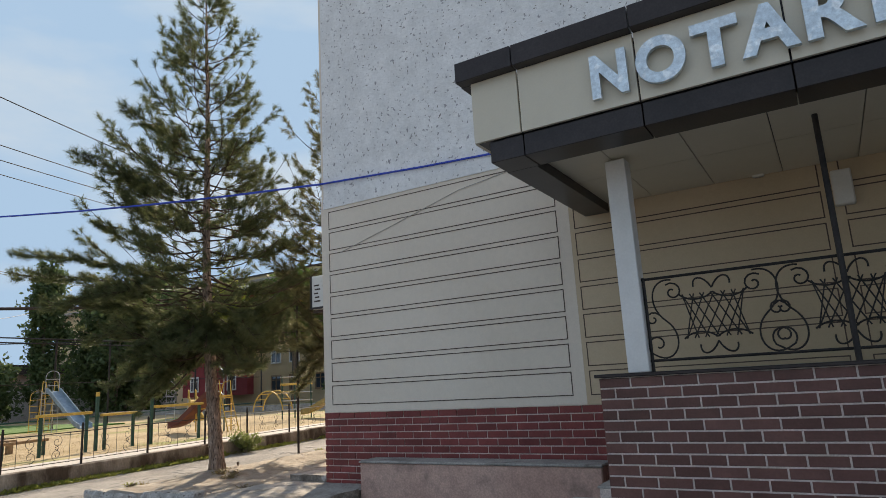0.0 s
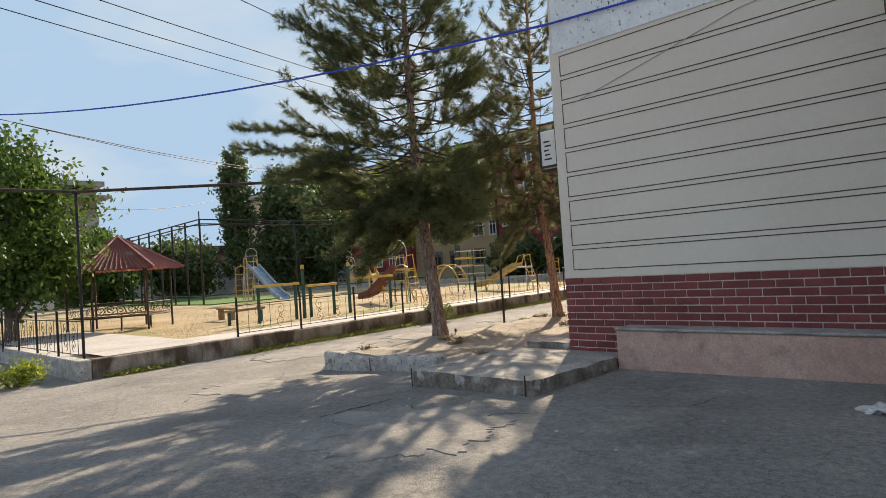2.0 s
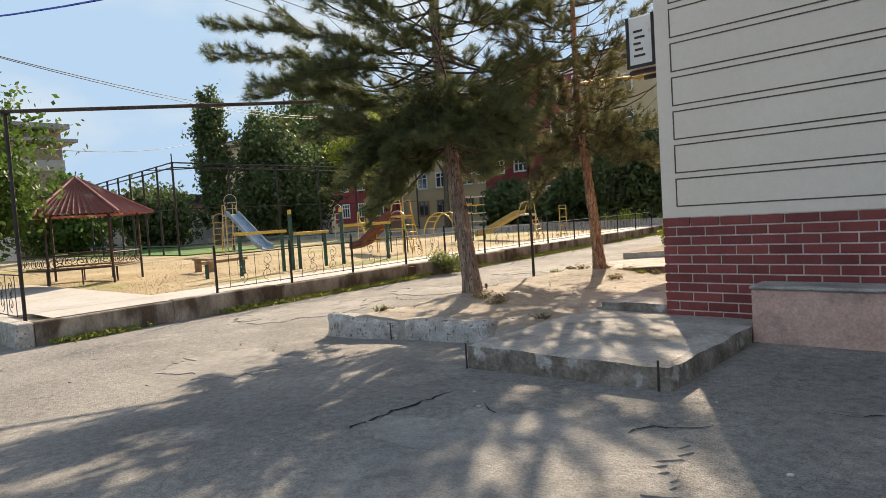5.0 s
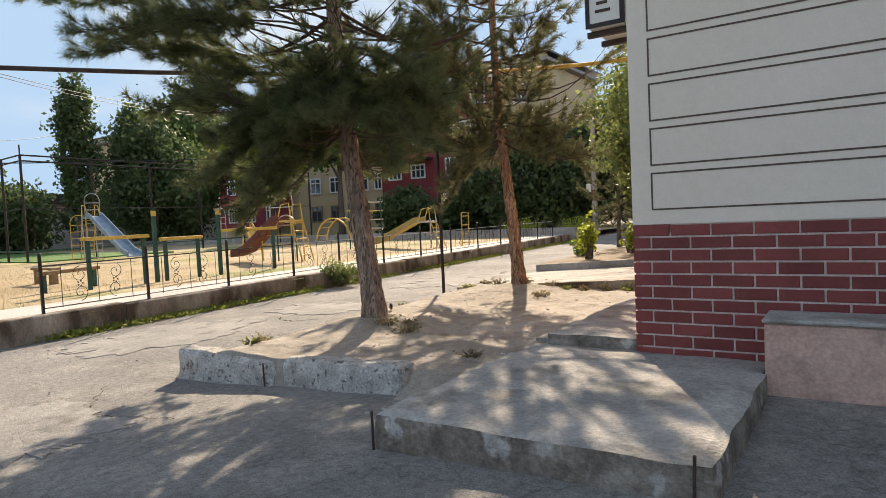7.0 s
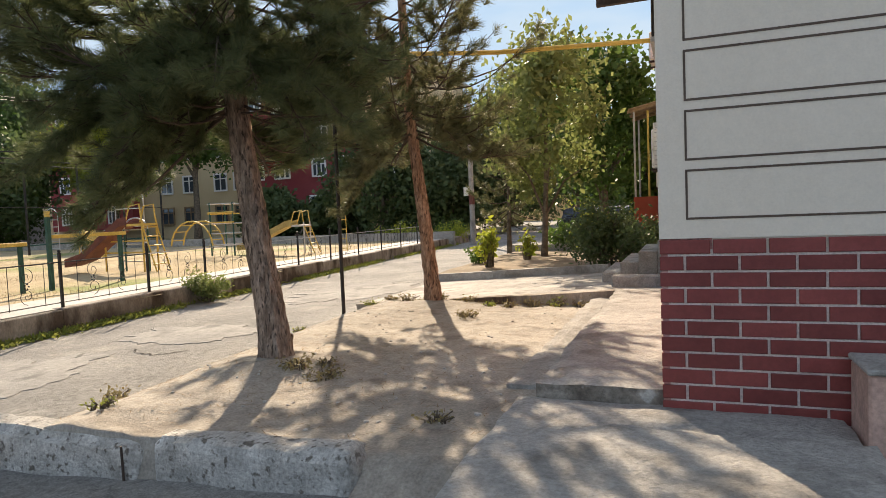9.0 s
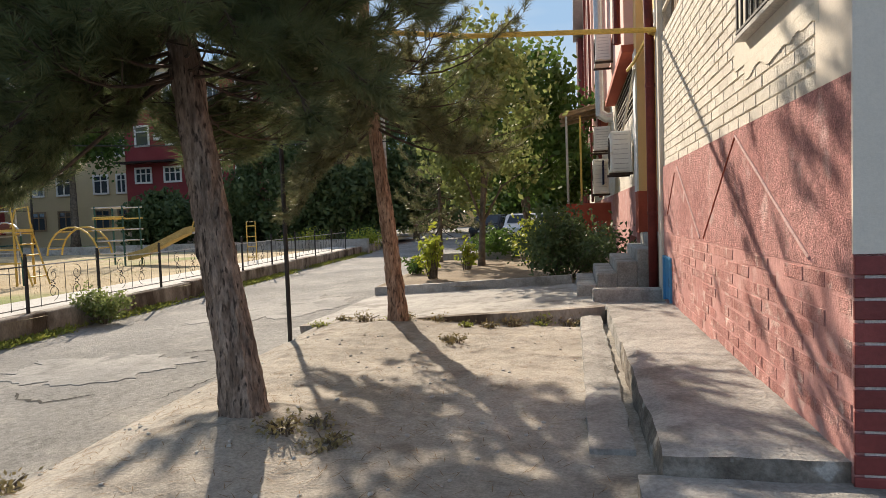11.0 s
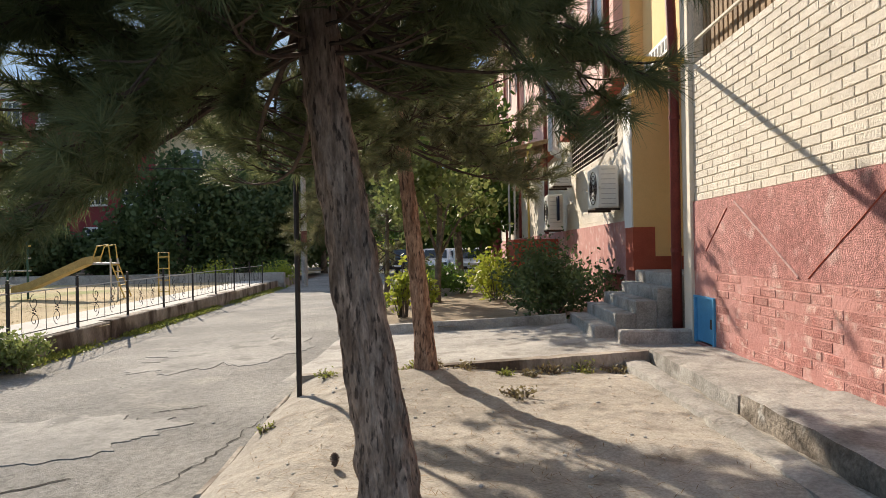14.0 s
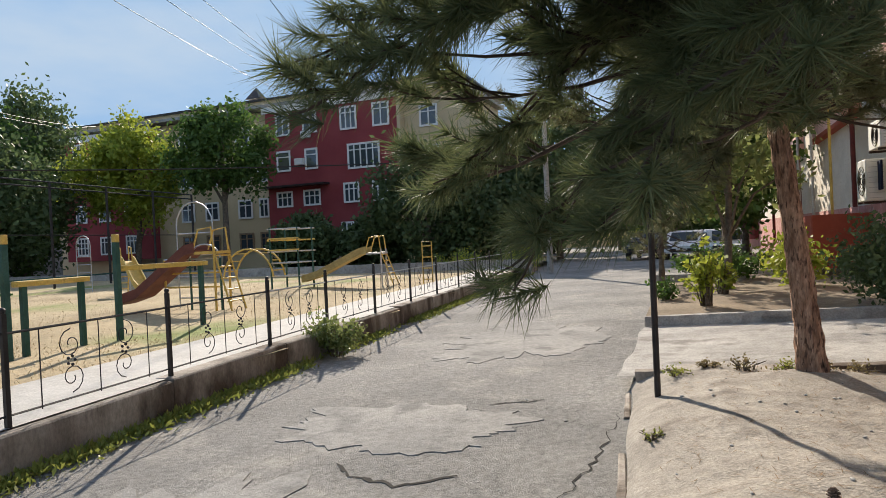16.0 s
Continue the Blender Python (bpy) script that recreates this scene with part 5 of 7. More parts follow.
rough_block("kerb_block", -0.62, 0.60, -0.11, 0.11, -0.2, 0.07, WHITEBLOCK, "chipped whitewashed concrete kerb block", "kerb", 15, 0.020, 0.05, pose(-7.68, 5.70, 0.0, 0, -2.4, -3.0), "")
def court_z(x, y):
    return max(road_z(x, y) + 0.012, 0.09 + 0.068 * min(0, x + 6.8)) + 0.006 * n2(x, y, 1.5)


structure(skewed("forecourt", steps_of(0, 1, 0.03), steps_of(11.05, 14.2, 0.12), lambda y: -10.15 + 0.07 * n2(y, 1, 1.3), lambda y: -5.5, court_z, CONCRETE), "dusty concrete forecourt before the steps", "pavement")
rough_block("bed_kerb", 0, 3.5, -0.07, 0.07, -0.35, 0.035, KERBWALL, "thin concrete kerb between sand bed and forecourt", "kerb", 18, 0.01, 0.12, pose(-10.0, 11.02, -0.10, 0, -3.4, 0))
rough_block("garden_kerb", 0, 3.3, -0.075, 0.075, -0.35, 0.12, CONCRETE, "pale concrete kerb of the garden bed", "kerb", 19, 0.008, 0.12, pose(-10.1, 14.3, -0.11, 0, -3.6, -9.5))
structure(sheet("garden_bed", steps_of(-10.1, -5.9, 0.2), steps_of(12.3, 34, 0.4), lambda x, y: 0.03 + 0.04 * n2(x, y, 0.8), EARTH, lambda x, y: y > 14.35 - (x + 10.1) * 0.167 and (y < 20 or x > -8.5)), "leaf-littered earth of the garden bed", "earth")
rough_block("garden_kerb_far", -10.3, -8.4, 20.2, 20.45, -0.4, 0.2, CONCRETE, "pale concrete kerb closing the garden bed", "kerb", 23, 0.01, 0.15)

stoop = tagged(empty("entrance_steps", 0, 0, 0), "worn concrete entrance steps rising to the recess", "steps")
for i in range(5):
    x0 = [-6.80, -6.55, -6.31, -6.06, -5.86][i]
    z1 = [0.225, 0.37, 0.515, 0.66, 0.815][i]
    x1 = [-6.551, -6.311, -6.061, -5.861, -4.85][i]
    y0 = 12.18 if i < 4 else 12.16
    part("step" if i < 4 else "landing", boxed(x0, x1, y0, 13.86, -0.3, z1, bev=0.014), CONCRETE, stoop)
well = structure(part("light_well_kerb", boxed(-6.62, -5.83, 11.66, 11.8, -0.2, 0.24, bev=0.02), CONCRETE), "low concrete upstand before the basement door", "kerb")
bdoor = structure(new("door_1"), "small bright blue basement hatch door", "door")
part("leaf", boxed(SIDE_X - 0.012, SIDE_X + 0.03, 11.14, 11.6, 0.14, 0.6, bev=0.004), BLUEPAINT, bdoor)
bm = bmesh.new()
for a in ((11.1, 11.14, 0.12, 0.62), (11.6, 11.64, 0.12, 0.62), (11.14, 11.6, 0.60, 0.62)):
    box(bm, SIDE_X - 0.036, SIDE_X + 0.05, a[0], a[1], a[2], a[3])
part("frame", bm, BLUEPAINT, bdoor)
part("lock", boxed(SIDE_X - 0.035, SIDE_X - 0.013, 11.13, 11.2, 0.3, 0.4, bev=0.004), IRON, bdoor)

bench = tagged(empty("concrete_block", -3.5, 6.4, 0), "long pink-washed concrete block against the plinth", "block")
bench.matrix_world = Matrix.Identity(4)
part("body", boxed(-4.99, -2.06, 6.24, FRONT_Y - 0.03, -0.3, 0.385, bev=0.012), PINKCON, bench)
part("top_slab", boxed(-5.0, -2.05, 6.225, FRONT_Y - 0.02, 0.386, 0.412, bev=0.008), CONCRETE, bench, "worn grey cement top")

# ---- porch ----
porch = structure(new("porch_wall"), "brown tiled porch wall with pale joints", "wall")
part("core", boxed(-1.625, 5.0, 5.10, 5.4, -0.3, 1.235), GROUT, porch)
part("core_side", boxed(-1.625, -1.4, 5.4, 6.59, -0.3, 1.235), GROUT, porch)
part("coping", boxed(-1.66, 5.0, 5.06, 5.42, 1.236, 1.262, bev=0.005), BROWNPANEL, porch)
part("low_core", boxed(-2.12, -1.64, 5.12, 5.62, -0.3, 0.205), GROUT, porch)
part("low_cap", boxed(-2.14, -1.64, 5.09, 5.64, 0.206, 0.225, bev=0.004), PATHCON, porch, "pale stone cap")
part("mid_core", boxed(-1.9, -1.64, 5.64, 6.1, -0.3, 0.30), GROUT, porch)
part("mid_cap", boxed(-1.92, -1.64, 5.64, 6.12, 0.301, 0.32, bev=0.004), PATHCON, porch)
structure(part("porch_floor", boxed(-1.4, 5.0, 5.4, FRONT_Y, 0.5, 0.6), CONCRETE), "concrete porch floor", "floor")
# Out of view: added to keep light from the right out of the porch.
structure(part("wall_porch_end", boxed(1.6, 1.8, 4.7, FRONT_Y - 0.01, 0.61, 3.019), PLASTER), "unseen plain wall added to darken the porch", "wall")
rag = bmesh.new()
bmesh.ops.create_grid(rag, x_segments=34, y_segments=14, size=0.5)
for v in rag.verts:
    x, y = v.co.x, v.co.y
    h = 0.07 + 0.06 * noise.noise(Vector((x * 7, y * 5, 1.0))) + 0.05 * abs(noise.noise(Vector((x * 4, y * 9, 5.0))))
    h *= 1 - 0.6 * abs(x * 2) ** 2
    v.co = Vector((x * 0.50 + 0.05 * noise.noise(Vector((y * 6, x * 3, 2))), y * (0.13 + 0.13 * (x + 0.5)) + 0.07 * math.sin(x * 7) + 0.04 * noise.noise(Vector((x * 6, y * 5, 8))), max(0.006, h)))
bmesh.ops.solidify(rag, geom=rag.faces[:], thickness=0.008)
ragob = tagged(part("rag", rag, CLOTH, None, "", True), "crumpled dingy white rag dropped by the porch step", "rag")
ragob.matrix_world = pose(-2.33, 5.28, -0.035, 0, 0, 18)

col = structure(part("porch_column", boxed(-1.40, -1.235, 5.12, 5.285, 1.263, 3.0, bev=0.006), WHITEPAINT), "square off-white porch column", "column")
can = tagged(empty("canopy", 0, 0, 0), "porch canopy of beige panels with dark brown trim", "canopy")
CX0, CY0 = -2.19, 4.30
seams = [-2.19, -1.78, -0.88, 0.05, 1.0, 2.0, 3.0, 4.0, 5.0]
for a, b in zip(seams, seams[1:]):
    part("fascia_panel", boxed(a + 0.006, b - 0.006, CY0, CY0 + 0.03, 3.11, 3.62, bev=0.003), BEIGEPANEL, can)
    part("top_trim", boxed(a + 0.004 - (0.09 if a == CX0 else 0), b - 0.004, CY0 - 0.09, CY0 + 0.02, 3.621, 3.79, bev=0.004), BROWNPANEL, can)
    part("bottom_trim", boxed(a + 0.004 + (0.12 if a == CX0 else 0), b - 0.004, CY0 + 0.03, CY0 + 0.33, 2.93, 3.10, bev=0.004), BROWNPANEL, can)
part("fascia_panel", boxed(CX0, CX0 + 0.03, CY0 + 0.032, FRONT_Y - 0.01, 3.11, 3.62), BEIGEPANEL, can)
part("top_trim", boxed(CX0 - 0.09, CX0 + 0.02, CY0 + 0.021, FRONT_Y - 0.01, 3.621, 3.79), BROWNPANEL, can)
part("bottom_trim", boxed(CX0 + 0.12, CX0 + 0.38, CY0 + 0.332, FRONT_Y - 0.01, 2.93, 3.10), BROWNPANEL, can)
sx = [-1.81, -1.35, -0.75, -0.15, 0.45, 1.05, 1.65, 2.4, 3.0, 4.0, 5.0]
for a, b in zip(sx, sx[1:]):
    part("soffit_panel", boxed(a + 0.004, b - 0.004, CY0 + 0.332, 5.6, 3.02, 3.05), BEIGEPANEL, can)
    part("soffit_panel", boxed(a + 0.004, b - 0.004, 5.608, FRONT_Y - 0.01, 3.02, 3.05), BEIGEPANEL, can)
part("deck", boxed(CX0 + 0.031, 5.0, CY0 + 0.031, FRONT_Y - 0.01, 3.11, 3.6), BROWNPANEL, can)


def letter(ch, x, wide, size):
    cu = bpy.data.curves.new("letter", "FONT")
    cu.body, cu.size, cu.extrude, cu.offset, cu.bevel_depth = ch, size, 0.018, 0.018, 0.0
    cu.align_x = "LEFT"
    tmp = bpy.data.objects.new("tmp_letter", cu)
    scene.collection.objects.link(tmp)
    bpy.context.view_layer.update()
    me = bpy.data.meshes.new_from_object(tmp.evaluated_get(bpy.context.evaluated_depsgraph_get()))
    bpy.data.objects.remove(tmp)
    me.materials.clear()
    bb = [v.co.x for v in me.vertices]
    me.transform(Matrix.Diagonal((wide / (max(bb) - min(bb)), 1, 1, 1)) @ Matrix.Translation((-min(bb), 0, 0)))
    ob = shell("letter", me, LETTER, can, "scratched steel letter " + ch)
    ob.matrix_world = pose(x, CY0 - 0.045, 3.195, 90, 0, 0)
    return ob


for ch, x, wide in (("N", -1.19, 0.26), ("O", -0.87, 0.33), ("T", -0.50, 0.29), ("A", -0.21, 0.33), ("R", 0.155, 0.30), ("I", 0.50, 0.085)):
    letter(ch, x, wide, 0.43)
lampbox = tagged(part("wall_box", boxed(0.21, 0.37, FRONT_Y - 0.09, FRONT_Y - 0.004, 2.60, 2.92, bev=0.012), AGEDWHITE), "white plastic meter box on the porch wall", "box")
sensor = tagged(part("junction_box", boxed(-0.41, -0.31, FRONT_Y - 0.06, FRONT_Y - 0.004, 3.0, 3.11, bev=0.008), AGEDWHITE), "small square white junction box under the soffit", "box")
bar = structure(part("porch_post", tubed([(0.14, 5.16, 1.262), (0.14, 5.16, 3.02)], 0.02, 8), IRON), "thin black steel porch post", "post")

rail = tagged(empty("porch_railing", 0, 0, 0), "wrought iron railing with lattice hearts and scrolls", "railing")
RY = 5.2
for z in (1.345, 1.985):
    part("rail", tubed([(-1.235, RY, z), (1.59, RY, z)], 0.012, 6), IRON, rail)
for px in (-1.22, 1.5):
    part("upright", tubed([(px, RY, 1.262), (px, RY, 2.0)], 0.013, 6), IRON, rail)


def bez(p, n=16):
    out = []
    for i in range(n + 1):
        t = i / n
        out.append(((1 - t) ** 3 * p[0][0] + 3 * (1 - t) ** 2 * t * p[1][0] + 3 * (1 - t) * t * t * p[2][0] + t ** 3 * p[3][0],
                    (1 - t) ** 3 * p[0][1] + 3 * (1 - t) ** 2 * t * p[1][1] + 3 * (1 - t) * t * t * p[2][1] + t ** 3 * p[3][1]))
    return out


def lyre(cx):
    """One lattice motif with S-scrolls at its sides."""
    zc = 1.665
    for s in (1, -1):
        bm = bmesh.new()
        path = bez([(0.20, 0.12), (0.22, 0.29), (0.50, 0.36), (0.50, 0.10)]) + bez([(0.50, 0.10), (0.50, -0.14), (0.18, -0.04), (0.21, -0.12)], 4)[1:]
        hook = scroll(0.29, 0.20, 0.075, 1.2, 0.9, 1, 14)
        big = bez([(0.29, 0.295), (0.46, 0.33), (0.50, 0.10), (0.36, -0.02)], 18) + bez([(0.36, -0.02), (0.22, -0.14), (0.30, -0.36), (0.45, -0.29)], 14)[1:] + scroll(0.44, -0.20, 0.09, 1.0, -1.2, 1, 14)[1:]
        for path in (big, hook, scroll(0.46, 0.0, 0.06, 1.1, 2.6, -1, 12)):
            tube(bm, [(cx + s * u, RY, zc + z) for u, z in path], 0.0065, 4)
        for path in (bez([(0.0, 0.2), (0.05, 0.31), (0.14, 0.31), (0.13, 0.22)], 12), bez([(0.0, -0.2), (0.05, -0.31), (0.14, -0.31), (0.13, -0.22)], 12)):
            tube(bm, [(cx + s * u, RY, zc + z) for u, z in path], 0.0065, 4)
        part("scroll", bm, IRON, rail)
    bm = bmesh.new()
    for k in range(-3, 4):
        for s in (1, -1):
            u0, u1 = k * 0.075 - 0.09 * s, k * 0.075 + 0.09 * s
            tube(bm, [(cx + max(-0.22, min(0.22, u0)), RY, zc - 0.17), (cx + max(-0.22, min(0.22, u1)), RY, zc + 0.17)], 0.005, 4)
    part("lattice", bm, IRON, rail)
    for z, b in ((0.17, -0.12), (-0.17, 0.12)):
        for a0, a1 in ((-0.24, 0.0), (0.0, 0.24)):
            part("lattice_arch", tubed([(cx + u, RY, zc + zz) for u, zz in bez([(a0, z), (a0 + 0.06, z + b * 0.5), (a1 - 0.06, z + b * 0.5), (a1, z)], 10)], 0.0065, 4), IRON, rail)


for cx in (-0.72, 0.16, 1.0):
    lyre(cx)

# ---- window in the side wall ----
win = structure(new("window_1"), "white window behind black iron bars", "window")
wy0, wy1, wz0, wz1 = WIN
part("pane", boxed(SIDE_X + 0.16, SIDE_X + 0.17, wy0 + 0.05, wy1 - 0.05, wz0 + 0.05, wz1 - 0.05), GLASS, win)
for a in ((wy0, wy1, wz0, wz0 + 0.07), (wy0, wy1, wz1 - 0.07, wz1), (wy0, wy0 + 0.06, wz0 + 0.07, wz1 - 0.07), (wy1 - 0.06, wy1, wz0 + 0.07, wz1 - 0.07), ((wy0 + wy1) / 2 - 0.04, (wy0 + wy1) / 2 + 0.04, wz0 + 0.07, wz1 - 0.07)):
    part("frame_bar", boxed(SIDE_X + 0.10, SIDE_X + 0.158, a[0], a[1], a[2], a[3], bev=0.006), WHITEPAINT, win)
part("curtain", boxed(SIDE_X + 0.24, SIDE_X + 0.25, wy0, wy1, wz0, wz1), WHITEPAINT, win, "pale curtain")
part("sill", boxed(SIDE_X - 0.07, SIDE_X + 0.10, wy0 - 0.03, wy1 + 0.03, wz0 - 0.03, wz0, bev=0.004), PATHCON, win)
grille = tagged(empty("window_grille", 0, 0, 0), "black iron bars standing before the window", "grille")
for k in range(9):
    y = wy0 - 0.01 + (wy1 - wy0 + 0.02) * k / 8
    part("bar", tubed([(SIDE_X - 0.055, y, wz0 + 0.005), (SIDE_X - 0.055, y, wz1 + 0.02)], 0.009, 5), IRON, grille)
for z in (wz0 + 0.02, wz0 + 0.5, wz1):
    part("cross_bar", tubed([(SIDE_X - 0.055, wy0 - 0.02, z), (SIDE_X - 0.055, wy1 + 0.02, z)], 0.011, 5), IRON, grille)
part("room_dark", boxed(SIDE_X + 0.38, SIDE_X + 0.39, 6.9, 9.0, 1.9, 3.6), BLACKVOID, win)

loggia = tagged(empty("loggia_screen", 0, 0, 0), "brown timber slats closing the upper loggia", "screen")
for k in range(22):
    y = LOGGIA[0] + 0.06 + (LOGGIA[1] - LOGGIA[0] - 0.12) * k / 21
    part("slat", boxed(SIDE_X + 0.10, SIDE_X + 0.13, y - 0.035, y + 0.035, LOGGIA[2], LOGGIA[3]), OLDWOOD, loggia)
for z in (3.35, 4.2):
    part("rail", tubed([(SIDE_X + 0.02, LOGGIA[0], z), (SIDE_X + 0.02, LOGGIA[1], z)], 0.02, 5), CREAMPLASTER, loggia)
part("back", boxed(SIDE_X + 0.3, SIDE_X + 0.32, LOGGIA[0], LOGGIA[1], LOGGIA[2], LOGGIA[3]), BLACKVOID, loggia)

PINKBEAD = mat("pale_pink_mortar", (0.52, 0.33, 0.30), (0.60, 0.40, 0.37), 5.0, 0.92, 0.3, 50)
# repair strips on the stucco
for a, b in (((10.61, 1.55), (9.51, 0.90)), ((8.31, 1.58), (7.05, 0.91)), ((8.33, 1.58), (9.38, 0.90)), ((10.78, 1.50), (11.32, 1.09))):
    A, B = Vector((SIDE_X - 0.016, a[0], a[1])), Vector((SIDE_X - 0.016, b[0], b[1]))
    part("mortar_repair", tubed([A.lerp(B, i / 12) + Vector((0, 0.012 * noise.noise(Vector((i, a[0], 0))), 0)) for i in range(13)], 0.006 if b[0] > a[0] else 0.011, 6), REDPAINT if b[0] > a[0] else PINKBEAD, side, "red-brown rod on the stucco" if b[0] > a[0] else "pale mortar repair line")

# ---- pipes, cables, units on the walls ----
drain = tagged(empty("drainpipe", 0, 0, 0), "dark oxide-red drainpipe beside the steps", "drainpipe")
part("pipe", tubed([(-5.90, 11.97, 0.16), (-5.90, 11.97, 3.2), (-5.92, 12.0, 4.2), (-5.92, 12.0, 11.5)], 0.055, 10), DARKRED, drain, smooth=True)
for z in (1.1, 2.6, 4.4, 6.5):
    part("bracket", tubed([(-5.90, 11.97, z - 0.02), (-5.90, 11.97, z + 0.02)], 0.062, 10), DARKRED, drain)
gas = tagged(empty("gas_pipe", 0, 0, 0), "thin gas pipe carried overhead on iron poles", "pipe")
part("yellow_run", tubed([(-5.79, 11.80, 3.19), (-7.96, 11.45, 3.22), (-9.77, 10.25, 3.15)], 0.03, 8), YELLOW, gas, "yellow painted run")
part("grey_run", tubed([(-9.77, 10.25, 3.15), (-11.75, 6.97, 3.0), (-13.95, 3.62, 2.95)], 0.028, 8), RUSTIRON, gas)
part("grey_run", tubed([(-13.95, 3.62, 2.95), (-14.02, 2.4, 2.95), (-14.2, -12, 2.9)], 0.028, 8), RUSTIRON, gas)
part("riser", tubed([(-5.86, 12.3, 3.19), (-5.86, 11.80, 3.19)], 0.03, 8), YELLOW, gas)
part("branch", tubed([(-5.9, 13.88, 3.19), (-5.95, 16.8, 2.2)], 0.02, 6), CREAMPLASTER, gas)
part("branch", tubed([(-5.9, 11.80, 3.19), (-5.9, 13.88, 3.3), (-5.95, 14.4, 3.3)], 0.025, 6), YELLOW, gas)
for (px, py, pz0, pz1, r) in ((-9.765, 10.22, -0.40, 3.14, 0.024), (-13.97, 3.62, -0.1, 2.94, 0.026)):
    p = tagged(empty("pipe_pole", px, py, 0), "slim dark iron pole carrying the gas pipe", "pole", "pipe poles")
    part("shaft", tubed([(0, 0, pz0), (0, 0, pz1)], r, 8), IRON, p)
    part("saddle", boxed(-0.05, 0.05, -0.05, 0.05, pz1 - 0.03, pz1 - 0.001), IRON, p)

cab = tagged(empty("blue_cable", 0, 0, 0), "bright blue cable sagging away from the wall", "cable")
part("span", tubed([(-2.2, 6.52, 3.78), (-2.85, 6.57, 3.88), (-4.08, 6.57, 3.95), (-5.79, 6.55, 4.07)], 0.014, 5), BLUECABLE, cab)
part("span", tubed(sag((-5.79, 6.55, 4.07), (-26.0, 2.2, 6.9), 0.55), 0.016, 5), BLUECABLE, cab)
wires = [((-9, -14, 6.6), (-36, 50.3, 13.4)), ((-10.5, -14, 6.9), (-37, 50.3, 13.5)), ((-12, -14, 7.4), (-39, 50.3, 13.5)), ((-6, -14, 7.2), (-34, 50.3, 13.3)),
         ((-16, -6, 6.2), (-58, 47, 12.8)), ((-16.4, -6, 6.5), (-59, 47, 12.8)), ((-17, -6, 5.2), (-50, 25.9, 8.2))]
for i, (a, b) in enumerate(wires):
    w = tagged(part("overhead_wire", tubed(sag(a, b, 0.9 + 0.15 * i, 24), 0.014, 4), BLACKCABLE), "thin dark overhead wire across the sky", "wire", "overhead wires")
tele = tagged(part("slack_wire", tubed([(-5.5, 6.585, 3.05), (-4.6, 6.585, 3.28), (-3.6, 6.585, 3.55), (-2.3, 6.585, 3.72)], 0.004, 4), PATHCON), "thin slack wire running down the plaster", "wire")
cable2 = tagged(part("pitch_cable", tubed(sag((-14.6, 31, 4.5), (-34, 14, 4.1), 0.3), 0.02, 4), BLACKCABLE), "dark cable strung above the playground", "wire")
pole = tagged(empty("utility_pole", -14.9, 31.2, 0), "concrete utility pole with brown top", "pole")
part("shaft", tubed([(0, 0, -0.3), (0, 0, 6.4)], 0.13, 10, taper=0.09), CONCRETE, pole)
part("band", tubed([(0, 0, 1.5), (0, 0, 2.0)], 0.132, 10), RUSTSLIDE, pole)
part("meter_box", boxed(-0.35, -0.13, -0.1, 0.1, 1.9, 2.3, bev=0.01), AGEDWHITE, pole)


def ac_unit(x, y0, y1, z0, z1, depth=0.3, louvre=True):
    u = tagged(empty("air_conditioner", 0, 0, 0), "yellowed white air conditioner unit on wall brackets", "air conditioner", "air conditioners")
    part("casing", boxed(x - depth, x, y0, y1, z0, z1, bev=0.018), AGEDWHITE, u)
    bm = bmesh.new()
    r = min(y1 - y0, z1 - z0) * 0.40
    for rr in (r, r * 0.75, r * 0.5, r * 0.25):
        tube(bm, [(x - depth - 0.006, y0 + (y1 - y0) * 0.42 + rr * math.cos(a), (z0 + z1) / 2 + rr * math.sin(a)) for a in np.linspace(0, 2 * math.pi, 20)], 0.006, 4)
    part("fan_guard", bm, RUSTIRON, u, "dark wire fan guard")
    bm = bmesh.new()
    for k in range(8):
        z = z0 + 0.06 + (z1 - z0 - 0.12) * k / 7
        box(bm, x - depth + 0.05, x - 0.05, y0 - 0.003, y0 + 0.001, z - 0.006, z + 0.006)
    if louvre:
        part("side_louvre", bm, PATHCON, u)
    if not louvre:
        for a in ((x - depth, x - depth + 0.03, z0, z1), (x - 0.035, x, z0, z1), (x - depth + 0.03, x - 0.035, z0, z0 + 0.03)):
            part("dark_edge", boxed(a[0], a[1], y0 - 0.006, y0 + 0.001, a[2], a[3]), IRON, u, "dark rubber edging")
        for k in range(5):
            part("vent_slot", boxed(x - depth + 0.07 + 0.012 * (k % 2), x - 0.10 - 0.02 * (k % 3), y0 - 0.004, y0 + 0.001, z0 + 0.10 + k * 0.055, z0 + 0.12 + k * 0.055), RUSTIRON, u)
    for y in (y0 + 0.1, y1 - 0.1):
        part("bracket", boxed(x - depth - 0.02, x + 0.03, y - 0.02, y + 0.02, z0 - 0.04, z0 - 0.002), RUSTIRON, u)
    return u


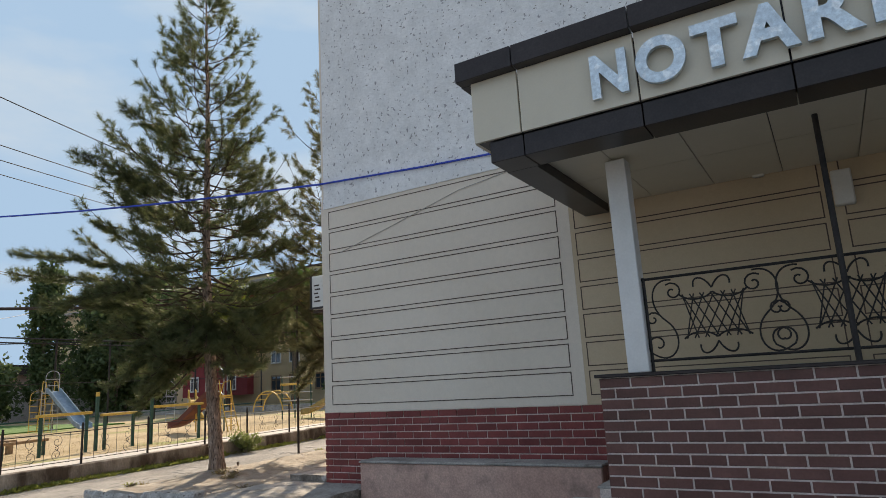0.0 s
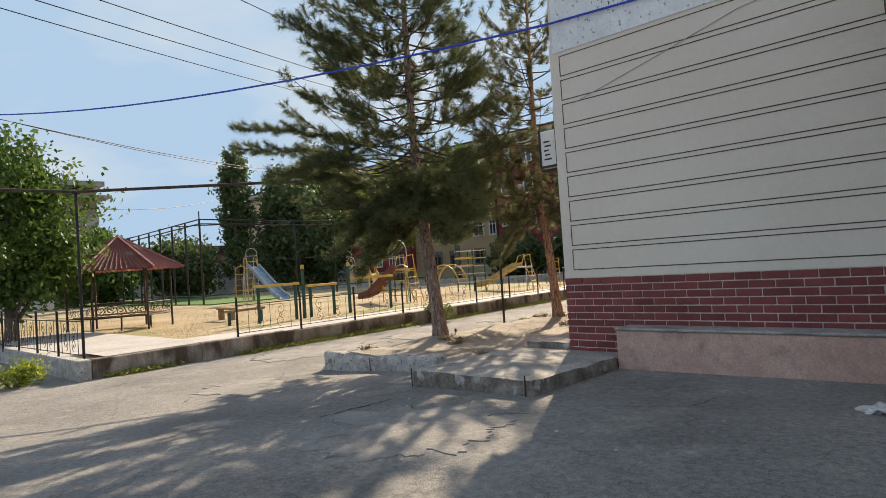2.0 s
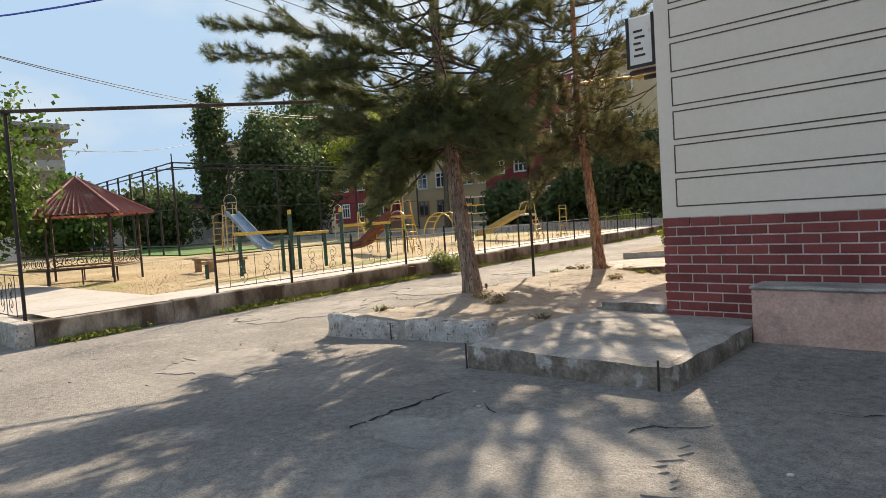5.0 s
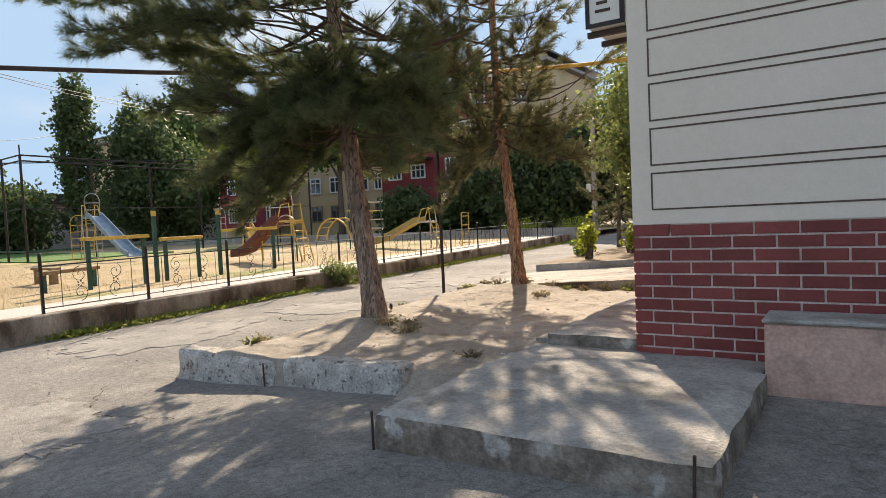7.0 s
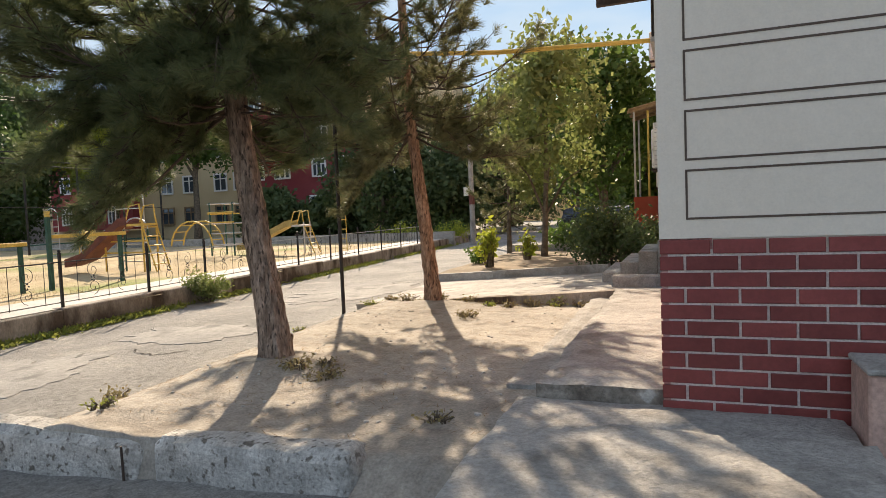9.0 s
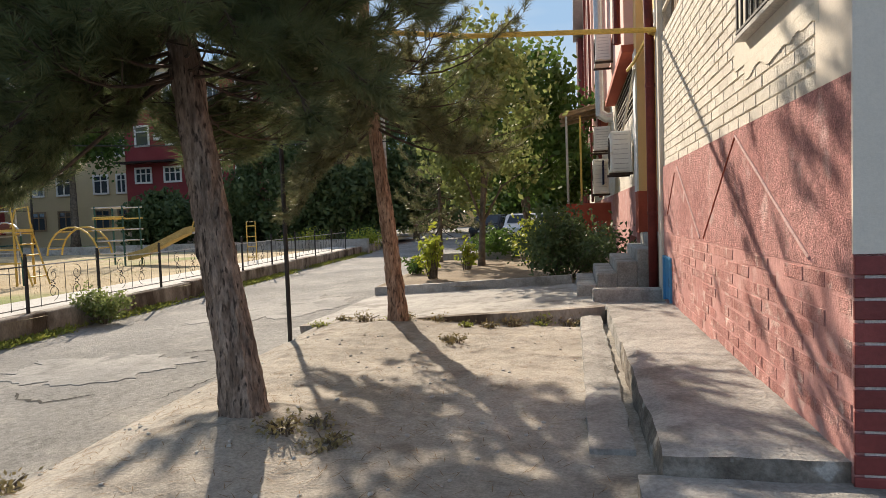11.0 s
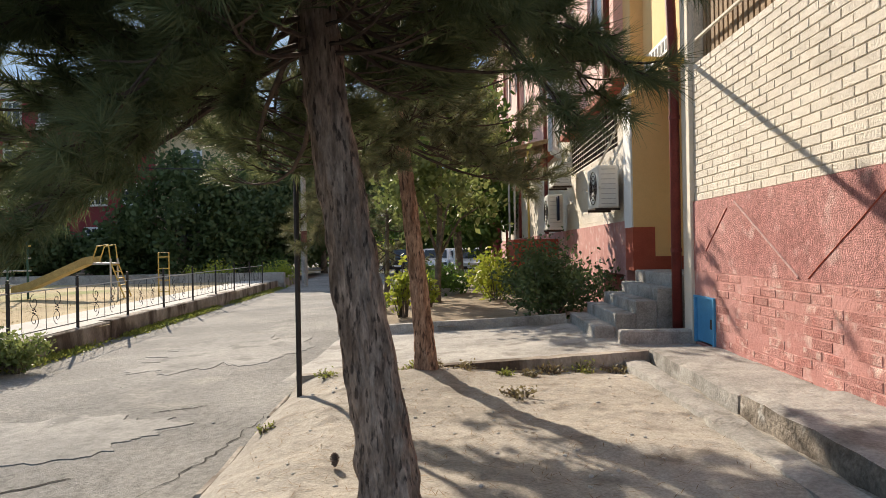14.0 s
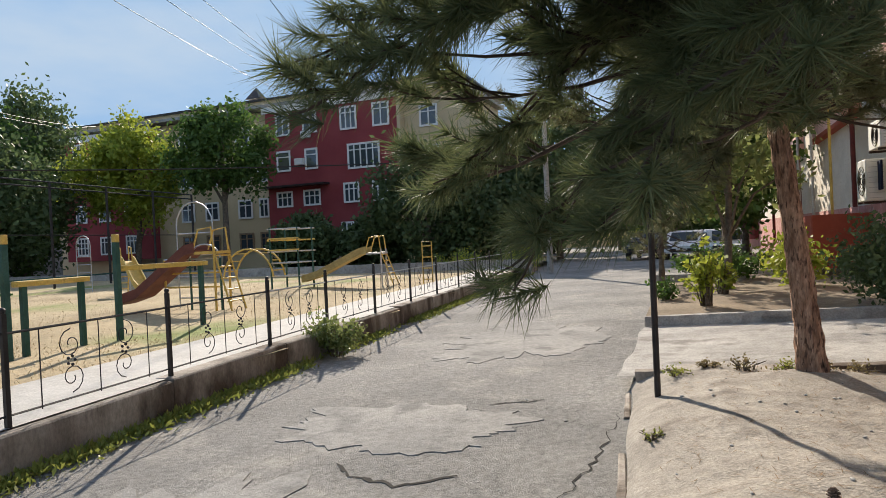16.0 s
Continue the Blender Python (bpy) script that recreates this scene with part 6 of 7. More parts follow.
ac_unit(-5.86, 6.70, 7.2, 2.35, 2.82, 0.28, False)
ac_unit(-5.90, 14.55, 15.35, 1.75, 2.40, 0.32)
ac_unit(-6.0, 18.2, 19.0, 2.45, 2.95, 0.35)
ac_unit(-6.0, 19.3, 20.0, 1.55, 2.35, 0.35)
ac_unit(-6.03, 16.9, 17.7, 4.05, 4.6, 0.3)
washing = tagged(part("hanging_cloth", boxed(-6.15, -6.11, 19.1, 19.6, 1.75, 2.3, bev=0.01), NAVY), "navy cloth hung out on the wall", "cloth")
vent = tagged(empty("vent_duct", 0, 0, 0), "grey sheet metal duct running up the facade", "duct")
part("vertical", tubed([(-6.15, 19.8, 3.4), (-6.15, 19.8, 9.5)], 0.10, 10), GALV, vent)
part("elbow", tubed([(-6.15, 19.8, 3.45), (-6.0, 19.8, 3.35), (-5.85, 19.8, 3.35)], 0.12, 10), GALV, vent)
for (y, z0, z1, r, m) in ((21.4, 1.5, 11.8, 0.05, DARKRED), (28.8, 1.5, 11.8, 0.05, DARKRED), (14.36, 3.7, 11.8, 0.06, DARKRED), (36, 0.5, 11.8, 0.06, DARKRED), (45.5, 0.5, 11.9, 0.3, DARKRED)):
    tagged(part("downpipe", tubed([(-6.10, y, z0), (-6.10, y, z1)], r, 8), m), "oxide-red painted downpipe on the facade", "drainpipe", "downpipes")
sign = tagged(empty("address_plate", 0, 0, 0), "white address plate with dark lettering", "sign")
part("plate", boxed(-5.71, -5.685, 12.5, 13.75, 3.58, 3.80, bev=0.004), WHITEPAINT, sign)
for k in range(8):
    part("letter_bar", boxed(-5.714, -5.711, 12.6 + k * 0.14, 12.68 + k * 0.14, 3.62, 3.75), BLACKCABLE, sign)

awn = tagged(empty("porch_awning", 0, 0, 0), "timber lean-to awning on thin posts", "awning")
for k in range(9):
    part("board", boxed(-7.1, -5.85, 21.0 + k * 0.22, 21.2 + k * 0.22, 0, 0.025, m=pose(0, 0, 4.35, 0, 0, 0) @ pose(-6.5, 0, -0.55, 0, -12, 0) @ pose(6.5, 0, 0)), OLDWOOD, awn)
for k in range(3):
    part("rafter", boxed(-7.15, -5.85, 21.05 + k * 0.9, 21.11 + k * 0.9, -0.08, -0.002, m=pose(0, 0, 4.35) @ pose(-6.5, 0, -0.55, 0, -12, 0) @ pose(6.5, 0, 0)), OLDWOOD, awn)
for x, y in ((-6.95, 21.05), (-6.95, 22.9), (-6.6, 21.05)):
    part("post", tubed([(x, y, 0), (x, y, 3.62)], 0.03, 6), YELLOW if x > -6.8 else PATHCON, awn)
part("red_panel", boxed(-7.0, -5.87, 20.98, 21.03, 0.2, 1.36), REDPAINT, awn, "brick-red sheet panel")
part("red_panel", boxed(-7.0, -6.95, 21.1, 22.9, 0.2, 1.36), REDPAINT, awn)

# ---- parked cars ----


def car(x, y, rz, paint, label):
    c = tagged(empty("car", x, y, -0.3, rz), label, "car", "parked cars")
    bm = bmesh.new()
    prof = [(-2.1, 0.35), (-2.12, 0.7), (-1.3, 0.88), (-0.6, 1.42), (0.9, 1.48), (1.7, 0.98), (2.08, 0.9), (2.1, 0.35)]
    lo = [bm.verts.new((u, -0.84, z)) for u, z in prof]
    hi = [bm.verts.new((u, 0.84, z)) for u, z in prof]
    bm.faces.new(lo)
    bm.faces.new(hi[::-1])
    for i in range(len(prof)):
        j = (i + 1) % len(prof)
        bm.faces.new((lo[i], hi[i], hi[j], lo[j]))
    bmesh.ops.recalc_face_normals(bm, faces=bm.faces[:])
    bmesh.ops.bevel(bm, geom=bm.edges[:], offset=0.07, segments=2, affect="EDGES")
    part("body", bm, paint, c, smooth=False)
    for a, b in (((-1.22, 0.94), (-0.66, 1.36)), ((1.62, 1.04), (0.98, 1.42))):
        bm = bmesh.new()
        s = 1 if a[0] > 0 else -1
        vs = [bm.verts.new(p) for p in ((a[0] + s * 0.03, -0.68, a[1] + 0.02), (a[0] + s * 0.03, 0.68, a[1] + 0.02), (b[0] + s * 0.03, 0.6, b[1] + 0.03), (b[0] + s * 0.03, -0.6, b[1] + 0.03))]
        bm.faces.new(vs)
        bmesh.ops.solidify(bm, geom=bm.faces[:], thickness=0.02)
        part("windscreen", bm, GLASS, c)
    for s in (-1, 1):
        for u0, u1 in ((-0.85, 0.05), (0.15, 1.2)):
            part("side_window", boxed(u0, u1, s * 0.845 - 0.01, s * 0.845 + 0.01, 0.98, 1.32, bev=0.01), GLASS, c)
        for u in (-1.35, 1.3):
            w = part("wheel", tubed([(u, s * 0.70, 0.31), (u, s * 0.88, 0.31)], 0.31, 16), TYRE, c)
            part("rim", tubed([(u, s * 0.881, 0.31), (u, s * 0.89, 0.31)], 0.19, 12), GALV, w)
        part("headlight", boxed(-2.13, -2.05, s * 0.62 - 0.16, s * 0.62 + 0.16, 0.6, 0.74, bev=0.01), GLASS, c)
    part("grille", boxed(-2.135, -2.05, -0.55, 0.55, 0.42, 0.58, bev=0.01), IRON, c)
    part("number_plate", boxed(-2.145, -2.13, -0.26, 0.26, 0.48, 0.57), WHITEPAINT, c)
    return c


car(-11.7, 42.6, 82, CARDARK, "dark saloon car parked at the roadside facing the walk")
car(-9.7, 41.0, 84, CARWHITE, "white car parked half behind garden trees")
car(-8.0, 38.0, 95, CARWHITE, "white car parked beside the garden bed")

STRAWTUFT = leaf_mat("straw_tuft", (0.20, 0.16, 0.07), (0.36, 0.29, 0.14), 0.2)
# ---- bushes and weeds ----


def bush(x, y, z, r, h, count, leaf, material, seed, label, name="bush"):
    rng = np.random.default_rng(seed)
    b = tagged(empty(name, x, y, z), label, "plant")
    stems = bmesh.new()
    tips = []
    for k in range(16):
        a = rng.uniform(0, 6.28)
        rr = r * rng.uniform(0.2, 1.0)
        tip = Vector((rr * math.cos(a), rr * math.sin(a), h * rng.uniform(0.55, 1.05) * (1 - 0.35 * (rr / r) ** 2)))
        tube(stems, [(0.06 * math.cos(a), 0.06 * math.sin(a), -0.05), tip * 0.5 + Vector((0, 0, 0.08 * h)), tip], 0.008 + 0.006 * h, 4, taper=0.003)
        tips.append(tip)
    part("stalk", stems, BARKGREY, b)["kind"] = "stuff"
    tips = np.array(tips)
    f = rng.uniform(0.25, 1.0, (count, 1)) ** 0.7
    c = tips[rng.integers(0, len(tips), count)] * f + rng.normal(size=(count, 3)) * r * 0.13
    c[:, 2] = np.maximum(c[:, 2], 0.02)
    a = unit(rng.normal(size=(count, 3)))
    q = unit(np.cross(a, rng.normal(size=(count, 3))))
    s = leaf * rng.uniform(0.6, 1.3, (count, 1))
    soup("foliage", np.stack([c - a * s, c + q * s * 0.5, c + a * s, c - q * s * 0.5], 1), material, b, "stuff")
    return b


bush(-7.0, 14.75, 0.02, 1.0, 1.2, 5200, 0.042, LEAVESDARK, 61, "wide green bush growing beside the steps")
bush(-6.6, 16.3, 0.02, 0.8, 1.0, 2200, 0.05, LEAVESDARK, 62, "dark bush against the red plinth")
bush(-9.3, 15.15, 0.02, 0.30, 1.0, 520, 0.055, LEAVESYELLOW, 63, "bright young sapling in the garden bed", "sapling")
bush(-9.0, 17.0, 0.02, 0.25, 0.7, 260, 0.055, LEAVESYELLOW, 64, "bright young sapling in the garden bed", "sapling")
bush(-9.95, 16.3, 0.0, 0.35, 0.4, 420, 0.04, LEAVES, 65, "low green weed at the garden edge", "weed")
bush(-14.1, 12.75, -0.32, 0.46, 0.66, 1500, 0.035, LEAVESPALE, 66, "fresh green bush growing at the kerb foot")
bush(-14.1, 2.6, -0.33, 0.6, 0.42, 1500, 0.035, LEAVESYELLOW, 67, "low green weeds at the kerb corner", "weed")
for i, (x, y, s) in enumerate([(-7.6, 18.5, 1.0), (-8.6, 20.5, 0.8), (-7.0, 22.5, 1.2), (-9.4, 23.5, 0.7), (-16.5, 33, 1.0), (-17.5, 35, 1.2), (-19.5, 33, 1.2), (-13.6, 52, 1.4)]):
    bush(x, y, 0.0 if x > -12 else -0.3, s, 1.0 * s, 1200, 0.06, LEAVES if i % 2 else LEAVESYELLOW, 70 + i, "leafy shrub among the garden growth", "shrub")
for i, (x, y) in enumerate([(-8.15, 7.15), (-9.05, 6.0), (-6.95, 6.25), (-9.75, 9.2)]):
    bush(x, y, bed_z(x, y) - 0.01, 0.12, 0.07, 60, 0.014, GRASSGREEN if i % 2 else STRAWTUFT, 90 + i, "small dry weed tuft in the sand", "weed_tuft")

r = random.Random(44)
for i in range(11):
    x = -9.6 + 0.27 * i + r.uniform(-0.1, 0.1)
    y = 10.84 - 0.3 * r.random() ** 2
    bush(x, y, bed_z(x, y) - 0.01, r.uniform(0.10, 0.22), r.uniform(0.05, 0.13), 130, 0.016, STRAWTUFT if i % 3 else GRASSGREEN, 120 + i, "dry grass tuft at the foot of the forecourt kerb", "grass_tuft")
for i, (x, y) in enumerate([(-8.3, 7.0), (-8.05, 6.95), (-9.5, 6.5), (-7.9, 9.6)]):
    bush(x, y, bed_z(x, y) - 0.01, 0.17, 0.08, 150, 0.016, STRAWTUFT, 140 + i, "dry straw tuft growing in the sand", "grass_tuft")

# weed fringe at the kerb foot, dry grass blades on the lawn
rng = np.random.default_rng(5)
n = 26000
yy = rng.uniform(3.8, 32, n)
yy = yy[(np.sin(yy * 1.9) + np.sin(yy * 0.7 + 1)) > -0.6 + rng.normal(size=n) * 0.5]
n = len(yy)
xx = np.array([kerb_x(y) for y in yy]) + np.abs(rng.normal(size=n)) * 0.10 + 0.01
c = np.stack([xx, yy, np.full(n, -0.345) + rng.uniform(0, 0.05, n)], 1)
a = unit(rng.normal(size=(n, 3)) * np.array([[1, 1, 0.6]]) + np.array([[0, 0, 0.7]]))
q = unit(np.cross(a, rng.normal(size=(n, 3))))
s = 0.03 * rng.uniform(0.5, 1.6, (n, 1))
tagged(soup("kerb_weeds", np.stack([c, c + a * s + q * s * 0.35, c + a * s * 2, c + a * s - q * s * 0.35], 1), GRASSGREEN, None, "stuff"), "yellow-green weeds along the kerb foot", "weeds")
n = 34000
yy = 3.9 + 26 * rng.uniform(0, 1, n) ** 1.6
xx = np.array([kerb_x(y) for y in yy]) - 1.55 - 16 * rng.uniform(0, 1, n) ** 1.5
keep = ~((xx > -22.5) & (yy < 5.95))
xx, yy = xx[keep], yy[keep]
n = len(xx)
c = np.stack([xx, yy, np.full(n, -0.06)], 1)
a = unit(rng.normal(size=(n, 3)) * 0.6 + np.array([[0, 0, 0.6]]))
q = unit(np.cross(a, rng.normal(size=(n, 3))))
s = 0.032 * rng.uniform(0.5, 1.5, (n, 1))
STRAW = leaf_mat("straw_blades", (0.30, 0.235, 0.12), (0.46, 0.37, 0.21), 0.2)
tagged(soup("dry_grass", np.stack([c - q * 0.006, c + q * 0.006, c + a * s * 1.6], 1), STRAW, None, "stuff"), "short dry straw grass on the playground", "grass")

# ---- cracks and worn patches in the asphalt ----


def crack(points, width, seed):
    """A jagged dark fissure laid along the ground."""
    r = random.Random(seed)
    bm = bmesh.new()
    path = []
    for (x0, y0), (x1, y1) in zip(points, points[1:]):
        n = max(2, int(math.hypot(x1 - x0, y1 - y0) / 0.06))
        for i in range(n):
            f = i / n
            path.append((x0 + (x1 - x0) * f + r.uniform(-0.03, 0.03), y0 + (y1 - y0) * f + r.uniform(-0.03, 0.03)))
    m = len(path)
    left, right = [], []
    for i, (x, y) in enumerate(path):
        xa, ya = path[max(0, i - 1)]
        xb, yb = path[min(m - 1, i + 1)]
        d = math.hypot(xb - xa, yb - ya) or 1
        w = width * math.sin(math.pi * (i + 0.4) / m) ** 0.5 * r.uniform(0.3, 1.2)
        nx, ny = -(yb - ya) / d * w, (xb - xa) / d * w
        z = road_z(x, y) + 0.005
        left.append(bm.verts.new((x + nx, y + ny, z)))
        right.append(bm.verts.new((x - nx, y - ny, z)))
    for i in range(m - 1):
        bm.faces.new((left[i], left[i + 1], right[i + 1], right[i]))
    ob = part("crack", bm, BLACKVOID)
    return tagged(ob, "jagged dark crack in the asphalt", "crack", "asphalt cracks", kind="structure")


for i, (pts_c, w) in enumerate([([(-6.23, 3.2), (-6.24, 3.68), (-6.22, 4.15)], 0.013), ([(-5.83, 3.95), (-5.52, 3.7), (-5.28, 3.55)], 0.006), ([(-5.05, 3.6), (-4.82, 4.02), (-4.5, 4.2)], 0.006),
                                 ([(-11.75, 8.80), (-11.55, 8.62), (-11.2, 8.5), (-10.8, 8.72)], 0.022), ([(-12.5, 10.1), (-12.0, 10.16), (-11.4, 9.95)], 0.010), ([(-11.2, 10.4), (-10.95, 10.55), (-10.65, 10.7)], 0.018),
                                 ([(-11.9, 9.55), (-11.6, 9.7), (-11.0, 9.6), (-10.6, 9.9)], 0.007), ([(-10.3, 8.0), (-10.1, 9.0), (-10.05, 10.3)], 0.008), ([(-10.0, 5.2), (-9.2, 4.6), (-8.1, 4.75)], 0.006), ([(-4.2, 4.6), (-3.6, 4.9), (-3.5, 5.5)], 0.006), ([(-12.6, 6.2), (-12.0, 6.6), (-11.3, 6.5)], 0.009)]):
    crack(pts_c, w, i)


def patch(x, y, rx, ry, seed, material=None):
    """A thin uneven skin of newer surfacing."""
    r = random.Random(seed)
    bm = bmesh.new()
    n = 110
    rim = []
    for k in range(n):
        a = 2 * math.pi * k / n
        f = 1 + 0.35 * noise.noise(Vector((math.cos(a) * 1.7, math.sin(a) * 1.7, seed))) + 0.30 * noise.noise(Vector((math.cos(a) * 5, math.sin(a) * 5, seed + 5))) + 0.16 * noise.noise(Vector((math.cos(a) * 14, math.sin(a) * 14, seed + 9)))
        rim.append((x + rx * f * math.cos(a), y + ry * f * math.sin(a)))
    top = [bm.verts.new((x + (px - x) * 0.985, y + (py - y) * 0.985, road_z(px, py) + 0.007)) for px, py in rim]
    low_v = [bm.verts.new((px, py, road_z(px, py) - 0.01)) for px, py in rim]
    inner = [bm.verts.new((x + (px - x) * 0.5, y + (py - y) * 0.5, road_z(x + (px - x) * 0.5, y + (py - y) * 0.5) + 0.007)) for px, py in rim]
    mid = bm.verts.new((x, y, road_z(x, y) + 0.007))
    for k in range(n):
        j = (k + 1) % n
        bm.faces.new((low_v[k], low_v[j], top[j], top[k]))
        bm.faces.new((top[k], top[j], inner[j], inner[k]))
        bm.faces.new((inner[k], inner[j], mid))
    ob = part("asphalt_patch", bm, material or ASPHALTPALE, None, "", False)
    return tagged(ob, "worn pale skin of patched asphalt", "patch", "asphalt patches", kind="structure")


ASPHALTPALE = mat("pale_worn_asphalt", (0.23, 0.223, 0.212), (0.32, 0.306, 0.285), 1.1, 0.93, 0.6, 70, speck=0.35, stain=((0.18, 0.174, 0.165), 2.6, 0.56, 0.12))
patch(-11.7, 9.75, 0.95, 0.62, 3)
patch(-12.2, 7.2, 0.9, 1.3, 4)
patch(-5.2, 3.3, 0.9, 0.7, 6)
patch(-9.3, 4.2, 0.9, 0.5, 8)
patch(-11.8, 14.0, 1.0, 1.8, 9)
for (rx, ry, rz, rh) in ((-5.05, 4.655, 0.0, 0.16), (-6.57, 4.655, -0.02, 0.15), (-8.45, 5.6, -0.1, 0.10), (-7.35, 5.6, -0.08, 0.12)):
    tagged(part("rebar_stub", tubed([(rx, ry, rz - 0.1), (rx + 0.01, ry - 0.012, rz + rh)], 0.007, 6), RUSTIRON), "rusty reinforcing bar stub beside the concrete", "bar", "rebar stubs")
# pebbles and litter
rngp = np.random.default_rng(9)
bm = bmesh.new()
for k in range(260):
    if k < 150:
        x, y = rngp.uniform(-9.6, -6.7), rngp.uniform(5.8, 10.8)
        z = bed_z(x, y)
    else:
        x, y = rngp.uniform(-13, -3), rngp.uniform(2.5, 12)
        z = road_z(x, y)
        if -6.7 < x < -4.9 and y > 4.5 or x > -6.9 and y > 5 or y > 5.3 and x > -10:
            continue
    r = rngp.uniform(0.005, 0.016)
    bmesh.ops.create_icosphere(bm, subdivisions=1, radius=r, matrix=pose(x, y, z + r * 0.3, 0, 0, k) @ Matrix.Diagonal((1.3, 0.9, 0.6, 1)))
tagged(part("pebbles", bm, PATHCON), "scattered small pebbles on sand and asphalt", "pebbles", kind="stuff")
k = 2600
lx, ly = rngp.uniform(-9.7, -6.6, k), rngp.uniform(5.8, 10.9, k)
near = np.exp(-((lx + 8.6) ** 2 + (ly - 7.3) ** 2) / 3.0) + 0.8 * np.exp(-((lx + 8.6) ** 2 + (ly - 10.4) ** 2) / 2.0)
keepers = rngp.uniform(0, 1, k) < near + 0.12
lx, ly = lx[keepers], ly[keepers]
k = len(lx)
lc = np.stack([lx, ly, np.array([bed_z(a, b) for a, b in zip(lx, ly)]) + 0.006], 1)
la = rngp.uniform(0, 6.28, k)
lu = np.stack([np.cos(la), np.sin(la), np.zeros(k)], 1) * 0.05
lv = np.stack([-np.sin(la), np.cos(la), np.zeros(k)], 1) * 0.0022
LITTER = mat("brown_fallen_needles", (0.16, 0.105, 0.06), (0.28, 0.19, 0.11), 20, 0.95, 0.0, 40)
tagged(soup("needle_litter", np.stack([lc - lu, lc + lv, lc + lu, lc - lv], 1), LITTER, None, "stuff"), "brown fallen pine needles on the sand", "litter")
cone = tagged(empty("pine_cone", -9.0, 7.95, bed_z(-9.0, 7.95)), "dark open pine cone on the sand", "pine cone")
bm = bmesh.new()
for k in range(40):
    a = k * 2.4
    h = k / 40 * 0.07
    r = 0.028 * math.sin(math.pi * (0.15 + 0.8 * k / 40))
    box(bm, 0, r, -0.006, 0.006, -0.002, 0.002, m=pose(0, 0, h + 0.01, 0, 0, math.degrees(a)) @ pose(0, 0, 0, 0, -25, 0))
part("scales", bm, BARK, cone)

# chipped pockmarks of the whitewashed wall
rngp = np.random.default_rng(12)
k = 1000
cx, cz = rngp.uniform(-5.7, 1.5, k), rngp.uniform(3.95, 6.8, k)
w, h = rngp.uniform(0.008, 0.03, k), rngp.uniform(0.003, 0.009, k)
rot = np.where(rngp.uniform(0, 1, k) < 0.65, 1.45, 0.0) + rngp.uniform(-0.3, 0.3, k)
u = np.stack([np.cos(rot), np.zeros(k), np.sin(rot)], 1)
v = np.stack([-np.sin(rot), np.zeros(k), np.cos(rot)], 1)
c = np.stack([cx, np.full(k, FRONT_Y - 0.004), cz], 1)
CHIP = mat("grey_chip_shadow", (0.12, 0.118, 0.115), (0.30, 0.29, 0.28), 8, 0.95, 0.0, 40)
soup("wall_chips", np.stack([c - u * w[:, None], c - v * h[:, None], c + u * w[:, None] * 0.8, c + v * h[:, None]], 1), CHIP, front, "stuff")

# ---- bricks and tiles, piece by piece ----


def brick_mesh(w, h, d, bev, material):
    """A brick centred on its outer face, lying along x and facing -y."""
    bm = boxed(-w / 2, w / 2, 0, d, -h / 2, h / 2)
    bmesh.ops.bevel(bm, geom=[e for e in bm.edges if e.verts[0].co.y < 1e-5 and e.verts[1].co.y < 1e-5], offset=bev, segments=1, affect="EDGES")
    me = bpy.data.meshes.new("brick")
    bm.to_mesh(me)
    bm.free()
    me.materials.append(material)
    return me


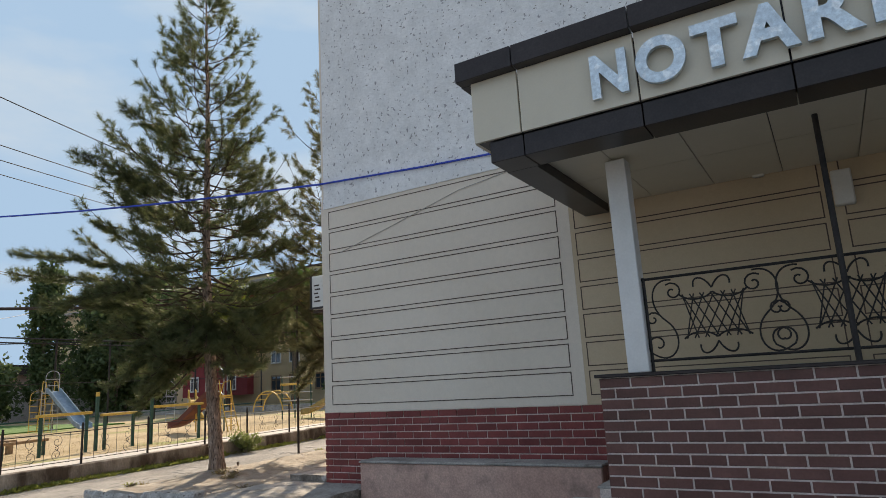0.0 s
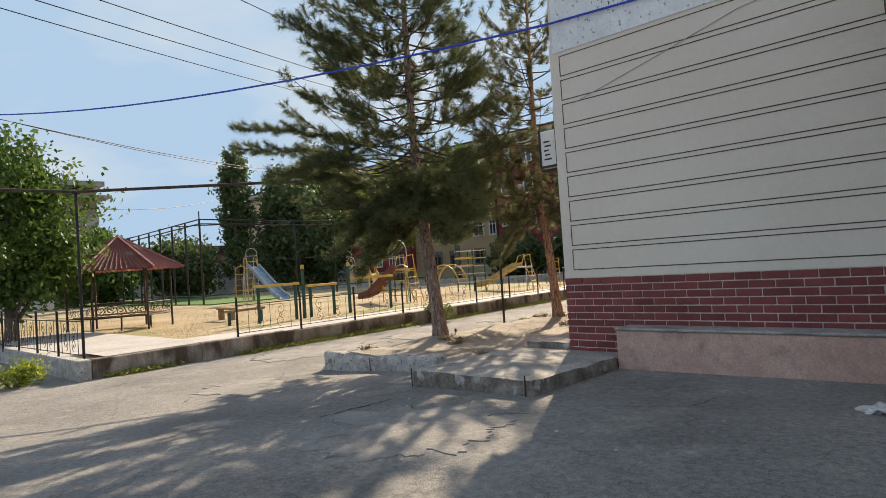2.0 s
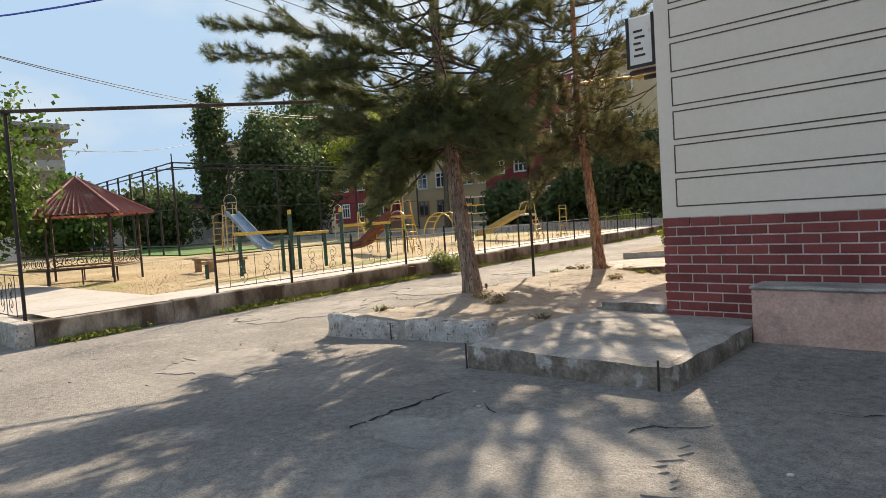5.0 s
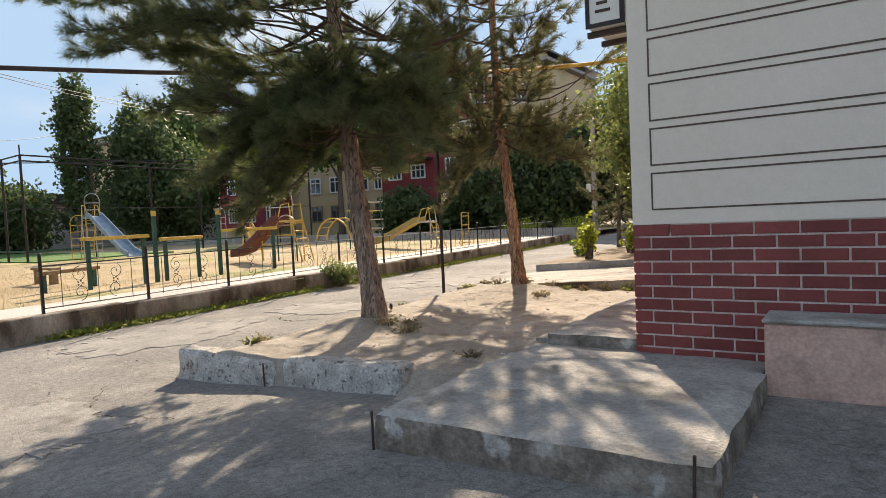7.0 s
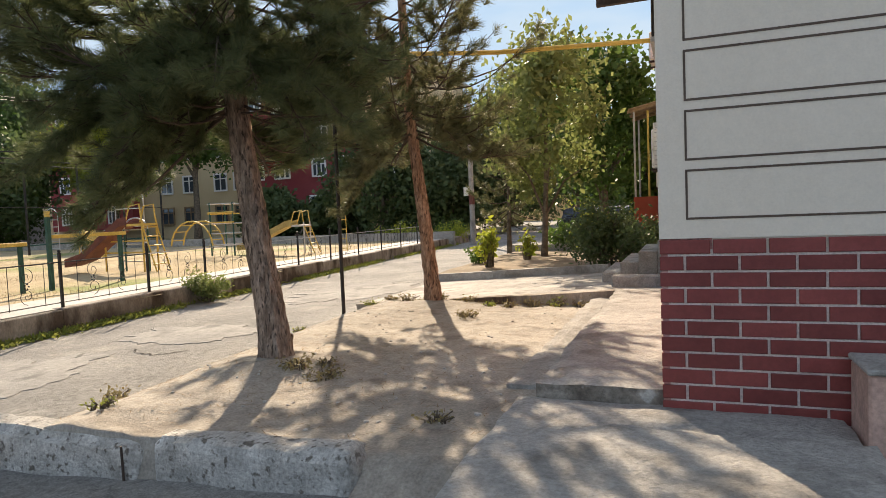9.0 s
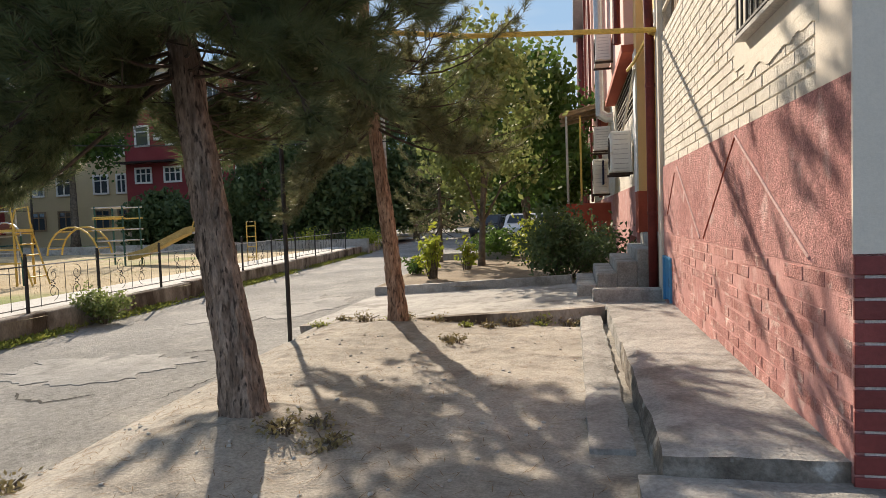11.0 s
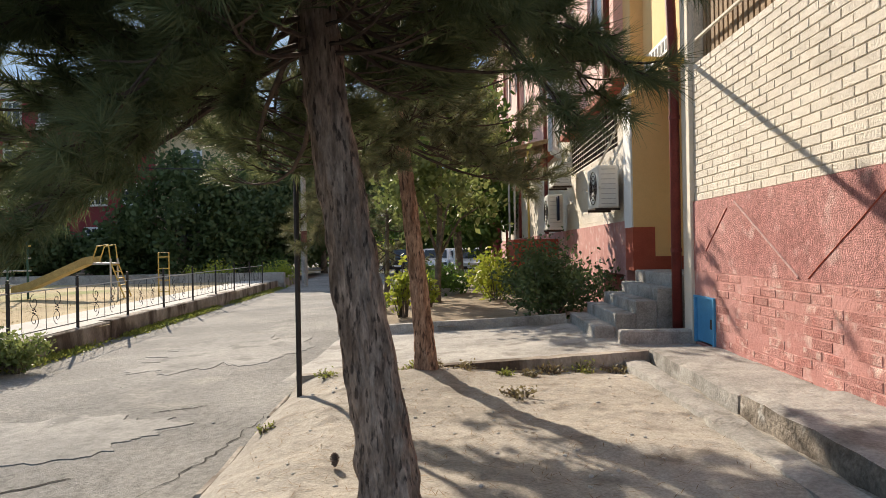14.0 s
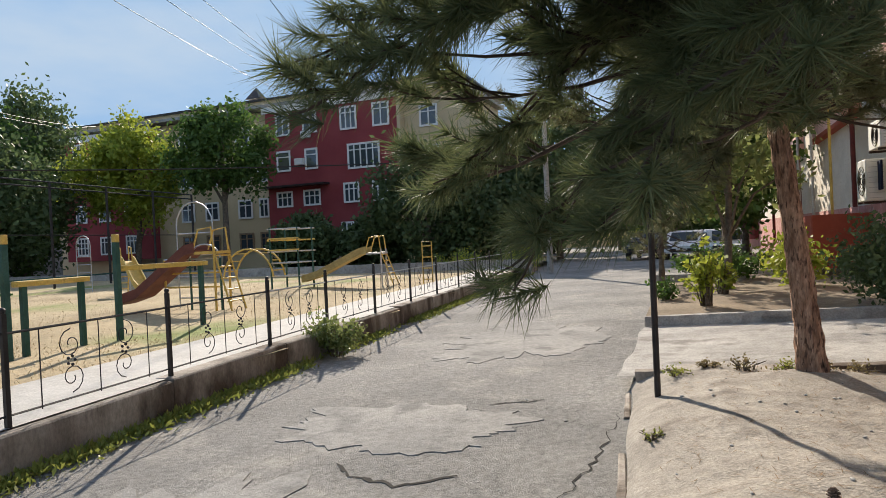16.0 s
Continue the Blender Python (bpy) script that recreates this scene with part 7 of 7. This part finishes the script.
def lay(name, parent, meshes, u0, u1, top, rows, pitch, length, joint, place, skip=lambda u0, u1, z: False, seed=1, jitter=0.0):
    """Running bond courses from the top down; cut bricks close the ends."""
    r = random.Random(seed)
    cut = {}
    for row in range(rows):
        z = top - pitch * (row + 0.5)
        u = u0 - (length + joint) * (0.5 if row % 2 else 0.0)
        while u < u1:
            a, b = max(u, u0), min(u + length, u1)
            if b - a > 0.03 and not skip(a, b, z):
                w = round(b - a, 3)
                base = meshes(a, z)
                key = (w, base)
                if key not in cut:
                    cut[key] = brick_mesh(w, pitch - joint, 0.014, 0.003, base)
                ob = new(name, cut[key])
                ob.parent = parent
                ob.matrix_world = place((a + b) / 2, z, r.uniform(-jitter, jitter))
            u += length + joint


front_place = lambda y: (lambda u, z, j: pose(u, y - 0.009 + j * 0.4, z))
lay("tile", front, lambda u, z: TILE, SIDE_X - 0.018, -1.66, 0.955, 12, 0.0823, 0.237, 0.013, front_place(FRONT_Y), lambda a, b, z: (a > -4.95 and b < -2.1 and z < 0.36), 3, jitter=0.002)
lay("tile", porch, lambda u, z: TILEBROWN, -1.629, 1.3, 1.234, 16, 0.0823, 0.237, 0.013, front_place(5.10), seed=4, jitter=0.002)
lay("tile", porch, lambda u, z: TILEBROWN, -2.124, -1.645, 0.204, 4, 0.0823, 0.237, 0.013, front_place(5.12), seed=5, jitter=0.002)
left_place = lambda x: (lambda u, z, j: pose(x - 0.009 + j * 0.4, u, z, 0, 0, -90))
lay("tile", porch, lambda u, z: TILEBROWN, 5.105, 6.58, 1.234, 16, 0.0823, 0.237, 0.013, left_place(-1.625), seed=6, jitter=0.002)
lay("tile", porch, lambda u, z: TILEBROWN, 5.125, 5.62, 0.204, 4, 0.0823, 0.237, 0.013, left_place(-2.12), seed=7, jitter=0.002)


def side_skip(a, b, z):
    if b < 8.2 and z > 2.0:
        return True
    return b > LOGGIA[0] and z > LOGGIA[2] - 0.02


lay("brick", side, lambda u, z: CREAMBRICK, FRONT_Y + 0.42, 11.655, 3.56, 25, 0.0776, 0.248, 0.011, left_place(SIDE_X + 0.008), side_skip, 8, jitter=0.006)
lay("brick", side, lambda u, z: PINKBRICK, FRONT_Y + 0.03, 11.08, 0.872, 10, 0.079, 0.248, 0.012, left_place(SIDE_X - 0.0045), seed=9, jitter=0.009)
